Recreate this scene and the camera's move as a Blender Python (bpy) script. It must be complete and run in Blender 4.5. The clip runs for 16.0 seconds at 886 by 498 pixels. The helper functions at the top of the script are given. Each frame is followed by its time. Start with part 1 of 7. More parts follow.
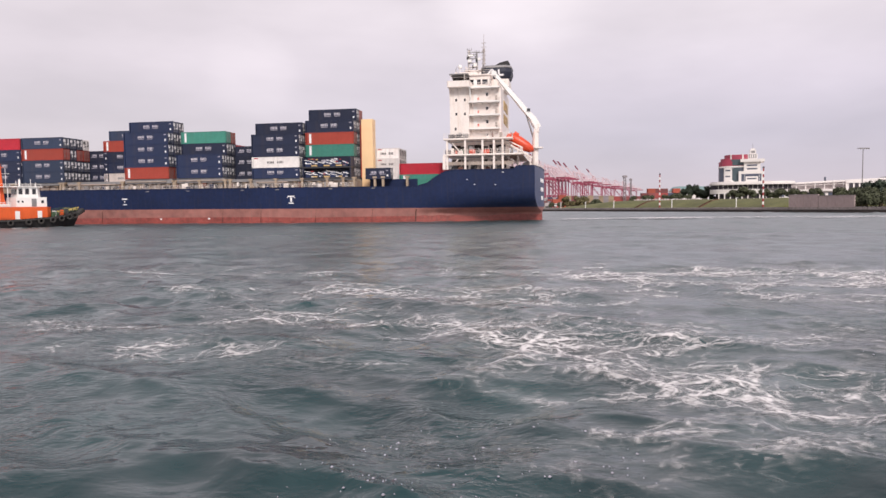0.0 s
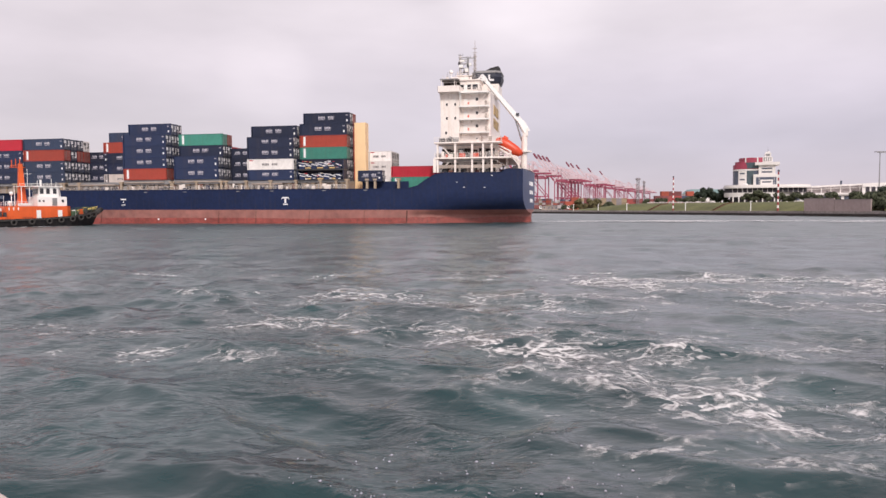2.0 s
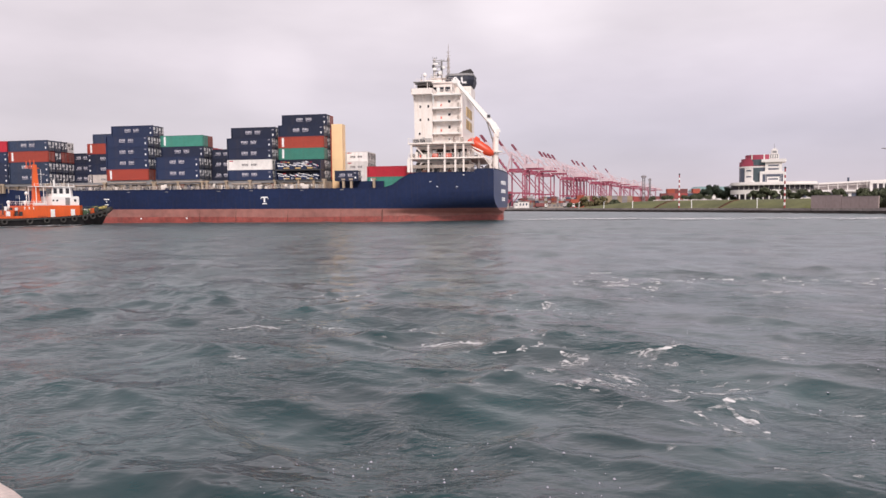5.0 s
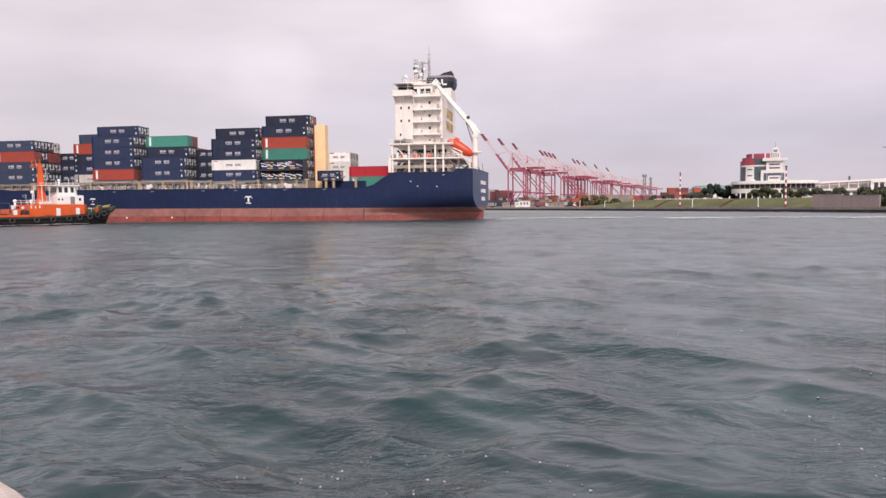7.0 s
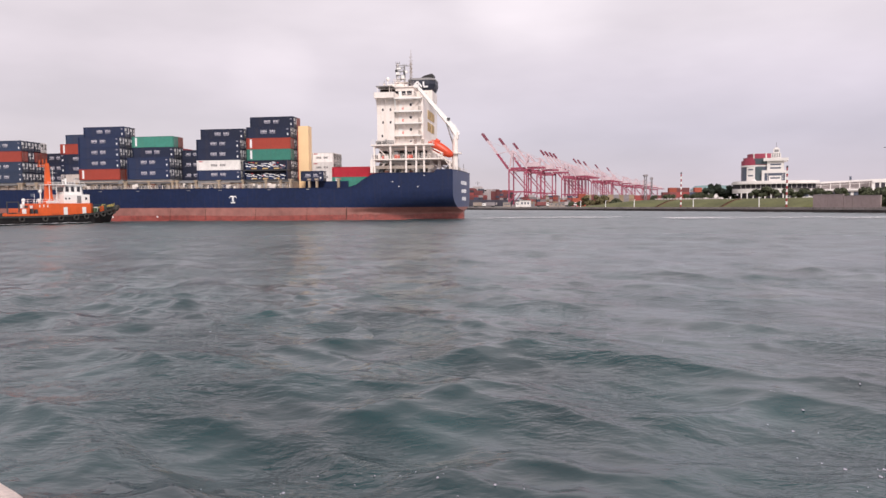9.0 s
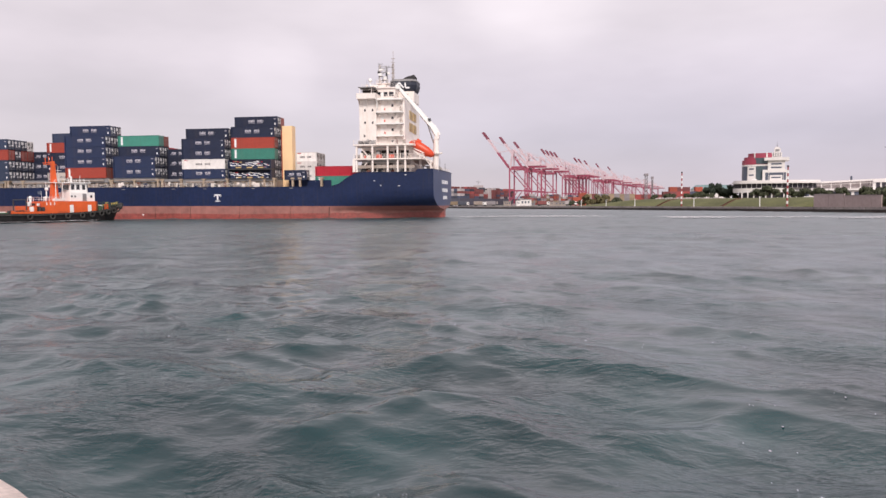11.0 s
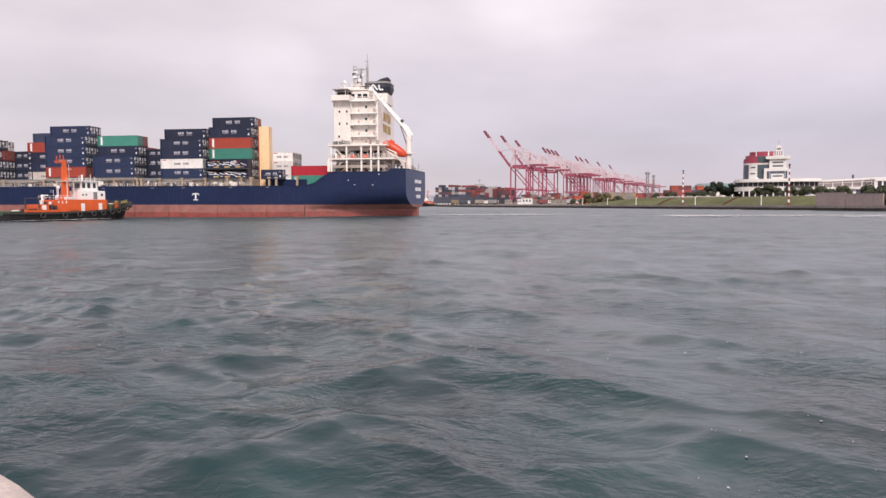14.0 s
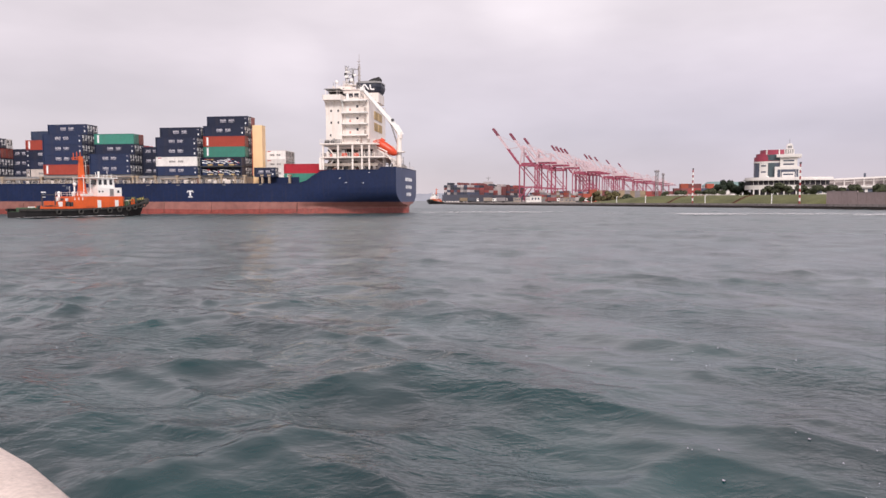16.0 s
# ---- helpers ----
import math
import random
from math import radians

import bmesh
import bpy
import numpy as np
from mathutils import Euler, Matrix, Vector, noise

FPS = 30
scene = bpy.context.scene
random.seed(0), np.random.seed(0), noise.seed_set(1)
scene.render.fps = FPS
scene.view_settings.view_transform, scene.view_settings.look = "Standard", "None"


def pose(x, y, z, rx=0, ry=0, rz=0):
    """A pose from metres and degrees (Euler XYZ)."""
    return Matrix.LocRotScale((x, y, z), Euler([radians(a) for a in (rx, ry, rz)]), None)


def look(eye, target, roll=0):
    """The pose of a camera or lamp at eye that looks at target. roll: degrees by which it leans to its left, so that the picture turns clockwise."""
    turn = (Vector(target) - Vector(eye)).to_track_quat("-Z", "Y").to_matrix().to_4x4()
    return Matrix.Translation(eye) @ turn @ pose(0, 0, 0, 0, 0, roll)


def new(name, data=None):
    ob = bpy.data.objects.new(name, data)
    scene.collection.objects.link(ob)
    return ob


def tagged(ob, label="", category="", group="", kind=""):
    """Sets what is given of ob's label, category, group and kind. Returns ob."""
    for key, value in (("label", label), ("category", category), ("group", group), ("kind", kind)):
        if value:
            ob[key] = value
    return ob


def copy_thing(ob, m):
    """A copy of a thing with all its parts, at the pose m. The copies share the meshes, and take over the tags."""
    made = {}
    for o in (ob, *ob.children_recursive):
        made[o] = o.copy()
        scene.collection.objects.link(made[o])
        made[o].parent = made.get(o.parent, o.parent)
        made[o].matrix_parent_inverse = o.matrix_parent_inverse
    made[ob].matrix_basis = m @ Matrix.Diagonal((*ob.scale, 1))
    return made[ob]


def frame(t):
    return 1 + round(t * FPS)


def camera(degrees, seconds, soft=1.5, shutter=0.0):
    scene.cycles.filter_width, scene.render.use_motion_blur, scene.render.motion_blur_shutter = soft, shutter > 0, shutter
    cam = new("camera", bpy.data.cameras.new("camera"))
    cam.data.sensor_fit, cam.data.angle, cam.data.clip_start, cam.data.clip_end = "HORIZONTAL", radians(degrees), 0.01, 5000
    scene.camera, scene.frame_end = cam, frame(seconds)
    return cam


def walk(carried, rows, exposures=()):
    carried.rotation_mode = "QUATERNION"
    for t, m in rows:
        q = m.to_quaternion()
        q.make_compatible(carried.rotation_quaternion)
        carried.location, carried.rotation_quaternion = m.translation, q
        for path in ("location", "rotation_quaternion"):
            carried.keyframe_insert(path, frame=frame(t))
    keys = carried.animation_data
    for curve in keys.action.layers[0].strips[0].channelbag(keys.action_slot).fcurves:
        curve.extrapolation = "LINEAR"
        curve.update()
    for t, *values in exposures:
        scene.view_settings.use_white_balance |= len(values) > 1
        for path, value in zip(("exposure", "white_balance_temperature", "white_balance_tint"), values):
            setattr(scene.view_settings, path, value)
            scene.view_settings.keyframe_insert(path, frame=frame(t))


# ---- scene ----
# seconds, height of the eye as the boat lifts and settles
HEAVE = [(0, 3.52), (1, 3.59), (2, 3.64), (4, 3.68), (8, 3.72), (14, 3.70), (16, 3.66)]
# seconds, turn to the left, tilt, roll (degrees)
CAM = [(0, 0.000, -3.494, -0.632), (0.5, 0.302, -3.397, -0.421), (1, 0.646, -3.321, -0.541), (1.5, 0.868, -3.325, -0.379),
       (2, 0.984, -3.371, -0.290), (2.5, 1.093, -3.418, -0.310), (3, 1.206, -3.446, -0.491), (3.5, 1.323, -3.418, -0.487),
       (4, 1.410, -3.437, -0.470), (6.5, 1.464, -3.593, -0.506), (7, 1.505, -3.592, -0.518), (7.5, 1.508, -3.583, -0.503),
       (8, 1.553, -3.594, -0.490), (8.5, 1.560, -3.607, -0.454), (9, 1.563, -3.620, -0.445), (11.5, 1.602, -3.735, -0.297),
       (12, 1.605, -3.737, -0.301), (12.5, 1.607, -3.761, -0.289), (13, 1.598, -3.788, -0.208), (13.5, 1.627, -3.834, -0.273),
       (14, 1.695, -3.841, -0.302), (14.5, 1.759, -3.855, -0.324), (15, 1.842, -3.850, -0.205), (15.5, 2.083, -3.947, 0.013),
       (16, 2.392, -4.021, -0.167)]


def eye_at(t):
    return Vector((0, 0, float(np.interp(t, [a for a, _ in HEAVE], [z for _, z in HEAVE]))))


def aim(t, yaw, tilt, roll):
    a, b, eye = radians(yaw), radians(tilt), eye_at(t)
    way = Vector((-math.sin(a) * math.cos(b), math.cos(a) * math.cos(b), math.sin(b)))
    return look(eye, eye + way * 100, roll)


cam = camera(65.0, 16.0, soft=1.5)
walk(cam, [(t, aim(t, y, p, r)) for t, y, p, r in CAM], [(0, 0.10, 6500, 10), (16.0, 0.10, 6500, 10)])

# seconds, x, y and turn of the heading (degrees)
SHIP = [(0, -33.92, 181.63, 10.32), (2, -39.34, 184.74, 9.69), (4, -44.75, 187.82, 9.01), (6, -50.15, 190.87, 8.29),
        (8, -55.56, 193.88, 7.54), (10, -60.98, 196.85, 6.78), (12, -66.43, 199.78, 6.04), (14, -71.89, 202.66, 5.32),
        (16, -77.40, 205.49, 4.65)]
TUG = [(0, -93.65, 148.39, 51.58), (2, -94.29, 151.13, 51.75), (4, -95.38, 154.5, 52.78), (6, -95.72, 156.76, 54.65),
       (8, -95.24, 157.88, 57.15), (10, -94.91, 159.51, 59.81), (12, -93.41, 159.36, 61.97), (14, -91.85, 159.19, 62.71),
       (16, -90.22, 158.75, 60.94)]
SHIP_ROWS = [(t, pose(x, y, 0, 0, 0, 180 - a)) for t, x, y, a in SHIP]
TUG_ROWS = [(t, pose(x, y, -0.35 * max(0.0, 1 - t / 8), 0, 0, a)) for t, x, y, a in TUG]


# ---- sky and sun ----
def make_world():
    world = bpy.data.worlds.new("overcast_sky")
    scene.world = world
    world.use_nodes = True
    nt = world.node_tree
    nt.nodes.clear()
    out = nt.nodes.new("ShaderNodeOutputWorld")
    sky = nt.nodes.new("ShaderNodeTexSky")
    sky.sky_type, sky.sun_disc = "NISHITA", False
    sky.sun_elevation, sky.sun_rotation = radians(38), radians(166)
    bg_sky = nt.nodes.new("ShaderNodeBackground")
    bg_sky.inputs["Strength"].default_value = 0.012
    nt.links.new(sky.outputs[0], bg_sky.inputs["Color"])
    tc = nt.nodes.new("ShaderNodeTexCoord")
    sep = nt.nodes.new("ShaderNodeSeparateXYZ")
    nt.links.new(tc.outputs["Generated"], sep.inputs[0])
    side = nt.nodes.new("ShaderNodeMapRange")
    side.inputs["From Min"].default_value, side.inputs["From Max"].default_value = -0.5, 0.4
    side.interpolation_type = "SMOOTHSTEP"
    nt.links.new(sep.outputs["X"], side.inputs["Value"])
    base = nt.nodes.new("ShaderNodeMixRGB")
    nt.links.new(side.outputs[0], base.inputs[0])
    # left side darkened overhead, above the view, to dim the near water
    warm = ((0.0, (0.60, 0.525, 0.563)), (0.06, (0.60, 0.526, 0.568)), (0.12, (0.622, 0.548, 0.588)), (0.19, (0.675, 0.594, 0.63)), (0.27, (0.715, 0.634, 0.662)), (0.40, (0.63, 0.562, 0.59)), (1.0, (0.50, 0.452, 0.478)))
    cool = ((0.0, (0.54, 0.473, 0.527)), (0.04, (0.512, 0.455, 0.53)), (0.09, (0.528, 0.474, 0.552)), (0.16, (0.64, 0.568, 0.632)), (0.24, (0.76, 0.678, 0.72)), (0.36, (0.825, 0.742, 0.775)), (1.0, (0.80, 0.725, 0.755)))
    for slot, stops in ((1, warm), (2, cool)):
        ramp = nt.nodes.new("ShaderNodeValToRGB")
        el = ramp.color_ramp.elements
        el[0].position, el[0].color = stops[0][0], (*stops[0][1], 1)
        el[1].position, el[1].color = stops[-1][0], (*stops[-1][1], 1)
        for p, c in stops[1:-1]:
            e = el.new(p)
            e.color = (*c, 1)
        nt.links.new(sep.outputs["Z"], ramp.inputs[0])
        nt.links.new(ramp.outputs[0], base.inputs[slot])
    mp = nt.nodes.new("ShaderNodeMapping")
    mp.inputs["Scale"].default_value = (1.6, 1.6, 5.0)
    nt.links.new(tc.outputs["Generated"], mp.inputs[0])
    cloud = nt.nodes.new("ShaderNodeTexNoise")
    cloud.inputs["Scale"].default_value, cloud.inputs["Detail"].default_value = 2.3, 4.0
    cloud.inputs["Roughness"].default_value = 0.5
    nt.links.new(mp.outputs[0], cloud.inputs["Vector"])
    cr = nt.nodes.new("ShaderNodeMapRange")
    cr.inputs["From Min"].default_value, cr.inputs["From Max"].default_value = 0.3, 0.7
    cr.inputs["To Min"].default_value, cr.inputs["To Max"].default_value = 0.92, 1.10
    nt.links.new(cloud.outputs[0], cr.inputs["Value"])
    mul = nt.nodes.new("ShaderNodeMixRGB")
    mul.blend_type, mul.inputs[0].default_value = "MULTIPLY", 1.0
    nt.links.new(base.outputs[0], mul.inputs[1])
    nt.links.new(cr.outputs[0], mul.inputs[2])
    colour = mul.outputs[0]
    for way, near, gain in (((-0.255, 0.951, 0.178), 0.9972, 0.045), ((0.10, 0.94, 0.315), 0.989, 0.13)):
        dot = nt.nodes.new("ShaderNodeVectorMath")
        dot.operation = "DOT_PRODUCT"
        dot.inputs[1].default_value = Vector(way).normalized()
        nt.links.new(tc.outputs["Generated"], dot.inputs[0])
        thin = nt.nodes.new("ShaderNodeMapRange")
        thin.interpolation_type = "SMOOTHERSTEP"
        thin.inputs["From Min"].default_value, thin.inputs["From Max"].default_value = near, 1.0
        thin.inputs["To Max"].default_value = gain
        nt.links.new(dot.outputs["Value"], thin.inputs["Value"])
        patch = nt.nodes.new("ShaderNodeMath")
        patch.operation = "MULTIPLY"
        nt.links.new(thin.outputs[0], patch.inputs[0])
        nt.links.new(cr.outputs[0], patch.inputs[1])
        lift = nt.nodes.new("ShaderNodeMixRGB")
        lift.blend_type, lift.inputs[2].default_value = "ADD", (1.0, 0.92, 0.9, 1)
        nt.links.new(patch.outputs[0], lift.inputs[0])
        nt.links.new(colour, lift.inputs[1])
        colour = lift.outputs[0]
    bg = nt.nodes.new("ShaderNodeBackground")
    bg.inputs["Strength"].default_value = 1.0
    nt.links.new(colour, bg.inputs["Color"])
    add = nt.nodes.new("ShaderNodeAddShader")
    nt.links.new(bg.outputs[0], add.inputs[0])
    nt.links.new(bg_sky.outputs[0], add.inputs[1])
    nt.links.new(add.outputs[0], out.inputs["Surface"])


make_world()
sun_data = bpy.data.lights.new("sun", "SUN")
sun_data.energy, sun_data.angle, sun_data.color = 2.6, radians(14), (1.0, 0.92, 0.86)
sun = new("sun", sun_data)
sun.matrix_world = look((0, 0, 0), (-0.22, 0.9, -0.72))


# ---- materials ----
def node_mat(name):
    m = bpy.data.materials.new(name)
    m.use_nodes = True
    return m, m.node_tree, m.node_tree.nodes["Principled BSDF"]


def mat(name, col, rough=0.5, metal=0.0, var=0.15, scale=0.6, fine=9.0, bump=0.0, streak=None, amount=0.35, rand=0.0, spec=0.5):
    """Painted or plain surface: broad stains, fine grain and, where given, downward streaks of another colour."""
    m, nt, bsdf = node_mat(name)
    N, L = nt.nodes.new, nt.links.new
    tc = N("ShaderNodeTexCoord")
    broad, grain = N("ShaderNodeTexNoise"), N("ShaderNodeTexNoise")
    broad.inputs["Scale"].default_value, broad.inputs["Detail"].default_value = scale, 4
    grain.inputs["Scale"].default_value, grain.inputs["Detail"].default_value = fine, 3
    L(tc.outputs["Object"], broad.inputs["Vector"])
    L(tc.outputs["Object"], grain.inputs["Vector"])
    add = N("ShaderNodeMath")
    add.operation = "ADD"
    L(broad.outputs[0], add.inputs[0])
    L(grain.outputs[0], add.inputs[1])
    rng = N("ShaderNodeMapRange")
    rng.inputs["From Min"].default_value, rng.inputs["From Max"].default_value = 0.7, 1.3
    rng.inputs["To Min"].default_value, rng.inputs["To Max"].default_value = 1 - var, 1 + var
    L(add.outputs[0], rng.inputs["Value"])
    shade = N("ShaderNodeMixRGB")
    shade.blend_type, shade.inputs[0].default_value = "MULTIPLY", 1.0
    shade.inputs[1].default_value = (*col, 1)
    L(rng.outputs[0], shade.inputs[2])
    colour = shade.outputs[0]
    if rand:
        info = N("ShaderNodeObjectInfo")
        rr = N("ShaderNodeMapRange")
        rr.inputs["To Min"].default_value, rr.inputs["To Max"].default_value = 1 - rand, 1 + rand
        L(info.outputs["Random"], rr.inputs["Value"])
        mm = N("ShaderNodeMixRGB")
        mm.blend_type, mm.inputs[0].default_value = "MULTIPLY", 1.0
        L(colour, mm.inputs[1])
        L(rr.outputs[0], mm.inputs[2])
        colour = mm.outputs[0]
    if streak:
        mp = N("ShaderNodeMapping")
        mp.inputs["Scale"].default_value = (1.3, 1.3, 0.09)
        L(tc.outputs["Object"], mp.inputs[0])
        sn = N("ShaderNodeTexNoise")
        sn.inputs["Scale"].default_value, sn.inputs["Detail"].default_value = 1.6, 5
        L(mp.outputs[0], sn.inputs["Vector"])
        sr = N("ShaderNodeMapRange")
        sr.inputs["From Min"].default_value, sr.inputs["From Max"].default_value = 0.52, 0.74
        sr.inputs["To Max"].default_value = amount
        L(sn.outputs[0], sr.inputs["Value"])
        mx = N("ShaderNodeMixRGB")
        mx.inputs[2].default_value = (*streak, 1)
        L(sr.outputs[0], mx.inputs[0])
        L(colour, mx.inputs[1])
        colour = mx.outputs[0]
    L(colour, bsdf.inputs["Base Color"])
    bsdf.inputs["Roughness"].default_value, bsdf.inputs["Metallic"].default_value = rough, metal
    bsdf.inputs["Specular IOR Level"].default_value = spec
    if bump:
        b = N("ShaderNodeBump")
        b.inputs["Strength"].default_value, b.inputs["Distance"].default_value = bump, 0.05
        L(grain.outputs[0], b.inputs["Height"])
        L(b.outputs[0], bsdf.inputs["Normal"])
    return m


RUST = (0.16, 0.065, 0.03)
HULL_BLUE = mat("hull_blue_paint", (0.0064, 0.0155, 0.057), 0.5, spec=0.3, var=0.22, scale=0.12, fine=1.4, streak=(0.040, 0.034, 0.044), amount=0.3)
BOOT_WET = mat("wet_antifouling", (0.25, 0.058, 0.048), 0.42, var=0.35, scale=0.2, fine=1.4, streak=(0.12, 0.05, 0.045), amount=0.5)
BOOT_RED = mat("antifouling_red", (0.27, 0.112, 0.096), 0.65, var=0.3, scale=0.09, fine=0.5, streak=(0.24, 0.13, 0.11), amount=0.55)
WEED = mat("waterline_weed", (0.10, 0.045, 0.035), 0.6, var=0.4, scale=0.4, fine=3)
STERN_BLUE = mat("transom_blue_paint", (0.042, 0.062, 0.14), 0.45, var=0.15, scale=0.3, streak=(0.10, 0.09, 0.09), amount=0.3)
WHITE = mat("ship_white_paint", (0.82, 0.745, 0.70), 0.45, var=0.07, scale=0.25, fine=2.5, streak=(0.55, 0.40, 0.29), amount=0.35)
WHITE_CLEAN = mat("white_gloss_paint", (0.82, 0.80, 0.78), 0.4, var=0.06, scale=0.6)
INK_GREY = mat("faded_lettering", (0.36, 0.34, 0.40), 0.6, var=0.35, scale=6.0, fine=14)


def letter_ink(name, ink, ground):
    """Rows of worn letters too small to read: upright strokes with gaps."""
    m, nt, bsdf = node_mat(name)
    N, L = nt.nodes.new, nt.links.new
    tc, w, n = N("ShaderNodeTexCoord"), N("ShaderNodeTexWave"), N("ShaderNodeTexNoise")
    w.inputs["Scale"].default_value, w.inputs["Distortion"].default_value = 0.85, 2.2
    w.inputs["Detail"].default_value, w.inputs["Detail Scale"].default_value = 2, 2.0
    n.inputs["Scale"].default_value = 5
    L(tc.outputs["Object"], w.inputs["Vector"])
    L(tc.outputs["Object"], n.inputs["Vector"])
    mul = N("ShaderNodeMath")
    mul.operation = "MULTIPLY"
    L(w.outputs["Fac"], mul.inputs[0])
    L(n.outputs[0], mul.inputs[1])
    r = N("ShaderNodeMapRange")
    r.inputs["From Min"].default_value, r.inputs["From Max"].default_value = 0.12, 0.34
    L(mul.outputs[0], r.inputs["Value"])
    mx = N("ShaderNodeMixRGB")
    mx.inputs[1].default_value, mx.inputs[2].default_value = (*ground, 1), (*ink, 1)
    L(r.outputs[0], mx.inputs[0])
    L(mx.outputs[0], bsdf.inputs["Base Color"])
    bsdf.inputs["Roughness"].default_value = 0.6
    return m


WORD_WHITE = letter_ink("worn_white_letters", (0.62, 0.58, 0.62), (0.02, 0.032, 0.08))
WORD_DARK = letter_ink("worn_dark_letters", (0.03, 0.03, 0.04), (0.62, 0.58, 0.56))
MARK = mat("white_marking_paint", (0.78, 0.77, 0.78), 0.55, var=0.12, scale=2.0)
CREAM = mat("cream_steel_paint", (0.36, 0.28, 0.205), 0.55, var=0.15, scale=0.4, streak=RUST, amount=0.45)
BEIGE = mat("coaming_beige_paint", (0.33, 0.275, 0.24), 0.6, var=0.3, scale=0.5, streak=(0.25, 0.14, 0.08), amount=0.6)
YELLOW = mat("pale_yellow_paint", (0.86, 0.60, 0.34), 0.5, var=0.06, scale=0.3)
DECK_RED = mat("deck_brown_paint", (0.16, 0.07, 0.05), 0.7, var=0.2)
GLASS_DARK = mat("dark_window_glass", (0.02, 0.022, 0.028), 0.08, var=0.1, spec=0.9)
LOUVRE = mat("yellowish_louvre", (0.52, 0.36, 0.16), 0.5, var=0.15)
# near-black colour that stands for the shade inside openings
DARK_INSIDE = mat("unlit_interior", (0.045, 0.038, 0.036), 0.9, var=0.3, spec=0.1)
FUNNEL = mat("funnel_navy_paint", (0.020, 0.023, 0.040), 0.5, var=0.2, scale=0.5)
SOOT = mat("sooty_black_steel", (0.022, 0.02, 0.022), 0.6, var=0.3)
GREY_METAL = mat("grey_steel", (0.30, 0.29, 0.29), 0.45, metal=0.5, var=0.2, scale=1.5)
DARK_STEEL = mat("dark_steel", (0.06, 0.06, 0.065), 0.5, metal=0.3, var=0.25, scale=1.5)
ORANGE_BOAT = mat("lifeboat_orange", (0.62, 0.062, 0.02), 0.4, var=0.1, scale=0.7)
TUG_ORANGE = mat("tug_orange_paint", (0.68, 0.108, 0.022), 0.45, var=0.16, scale=0.5, streak=(0.45, 0.10, 0.03), amount=0.3)
TUG_BLACK = mat("tug_black_hull", (0.013, 0.012, 0.013), 0.6, spec=0.3, var=0.35, scale=0.8, streak=(0.05, 0.035, 0.03), amount=0.4)
RUBBER = mat("worn_tyre_rubber", (0.035, 0.032, 0.03), 0.8, var=0.4, scale=2.0)
TUG_GREEN = mat("tug_green_deck", (0.06, 0.11, 0.06), 0.7, var=0.3)
ROPE = mat("yellow_rope", (0.5, 0.38, 0.12), 0.8, var=0.3)
# black is navy with the shade between the stacks put into it
CONTAINER_COLOURS = {
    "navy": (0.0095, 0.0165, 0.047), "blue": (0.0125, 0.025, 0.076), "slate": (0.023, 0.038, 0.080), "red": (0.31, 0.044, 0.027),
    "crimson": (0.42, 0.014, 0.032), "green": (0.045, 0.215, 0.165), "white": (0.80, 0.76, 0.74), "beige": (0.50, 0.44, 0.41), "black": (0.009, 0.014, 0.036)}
BOX_PAINT = {k: mat("container_" + k, c, 0.5, var=0.12, scale=0.35, fine=3.0, streak=(c[0] * 0.6 + 0.05, c[1] * 0.6 + 0.03, c[2] * 0.6 + 0.02),
                    amount=0.35, rand=0.16) for k, c in CONTAINER_COLOURS.items()}
BOX_DOOR = {k: mat("container_door_" + k, tuple(0.75 * v + 0.015 for v in c), 0.55, var=0.2, scale=0.8, rand=0.25) for k, c in CONTAINER_COLOURS.items()}
CONCRETE = mat("quay_concrete", (0.29, 0.25, 0.24), 0.85, var=0.3, scale=0.12, fine=1.2, bump=0.3, streak=(0.05, 0.045, 0.045), amount=0.6)
QUAY_DARK = mat("wet_quay_wall", (0.10, 0.082, 0.076), 0.75, var=0.4, scale=0.2, fine=2.0)
WALL_GREY = mat("flood_wall_render", (0.39, 0.31, 0.30), 0.85, var=0.1, scale=0.15, fine=1.0, streak=(0.26, 0.20, 0.19), amount=0.3)
LAND = mat("port_ground", (0.17, 0.155, 0.14), 0.9, var=0.3, scale=0.03, fine=0.6)
GRASS = mat("mown_grass", (0.105, 0.108, 0.040), 0.95, var=0.35, scale=0.09, fine=1.3, bump=0.4)
PATH = mat("brown_path", (0.15, 0.085, 0.055), 0.9, var=0.25)
CRANE_RED = mat("crane_red_paint", (0.36, 0.080, 0.13), 0.65, var=0.15, scale=0.1)
CRANE_WHITE = mat("crane_white_paint", (0.64, 0.495, 0.53), 0.6, var=0.12, scale=0.1)
CRANE_DARK = mat("crane_boom_end_paint", (0.22, 0.055, 0.085), 0.55, var=0.15)
POLE_RED = mat("beacon_red", (0.30, 0.04, 0.045), 0.5, var=0.12)
BUILD_WHITE = mat("building_white_tile", (0.78, 0.74, 0.72), 0.5, var=0.06, scale=0.2)
BUILD_RED = mat("building_red_cladding", (0.36, 0.055, 0.095), 0.45, var=0.12, scale=0.2)
BUILD_TEAL = mat("building_teal_glass", (0.075, 0.105, 0.12), 0.3, var=0.15, scale=0.3)
BUILD_BLUE = mat("building_blue_glass", (0.085, 0.10, 0.14), 0.3, var=0.2, scale=0.3)
GLASS_AND_RECESS = mat("podium_glass_and_recess", (0.055, 0.05, 0.062), 0.5, var=0.2, scale=0.3, spec=0.2)
BARK = mat("bark", (0.10, 0.07, 0.05), 0.9, var=0.3)
LEAF = mat("broad_leaves", (0.072, 0.082, 0.044), 0.8, var=0.5, scale=0.3, fine=2.0)
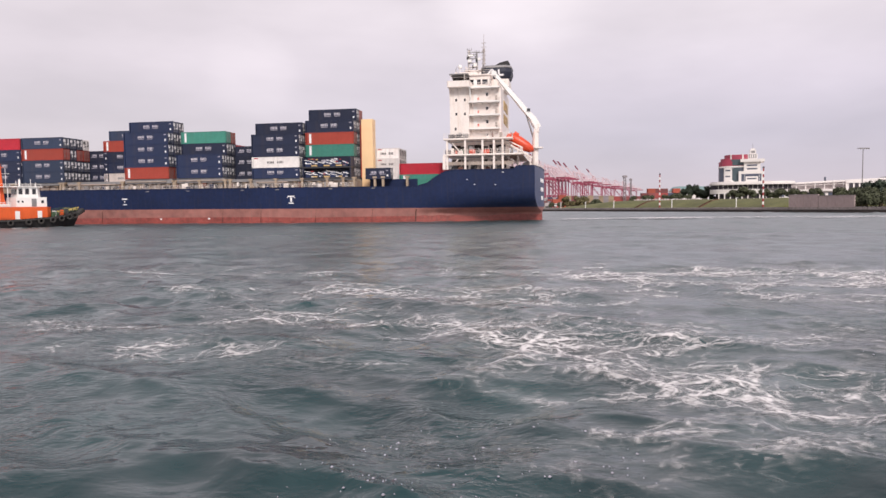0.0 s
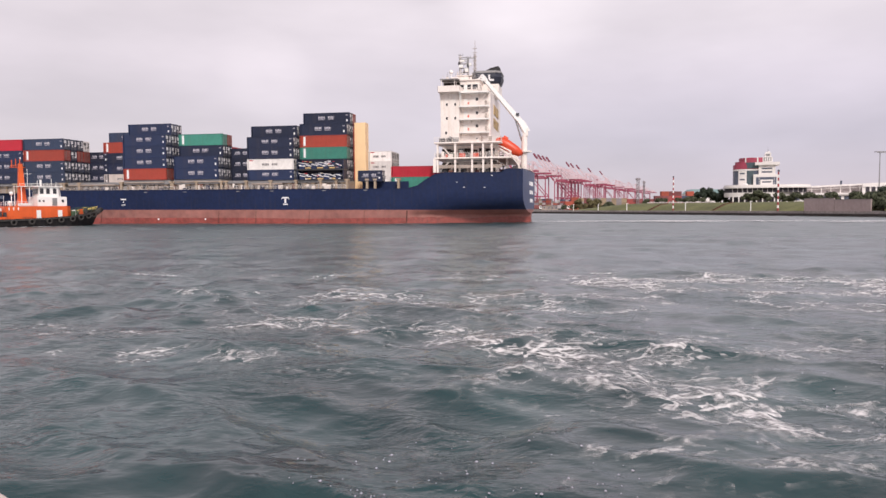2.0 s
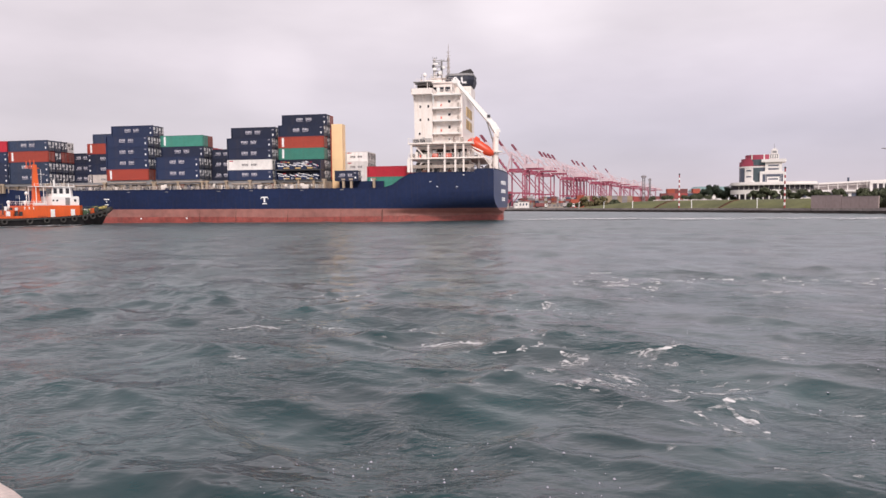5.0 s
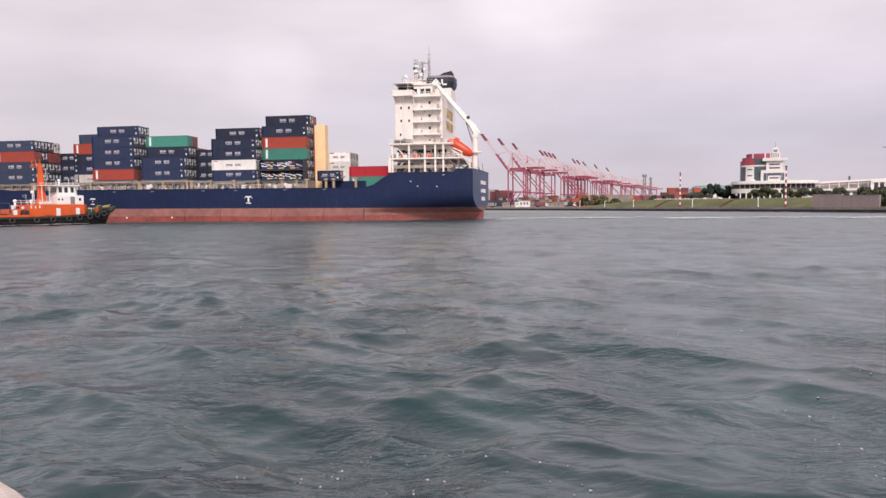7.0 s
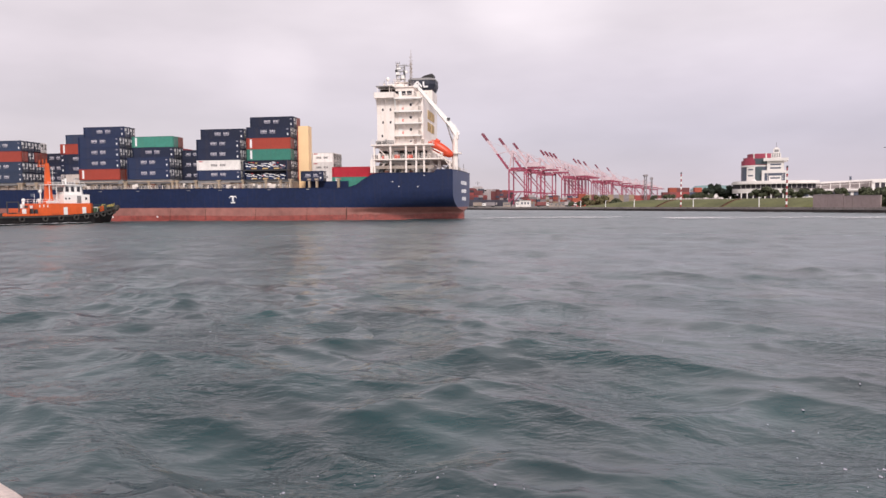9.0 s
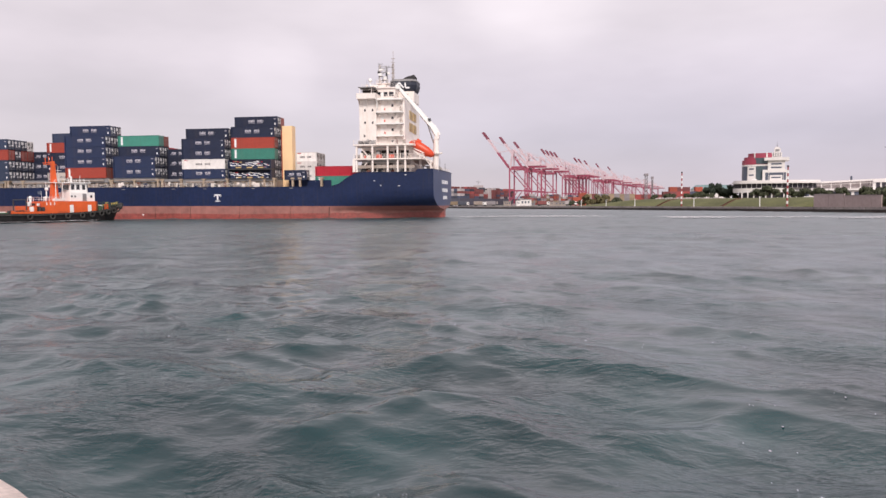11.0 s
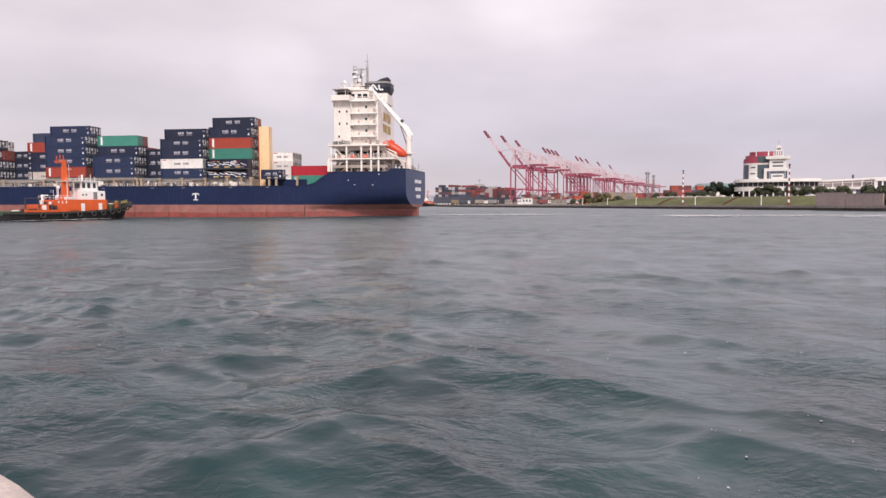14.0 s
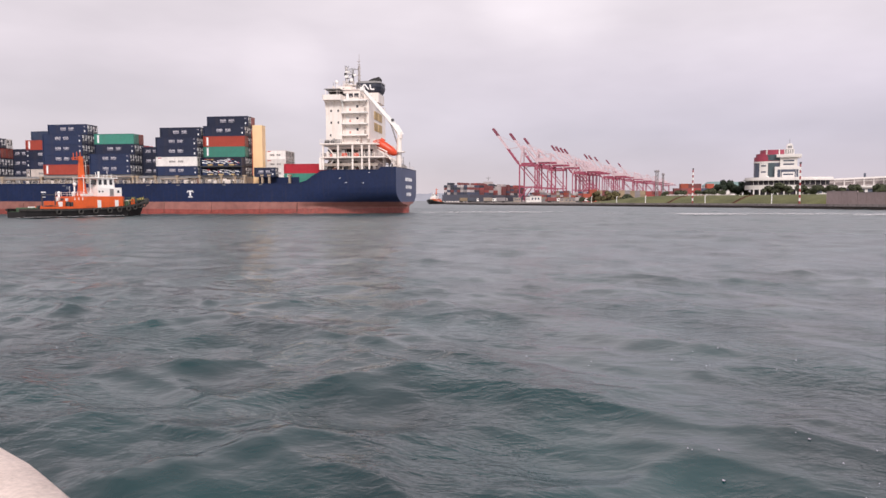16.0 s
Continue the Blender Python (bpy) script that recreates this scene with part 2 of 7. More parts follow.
LEAF_OLIVE = mat("olive_leaves", (0.125, 0.105, 0.045), 0.8, var=0.4, scale=0.3, fine=2.0)
LEAF_DARK = mat("dark_leaves", (0.030, 0.044, 0.028), 0.8, var=0.5, scale=0.3, fine=2.0)
# pale blue-grey: the haze of distance is put into the hill colour
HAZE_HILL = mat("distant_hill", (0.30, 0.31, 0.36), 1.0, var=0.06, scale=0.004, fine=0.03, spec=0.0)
FAR_BOX = {"w": mat("far_box_pale", (0.46, 0.41, 0.41), 0.7, rand=0.15), "k": mat("far_box_dark", (0.05, 0.055, 0.075), 0.7, rand=0.3), "y": mat("far_box_ochre", (0.27, 0.20, 0.13), 0.7, rand=0.2), "o": mat("far_box_orange", (0.36, 0.075, 0.045), 0.7, rand=0.2), "a": mat("far_box_rust", (0.20, 0.060, 0.060), 0.7, rand=0.2), "b": mat("far_box_navy", (0.065, 0.075, 0.12), 0.7, rand=0.2),
           "c": mat("far_box_grey", (0.24, 0.215, 0.225), 0.7, rand=0.15), "d": mat("far_box_red", (0.33, 0.065, 0.06), 0.7, rand=0.2)}
FAR_HULL = mat("far_hull_dark", (0.075, 0.075, 0.10), 0.6, var=0.15, scale=0.05)
GELCOAT = mat("boat_white_gelcoat", (0.70, 0.585, 0.53), 0.55, var=0.2, scale=5.0, fine=60, bump=0.15)
GREEN_ROOF = mat("pale_green_roof", (0.22, 0.33, 0.34), 0.6, var=0.1)


def water_material():
    m, nt, bsdf = node_mat("harbour_water")
    N, L = nt.nodes.new, nt.links.new
    tc = N("ShaderNodeTexCoord")
    tint = N("ShaderNodeTexNoise")
    tint.inputs["Scale"].default_value, tint.inputs["Detail"].default_value = 0.22, 3
    L(tc.outputs["Object"], tint.inputs["Vector"])
    ramp = N("ShaderNodeValToRGB")
    ramp.color_ramp.elements[0].position, ramp.color_ramp.elements[0].color = 0.35, (0.0054, 0.0240, 0.0285, 1)
    ramp.color_ramp.elements[1].position, ramp.color_ramp.elements[1].color = 0.68, (0.0095, 0.049, 0.0535, 1)
    L(tint.outputs[0], ramp.inputs[0])
    L(ramp.outputs[0], bsdf.inputs["Base Color"])
    # cat's paws: patches where the ripples stand steeper
    pm, paw, pr = N("ShaderNodeMapping"), N("ShaderNodeTexNoise"), N("ShaderNodeMapRange")
    pm.inputs["Scale"].default_value = (0.30, 0.16, 1)
    paw.inputs["Scale"].default_value, paw.inputs["Detail"].default_value = 1.0, 3
    pr.inputs["From Min"].default_value, pr.inputs["From Max"].default_value = 0.42, 0.66
    pr.inputs["To Min"].default_value, pr.inputs["To Max"].default_value = 0.35, 2.0
    L(tc.outputs["Object"], pm.inputs[0])
    L(pm.outputs[0], paw.inputs["Vector"])
    L(paw.outputs[0], pr.inputs["Value"])
    ruffle, lift, gain, matt = N("ShaderNodeAttribute"), N("ShaderNodeMath"), N("ShaderNodeMath"), N("ShaderNodeMapRange")
    ruffle.attribute_name = "ruffle"
    lift.operation, lift.inputs[1].default_value, lift.inputs[2].default_value = "MULTIPLY_ADD", 0.4, 1.0
    L(ruffle.outputs["Fac"], lift.inputs[0])
    gain.operation = "MULTIPLY"
    L(pr.outputs[0], gain.inputs[0])
    L(lift.outputs[0], gain.inputs[1])
    matt.inputs["To Min"].default_value, matt.inputs["To Max"].default_value = 0.15, 0.32
    L(ruffle.outputs["Fac"], matt.inputs["Value"])
    L(matt.outputs[0], bsdf.inputs["Roughness"])
    # reflection raised with distance from the boat to brighten the far water
    gloss = N("ShaderNodeMapRange")
    gloss.inputs["To Min"].default_value, gloss.inputs["To Max"].default_value = 1.55, 3.4
    L(ruffle.outputs["Fac"], gloss.inputs["Value"])
    L(gloss.outputs[0], bsdf.inputs["IOR"])
    height = None
    for scale, dist, stretch in ((1.8, 0.030, (0.55, 1, 1)), (4.8, 0.015, (0.6, 1, 1)), (12.0, 0.005, (0.7, 1, 1))):
        mp = N("ShaderNodeMapping")
        mp.inputs["Scale"].default_value = stretch
        mp.inputs["Rotation"].default_value = (0, 0, 0.3)
        L(tc.outputs["Object"], mp.inputs[0])
        n = N("ShaderNodeTexNoise")
        n.inputs["Scale"].default_value, n.inputs["Detail"].default_value = scale, 2
        n.inputs["Distortion"].default_value = 0.6
        L(mp.outputs[0], n.inputs["Vector"])
        b = N("ShaderNodeBump")
        b.inputs["Strength"].default_value, b.inputs["Distance"].default_value = 1.0, dist * 2.0
        steep = N("ShaderNodeMath")
        steep.operation = "MULTIPLY"
        L(n.outputs[0], steep.inputs[0])
        L(gain.outputs[0], steep.inputs[1])
        L(steep.outputs[0], b.inputs["Height"])
        if height:
            L(height, b.inputs["Normal"])
        height = b.outputs[0]
    L(height, bsdf.inputs["Normal"])
    return m


def foam_material():
    """Torn lace: threads of bubbles round open cells, closer where the foam lies thick."""
    m, nt, bsdf = node_mat("sea_foam")
    N, L = nt.nodes.new, nt.links.new

    def calc(op, a, b):
        n = N("ShaderNodeMath")
        n.operation = op
        for k, v in enumerate((a, b)):
            if isinstance(v, (int, float)):
                n.inputs[k].default_value = v
            else:
                L(v, n.inputs[k])
        return n.outputs[0]

    def span(v, a, b, lo=0.0, hi=1.0):
        n = N("ShaderNodeMapRange")
        n.interpolation_type = "SMOOTHSTEP"
        n.inputs["From Min"].default_value, n.inputs["From Max"].default_value = a, b
        n.inputs["To Min"].default_value, n.inputs["To Max"].default_value = lo, hi
        L(v, n.inputs["Value"])
        return n.outputs[0]
    tc, mp = N("ShaderNodeTexCoord"), N("ShaderNodeMapping")
    mp.inputs["Scale"].default_value = (0.62, 1.0, 1.0)
    mp.inputs["Rotation"].default_value = (0, 0, 0.16)
    L(tc.outputs["Object"], mp.inputs[0])
    warp = N("ShaderNodeTexNoise")
    warp.inputs["Scale"].default_value, warp.inputs["Detail"].default_value = 0.9, 5
    L(mp.outputs[0], warp.inputs["Vector"])
    push = N("ShaderNodeVectorMath")
    push.operation = "MULTIPLY_ADD"
    push.inputs[1].default_value = (1.1, 1.1, 0)
    L(warp.outputs["Color"], push.inputs[0])
    L(mp.outputs[0], push.inputs[2])
    total = None
    for scale, wide, gain in ((0.9, 0.10, 1.0), (2.1, 0.13, 0.8), (5.2, 0.18, 0.36), (13.0, 0.25, 0.14)):
        cell = N("ShaderNodeTexVoronoi")
        cell.feature, cell.voronoi_dimensions = "DISTANCE_TO_EDGE", "2D"
        cell.inputs["Scale"].default_value = scale
        L(push.outputs[0], cell.inputs["Vector"])
        wall = span(cell.outputs["Distance"], 0.0, wide, gain, 0.0)
        total = calc("MAXIMUM", total, wall) if total else wall
    tear = N("ShaderNodeTexNoise")
    tear.inputs["Scale"].default_value, tear.inputs["Detail"].default_value = 0.75, 7
    tear.inputs["Roughness"].default_value = 0.68
    L(mp.outputs[0], tear.inputs["Vector"])
    thick = N("ShaderNodeAttribute")
    thick.attribute_name = "thickness"
    cover = span(calc("ADD", calc("MULTIPLY", thick.outputs["Fac"], 0.72), calc("MULTIPLY", tear.outputs[0], 1.9)), 1.12, 1.95)
    grain = N("ShaderNodeTexNoise")
    grain.inputs["Scale"].default_value, grain.inputs["Detail"].default_value = 9.0, 4
    L(mp.outputs[0], grain.inputs["Vector"])
    lace = calc("ADD", calc("MULTIPLY", total, 0.95), calc("MULTIPLY", cover, 0.12))
    alpha = calc("MULTIPLY", calc("MULTIPLY", cover, lace), span(grain.outputs[0], 0.3, 0.6, 0.35, 1.15))
    L(calc("MINIMUM", alpha, 0.85), bsdf.inputs["Alpha"])
    bsdf.inputs["Base Color"].default_value = (0.74, 0.72, 0.73, 1)
    bsdf.inputs["Roughness"].default_value = 0.8
    return m


def wash_material():
    m, nt, bsdf = node_mat("churned_foam")
    N, L = nt.nodes.new, nt.links.new
    tc, n, r = N("ShaderNodeTexCoord"), N("ShaderNodeTexNoise"), N("ShaderNodeMapRange")
    n.inputs["Scale"].default_value, n.inputs["Detail"].default_value = 1.2, 6
    L(tc.outputs["Object"], n.inputs["Vector"])
    r.inputs["From Min"].default_value, r.inputs["From Max"].default_value = 0.36, 0.62
    r.inputs["To Min"].default_value, r.inputs["To Max"].default_value = 0.05, 0.8
    L(n.outputs[0], r.inputs["Value"])
    L(r.outputs[0], bsdf.inputs["Alpha"])
    bsdf.inputs["Base Color"].default_value = (0.70, 0.69, 0.71, 1)
    bsdf.inputs["Roughness"].default_value = 0.8
    return m


WATER, FOAM, WASH = water_material(), foam_material(), wash_material()


# ---- building blocks ----
def box(bm, x0, y0, z0, x1, y1, z1):
    v = [bm.verts.new(p) for p in ((x0, y0, z0), (x1, y0, z0), (x1, y1, z0), (x0, y1, z0), (x0, y0, z1), (x1, y0, z1), (x1, y1, z1), (x0, y1, z1))]
    for f in ((3, 2, 1, 0), (4, 5, 6, 7), (0, 1, 5, 4), (1, 2, 6, 5), (2, 3, 7, 6), (3, 0, 4, 7)):
        bm.faces.new([v[i] for i in f])


def boxed(x0, y0, z0, x1, y1, z1, bevel=0.0):
    bm = bmesh.new()
    box(bm, x0, y0, z0, x1, y1, z1)
    if bevel:
        bmesh.ops.bevel(bm, geom=bm.edges[:], offset=bevel, segments=2, affect="EDGES", profile=0.7)
    return bm


def frame_of(p, q):
    p, q = Vector(p), Vector(q)
    d = (q - p).normalized()
    side = d.cross(Vector((0, 0, 1)))
    side = side.normalized() if side.length > 1e-4 else Vector((1, 0, 0))
    return p, q, d, side, side.cross(d).normalized()


def beam(bm, p, q, w, h=None):
    """A square bar from p to q."""
    h = h or w
    p, q, d, s, u = frame_of(p, q)
    v = [bm.verts.new(c + s * a * w / 2 + u * b * h / 2) for c in (p, q) for a, b in ((-1, -1), (1, -1), (1, 1), (-1, 1))]
    for f in ((3, 2, 1, 0), (4, 5, 6, 7), (0, 1, 5, 4), (1, 2, 6, 5), (2, 3, 7, 6), (3, 0, 4, 7)):
        bm.faces.new([v[i] for i in f])


def rod(bm, p, q, r0, r1=None, n=8):
    """A round bar from p to q."""
    r1 = r0 if r1 is None else r1
    p, q, d, s, u = frame_of(p, q)
    a = [[bm.verts.new(c + (s * math.cos(i * math.tau / n) + u * math.sin(i * math.tau / n)) * r) for i in range(n)] for c, r in ((p, r0), (q, r1))]
    for i in range(n):
        j = (i + 1) % n
        bm.faces.new((a[0][i], a[0][j], a[1][j], a[1][i]))
    bm.faces.new(a[0][::-1])
    bm.faces.new(a[1])


def loft(bm, rings, closed=True, caps=True):
    rows = [[bm.verts.new(p) for p in ring] for ring in rings]
    n = len(rows[0])
    for a, b in zip(rows, rows[1:]):
        for i in range(n if closed else n - 1):
            j = (i + 1) % n
            bm.faces.new((a[i], a[j], b[j], b[i]))
    if caps:
        bm.faces.new(rows[0][::-1])
        bm.faces.new(rows[-1])
    return rows


def extrude(bm, outline, z0, z1):
    """A flat outline of (x, y) raised from z0 to z1."""
    lo, hi = [bm.verts.new((x, y, z0)) for x, y in outline], [bm.verts.new((x, y, z1)) for x, y in outline]
    n = len(lo)
    for i in range(n):
        j = (i + 1) % n
        bm.faces.new((lo[i], lo[j], hi[j], hi[i]))
    bm.faces.new(lo[::-1])
    bm.faces.new(hi)


def mesh_of(name, bm, material, smooth=False):
    bmesh.ops.recalc_face_normals(bm, faces=bm.faces[:])
    me = bpy.data.meshes.new(name)
    bm.to_mesh(me)
    bm.free()
    for m in material if isinstance(material, (list, tuple)) else (material,):
        me.materials.append(m)
    if smooth:
        me.shade_smooth()
    return me


def part(name, bm, material, parent, label="", smooth=False):
    ob = new(name, mesh_of(name, bm, material, smooth))
    ob.parent = parent
    return tagged(ob, label)


def thing(name, m, label, category, group="", kind=""):
    ob = new(name)
    ob.empty_display_size = 0.5
    ob.matrix_world = m
    return tagged(ob, label, category, group, kind)


def sheet(name, co, faces, material, smooth=True):
    me = bpy.data.meshes.new(name)
    co, faces = np.asarray(co, np.float32), np.asarray(faces, np.int32)
    me.vertices.add(len(co))
    me.vertices.foreach_set("co", co.ravel())
    me.loops.add(faces.size)
    me.loops.foreach_set("vertex_index", faces.ravel())
    me.polygons.add(len(faces))
    me.polygons.foreach_set("loop_start", np.arange(0, faces.size, 4, dtype=np.int32))
    me.update(calc_edges=True)
    me.validate()
    me.materials.append(material)
    if smooth:
        me.shade_smooth()
    return new(name, me)


# ---- water ----
def smooth_noise(x, y, seed):
    """Value noise from 0 to 1 on arrays."""
    xi, yi = np.floor(x).astype(np.int64), np.floor(y).astype(np.int64)
    fx, fy = x - xi, y - yi
    fx, fy = fx * fx * fx * (fx * (fx * 6 - 15) + 10), fy * fy * fy * (fy * (fy * 6 - 15) + 10)

    def h(a, b):
        n = (a * 374761393 + b * 668265263 + seed * 974634211) & 0x7FFFFFFF
        n = ((n ^ (n >> 13)) * 1274126177) & 0x7FFFFFFF
        return ((n ^ (n >> 16)) & 0xFFFF) / 65535.0
    return (h(xi, yi) * (1 - fx) + h(xi + 1, yi) * fx) * (1 - fy) + (h(xi, yi + 1) * (1 - fx) + h(xi + 1, yi + 1) * fx) * fy


def wave_field(x, y, spacing, seed, steep, lengths, heading, spread, lean=0.75):
    """Trochoidal waves summed over many lengths and headings."""
    rng = np.random.RandomState(seed)
    dx, dy, dz = np.zeros_like(x), np.zeros_like(x), np.zeros_like(x)
    group = 0.45 + 1.1 * smooth_noise(x * 0.11 + 3, y * 0.11, seed)
    for lam in lengths:
        a = radians(heading) + rng.normal() * radians(spread)
        k = math.tau / lam
        amp = steep(lam) / k * (0.6 + 0.8 * rng.rand())
        keep = np.exp(-(spacing / lam) ** 2 * 2.5) * group
        ph = k * (x * math.cos(a) + y * math.sin(a)) + rng.rand() * math.tau
        s, c = np.sin(ph), np.cos(ph)
        dz += amp * keep * s
        dx -= lean * amp * keep * math.cos(a) * -c
        dy -= lean * amp * keep * math.sin(a) * -c
    return dx, dy, dz


def polar_grid(rings, dense, wide):
    """Angles close together ahead of the boat and wide apart behind it."""
    front = np.radians(np.arange(90 - wide, 90 + wide + 1e-6, dense))
    back = np.radians(np.arange(90 + wide + 3, 450 - wide - 1, 3.0))
    ang = np.concatenate([front, back])
    r, a = np.meshgrid(rings, ang, indexing="ij")
    return r, a, r * np.cos(a), r * np.sin(a)


def ring_radii(first, last, step):
    out, r = [], first
    while r < last:
        out.append(r)
        r += max(0.03, min((step if r > 46 else 0.55 * step) * r * r / (3.52 * 1230), 0.06 * r, 0.9 if r < 330 else 99.0))
    return np.array(out + [last])


def grid_faces(nr, na, closed):
    i, j = np.meshgrid(np.arange(nr - 1), np.arange(na if closed else na - 1), indexing="ij")
    k = (j + 1) % na
    return np.stack([i * na + j, i * na + k, (i + 1) * na + k, (i + 1) * na + j], -1).reshape(-1, 4)


# foam lines of the old wake: (x, y) along each, half width, strength
WAKES = [
    ([(-13.4, 22.3), (-9.3, 19.2), (-6.8, 17.6), (-3.8, 16.9), (-0.7, 15.9), (2.1, 14.9), (4.0, 14.0)], 1.4, 0.85),
    ([(2.4, 20.0), (3.2, 17.8), (4.1, 14.2), (5.0, 12.0), (6.3, 11.2), (8.4, 11.4)], 3.1, 1.0),
    ([(-17.6, 37.2), (-9.3, 37.8), (-2.8, 37.8), (5.2, 36.7), (11.4, 35.7)], 4.0, 0.62),
    ([(8.0, 36.0), (11.4, 34.7), (16.1, 32.6), (21.7, 30.0), (26.9, 29.0)], 4.6, 1.35),
    ([(-4.1, 28.5), (1.0, 27.4), (5.2, 26.7), (9.9, 27.9), (14.5, 25.8), (19.6, 23.8)], 3.0, 1.0),
    ([(-12.4, 31.0), (-7.2, 27.9), (-3.1, 27.4), (1.0, 24.8)], 2.05, 0.7),
    ([(-6.2, 22.7), (-2.1, 21.2), (1.6, 19.8), (5.2, 18.8), (9.3, 18.2), (13.4, 17.6), (17.0, 18.5)], 2.3, 0.95)]


def make_water():
    radii = ring_radii(0.05, 4200, 1.55)
    dense = 0.14
    r, a, x, y = polar_grid(radii, dense, 46)
    row = np.gradient(radii)[:, None] * np.ones_like(r)
    spacing = np.maximum(row, r * radians(dense))
    lengths = np.geomspace(0.34, 11, 64)
    dx, dy, dz = wave_field(x, y, spacing, 7, lambda l: 0.030 * math.exp(-(math.log(l / 2.4) / 1.5) ** 2), lengths, 244, 38, 1.5)
    far = np.clip(1 - (r - 900) / 1500, 0, 1)
    open_water = 1 + 0.1 * np.clip((r - 30) / 60, 0, 1)
    co = np.stack([x + dx, y + dy, dz * far * open_water], -1)
    sea = sheet("water", co.reshape(-1, 3), grid_faces(*r.shape, True), WATER)
    sea.data.attributes.new("ruffle", "FLOAT", "POINT").data.foreach_set("value", np.clip((r - 30) / 85, 0, 1).astype(np.float32).ravel())
    tagged(sea, "grey-green choppy harbour water reaching the horizon", "water", kind="structure")
    # crossing chop, a second train of waves that runs through the first
    radii2 = ring_radii(0.05, 240, 2.4)
    r2, a2, x2, y2 = polar_grid(radii2, 0.18, 50)
    sp2 = np.maximum(np.gradient(radii2)[:, None] * np.ones_like(r2), r2 * radians(0.18))
    ex, ey, ez = wave_field(x2, y2, sp2, 23, lambda l: 0.022, np.geomspace(0.9, 7, 36), 222, 36, 1.3)
    sink = 0.13 + 0.16 * np.clip((24 - r2) / 12, 0, 1) + 0.9 * np.clip((r2 - 130) / 100, 0, 1) + 0.22 * smooth_noise(x2 * 0.13, y2 * 0.13, 5)
    co2 = np.stack([x2 + ex, y2 + ey, ez - sink], -1)
    chop = sheet("water", co2.reshape(-1, 3), grid_faces(*r2.shape, True), WATER)
    chop.data.attributes.new("ruffle", "FLOAT", "POINT").data.foreach_set("value", np.clip((r2 - 30) / 85, 0, 1).astype(np.float32).ravel())
    tagged(chop, "crossing grey-green chop on the harbour water", "water", kind="structure")
    return sea, chop, (r, x, y, co)


def segment_gap(x, y, line):
    best = np.full_like(x, 1e9)
    for (ax, ay), (bx, by) in zip(line, line[1:]):
        vx, vy = bx - ax, by - ay
        t = np.clip(((x - ax) * vx + (y - ay) * vy) / (vx * vx + vy * vy), 0, 1)
        best = np.minimum(best, np.hypot(x - ax - t * vx, y - ay - t * vy))
    return best


def make_foam(grid):
    """Lace of foam that stands a little proud of the water and settles into it."""
    r, x, y, co = grid
    na = r.shape[1]
    patchy = smooth_noise(x * 0.3 + 4, y * 0.3, 45) * 0.5 + smooth_noise(x * 0.9 + 4, y * 0.7, 46) * 0.5
    wind = x * 0.16 + 0.8 * smooth_noise(x * 0.3, y * 0.3, 48), y * 0.55 + 1.2 * smooth_noise(x * 0.25 + 9, y * 0.3, 49)
    streaky = 1 - np.abs(2 * smooth_noise(wind[0], wind[1], 50) - 1)
    thread = 1 - np.abs(2 * smooth_noise(x * 0.9 + 1.5 * patchy, y * 1.5 + 1.5 * streaky, 44) - 1)
    fine = 0.42 * thread ** 2 + 0.3 * smooth_noise(x * 3.2, y * 3.6, 47) + 0.28 * smooth_noise(x * 8, y * 8, 51)
    fine = 0.5 + 0.19 * (fine - fine.mean()) / fine.std()
    made, gaps = [], [segment_gap(x, y, line) / half for line, half, _ in WAKES]
    nearest = np.argmin(np.stack(gaps), 0)
    for i, (line, half, strength) in enumerate(WAKES):
        mask = strength * np.exp(-gaps[i] ** 2 * 0.55) * np.clip(0.35 + 0.75 * patchy + 0.45 * (streaky - 0.5), 0, 1.25)
        ok = (mask > 0.06) & (nearest == i)
        ii, jj = np.nonzero(ok[:-1, :-1] | ok[1:, :-1] | ok[:-1, 1:] | ok[1:, 1:])
        keep = jj < na - 2
        ii, jj = ii[keep], jj[keep]
        faces = np.stack([ii * na + jj, ii * na + jj + 1, (ii + 1) * na + jj + 1, (ii + 1) * na + jj], -1)
        used, inverse = np.unique(faces, return_inverse=True)
        pts, thick = co.reshape(-1, 3)[used].copy(), mask.reshape(-1)[used]
        pts[:, 2] += np.clip(0.034 * thick + 0.11 * (fine.reshape(-1)[used] - 0.5), -0.06, 0.06)
        ob = sheet("foam", pts, inverse.reshape(-1, 4), FOAM)
        ob.data.attributes.new("thickness", "FLOAT", "POINT").data.foreach_set("value", thick.astype(np.float32))
        tagged(ob, "lacy white foam of an old wake on the water", "foam", "wake foam", "stuff")
        made.append(ob)
    return made


sea, chop, sea_grid = make_water()
foams = make_foam(sea_grid)


# ---- container ship: x forward, y to port, z up from the waterline ----
def sheer(u):
    """Height of the hull's top edge."""
    pts = [(-61, 12.6), (-54.2, 12.65), (-53.4, 11.9), (-40.0, 11.95), (-37.6, 11.6), (-35.4, 10.4), (-33.4, 9.0), (-31.0, 8.35), (-28, 8.3), (70, 8.75), (95, 11.5), (110, 12)]
    for (a, za), (b, zb) in zip(pts, pts[1:]):
        if u <= b:
            return za + (zb - za) * (u - a) / (b - a)
    return pts[-1][1]


def paint_line(u):
    return 3.22 + 0.0045 * max(0.0, u + 40)


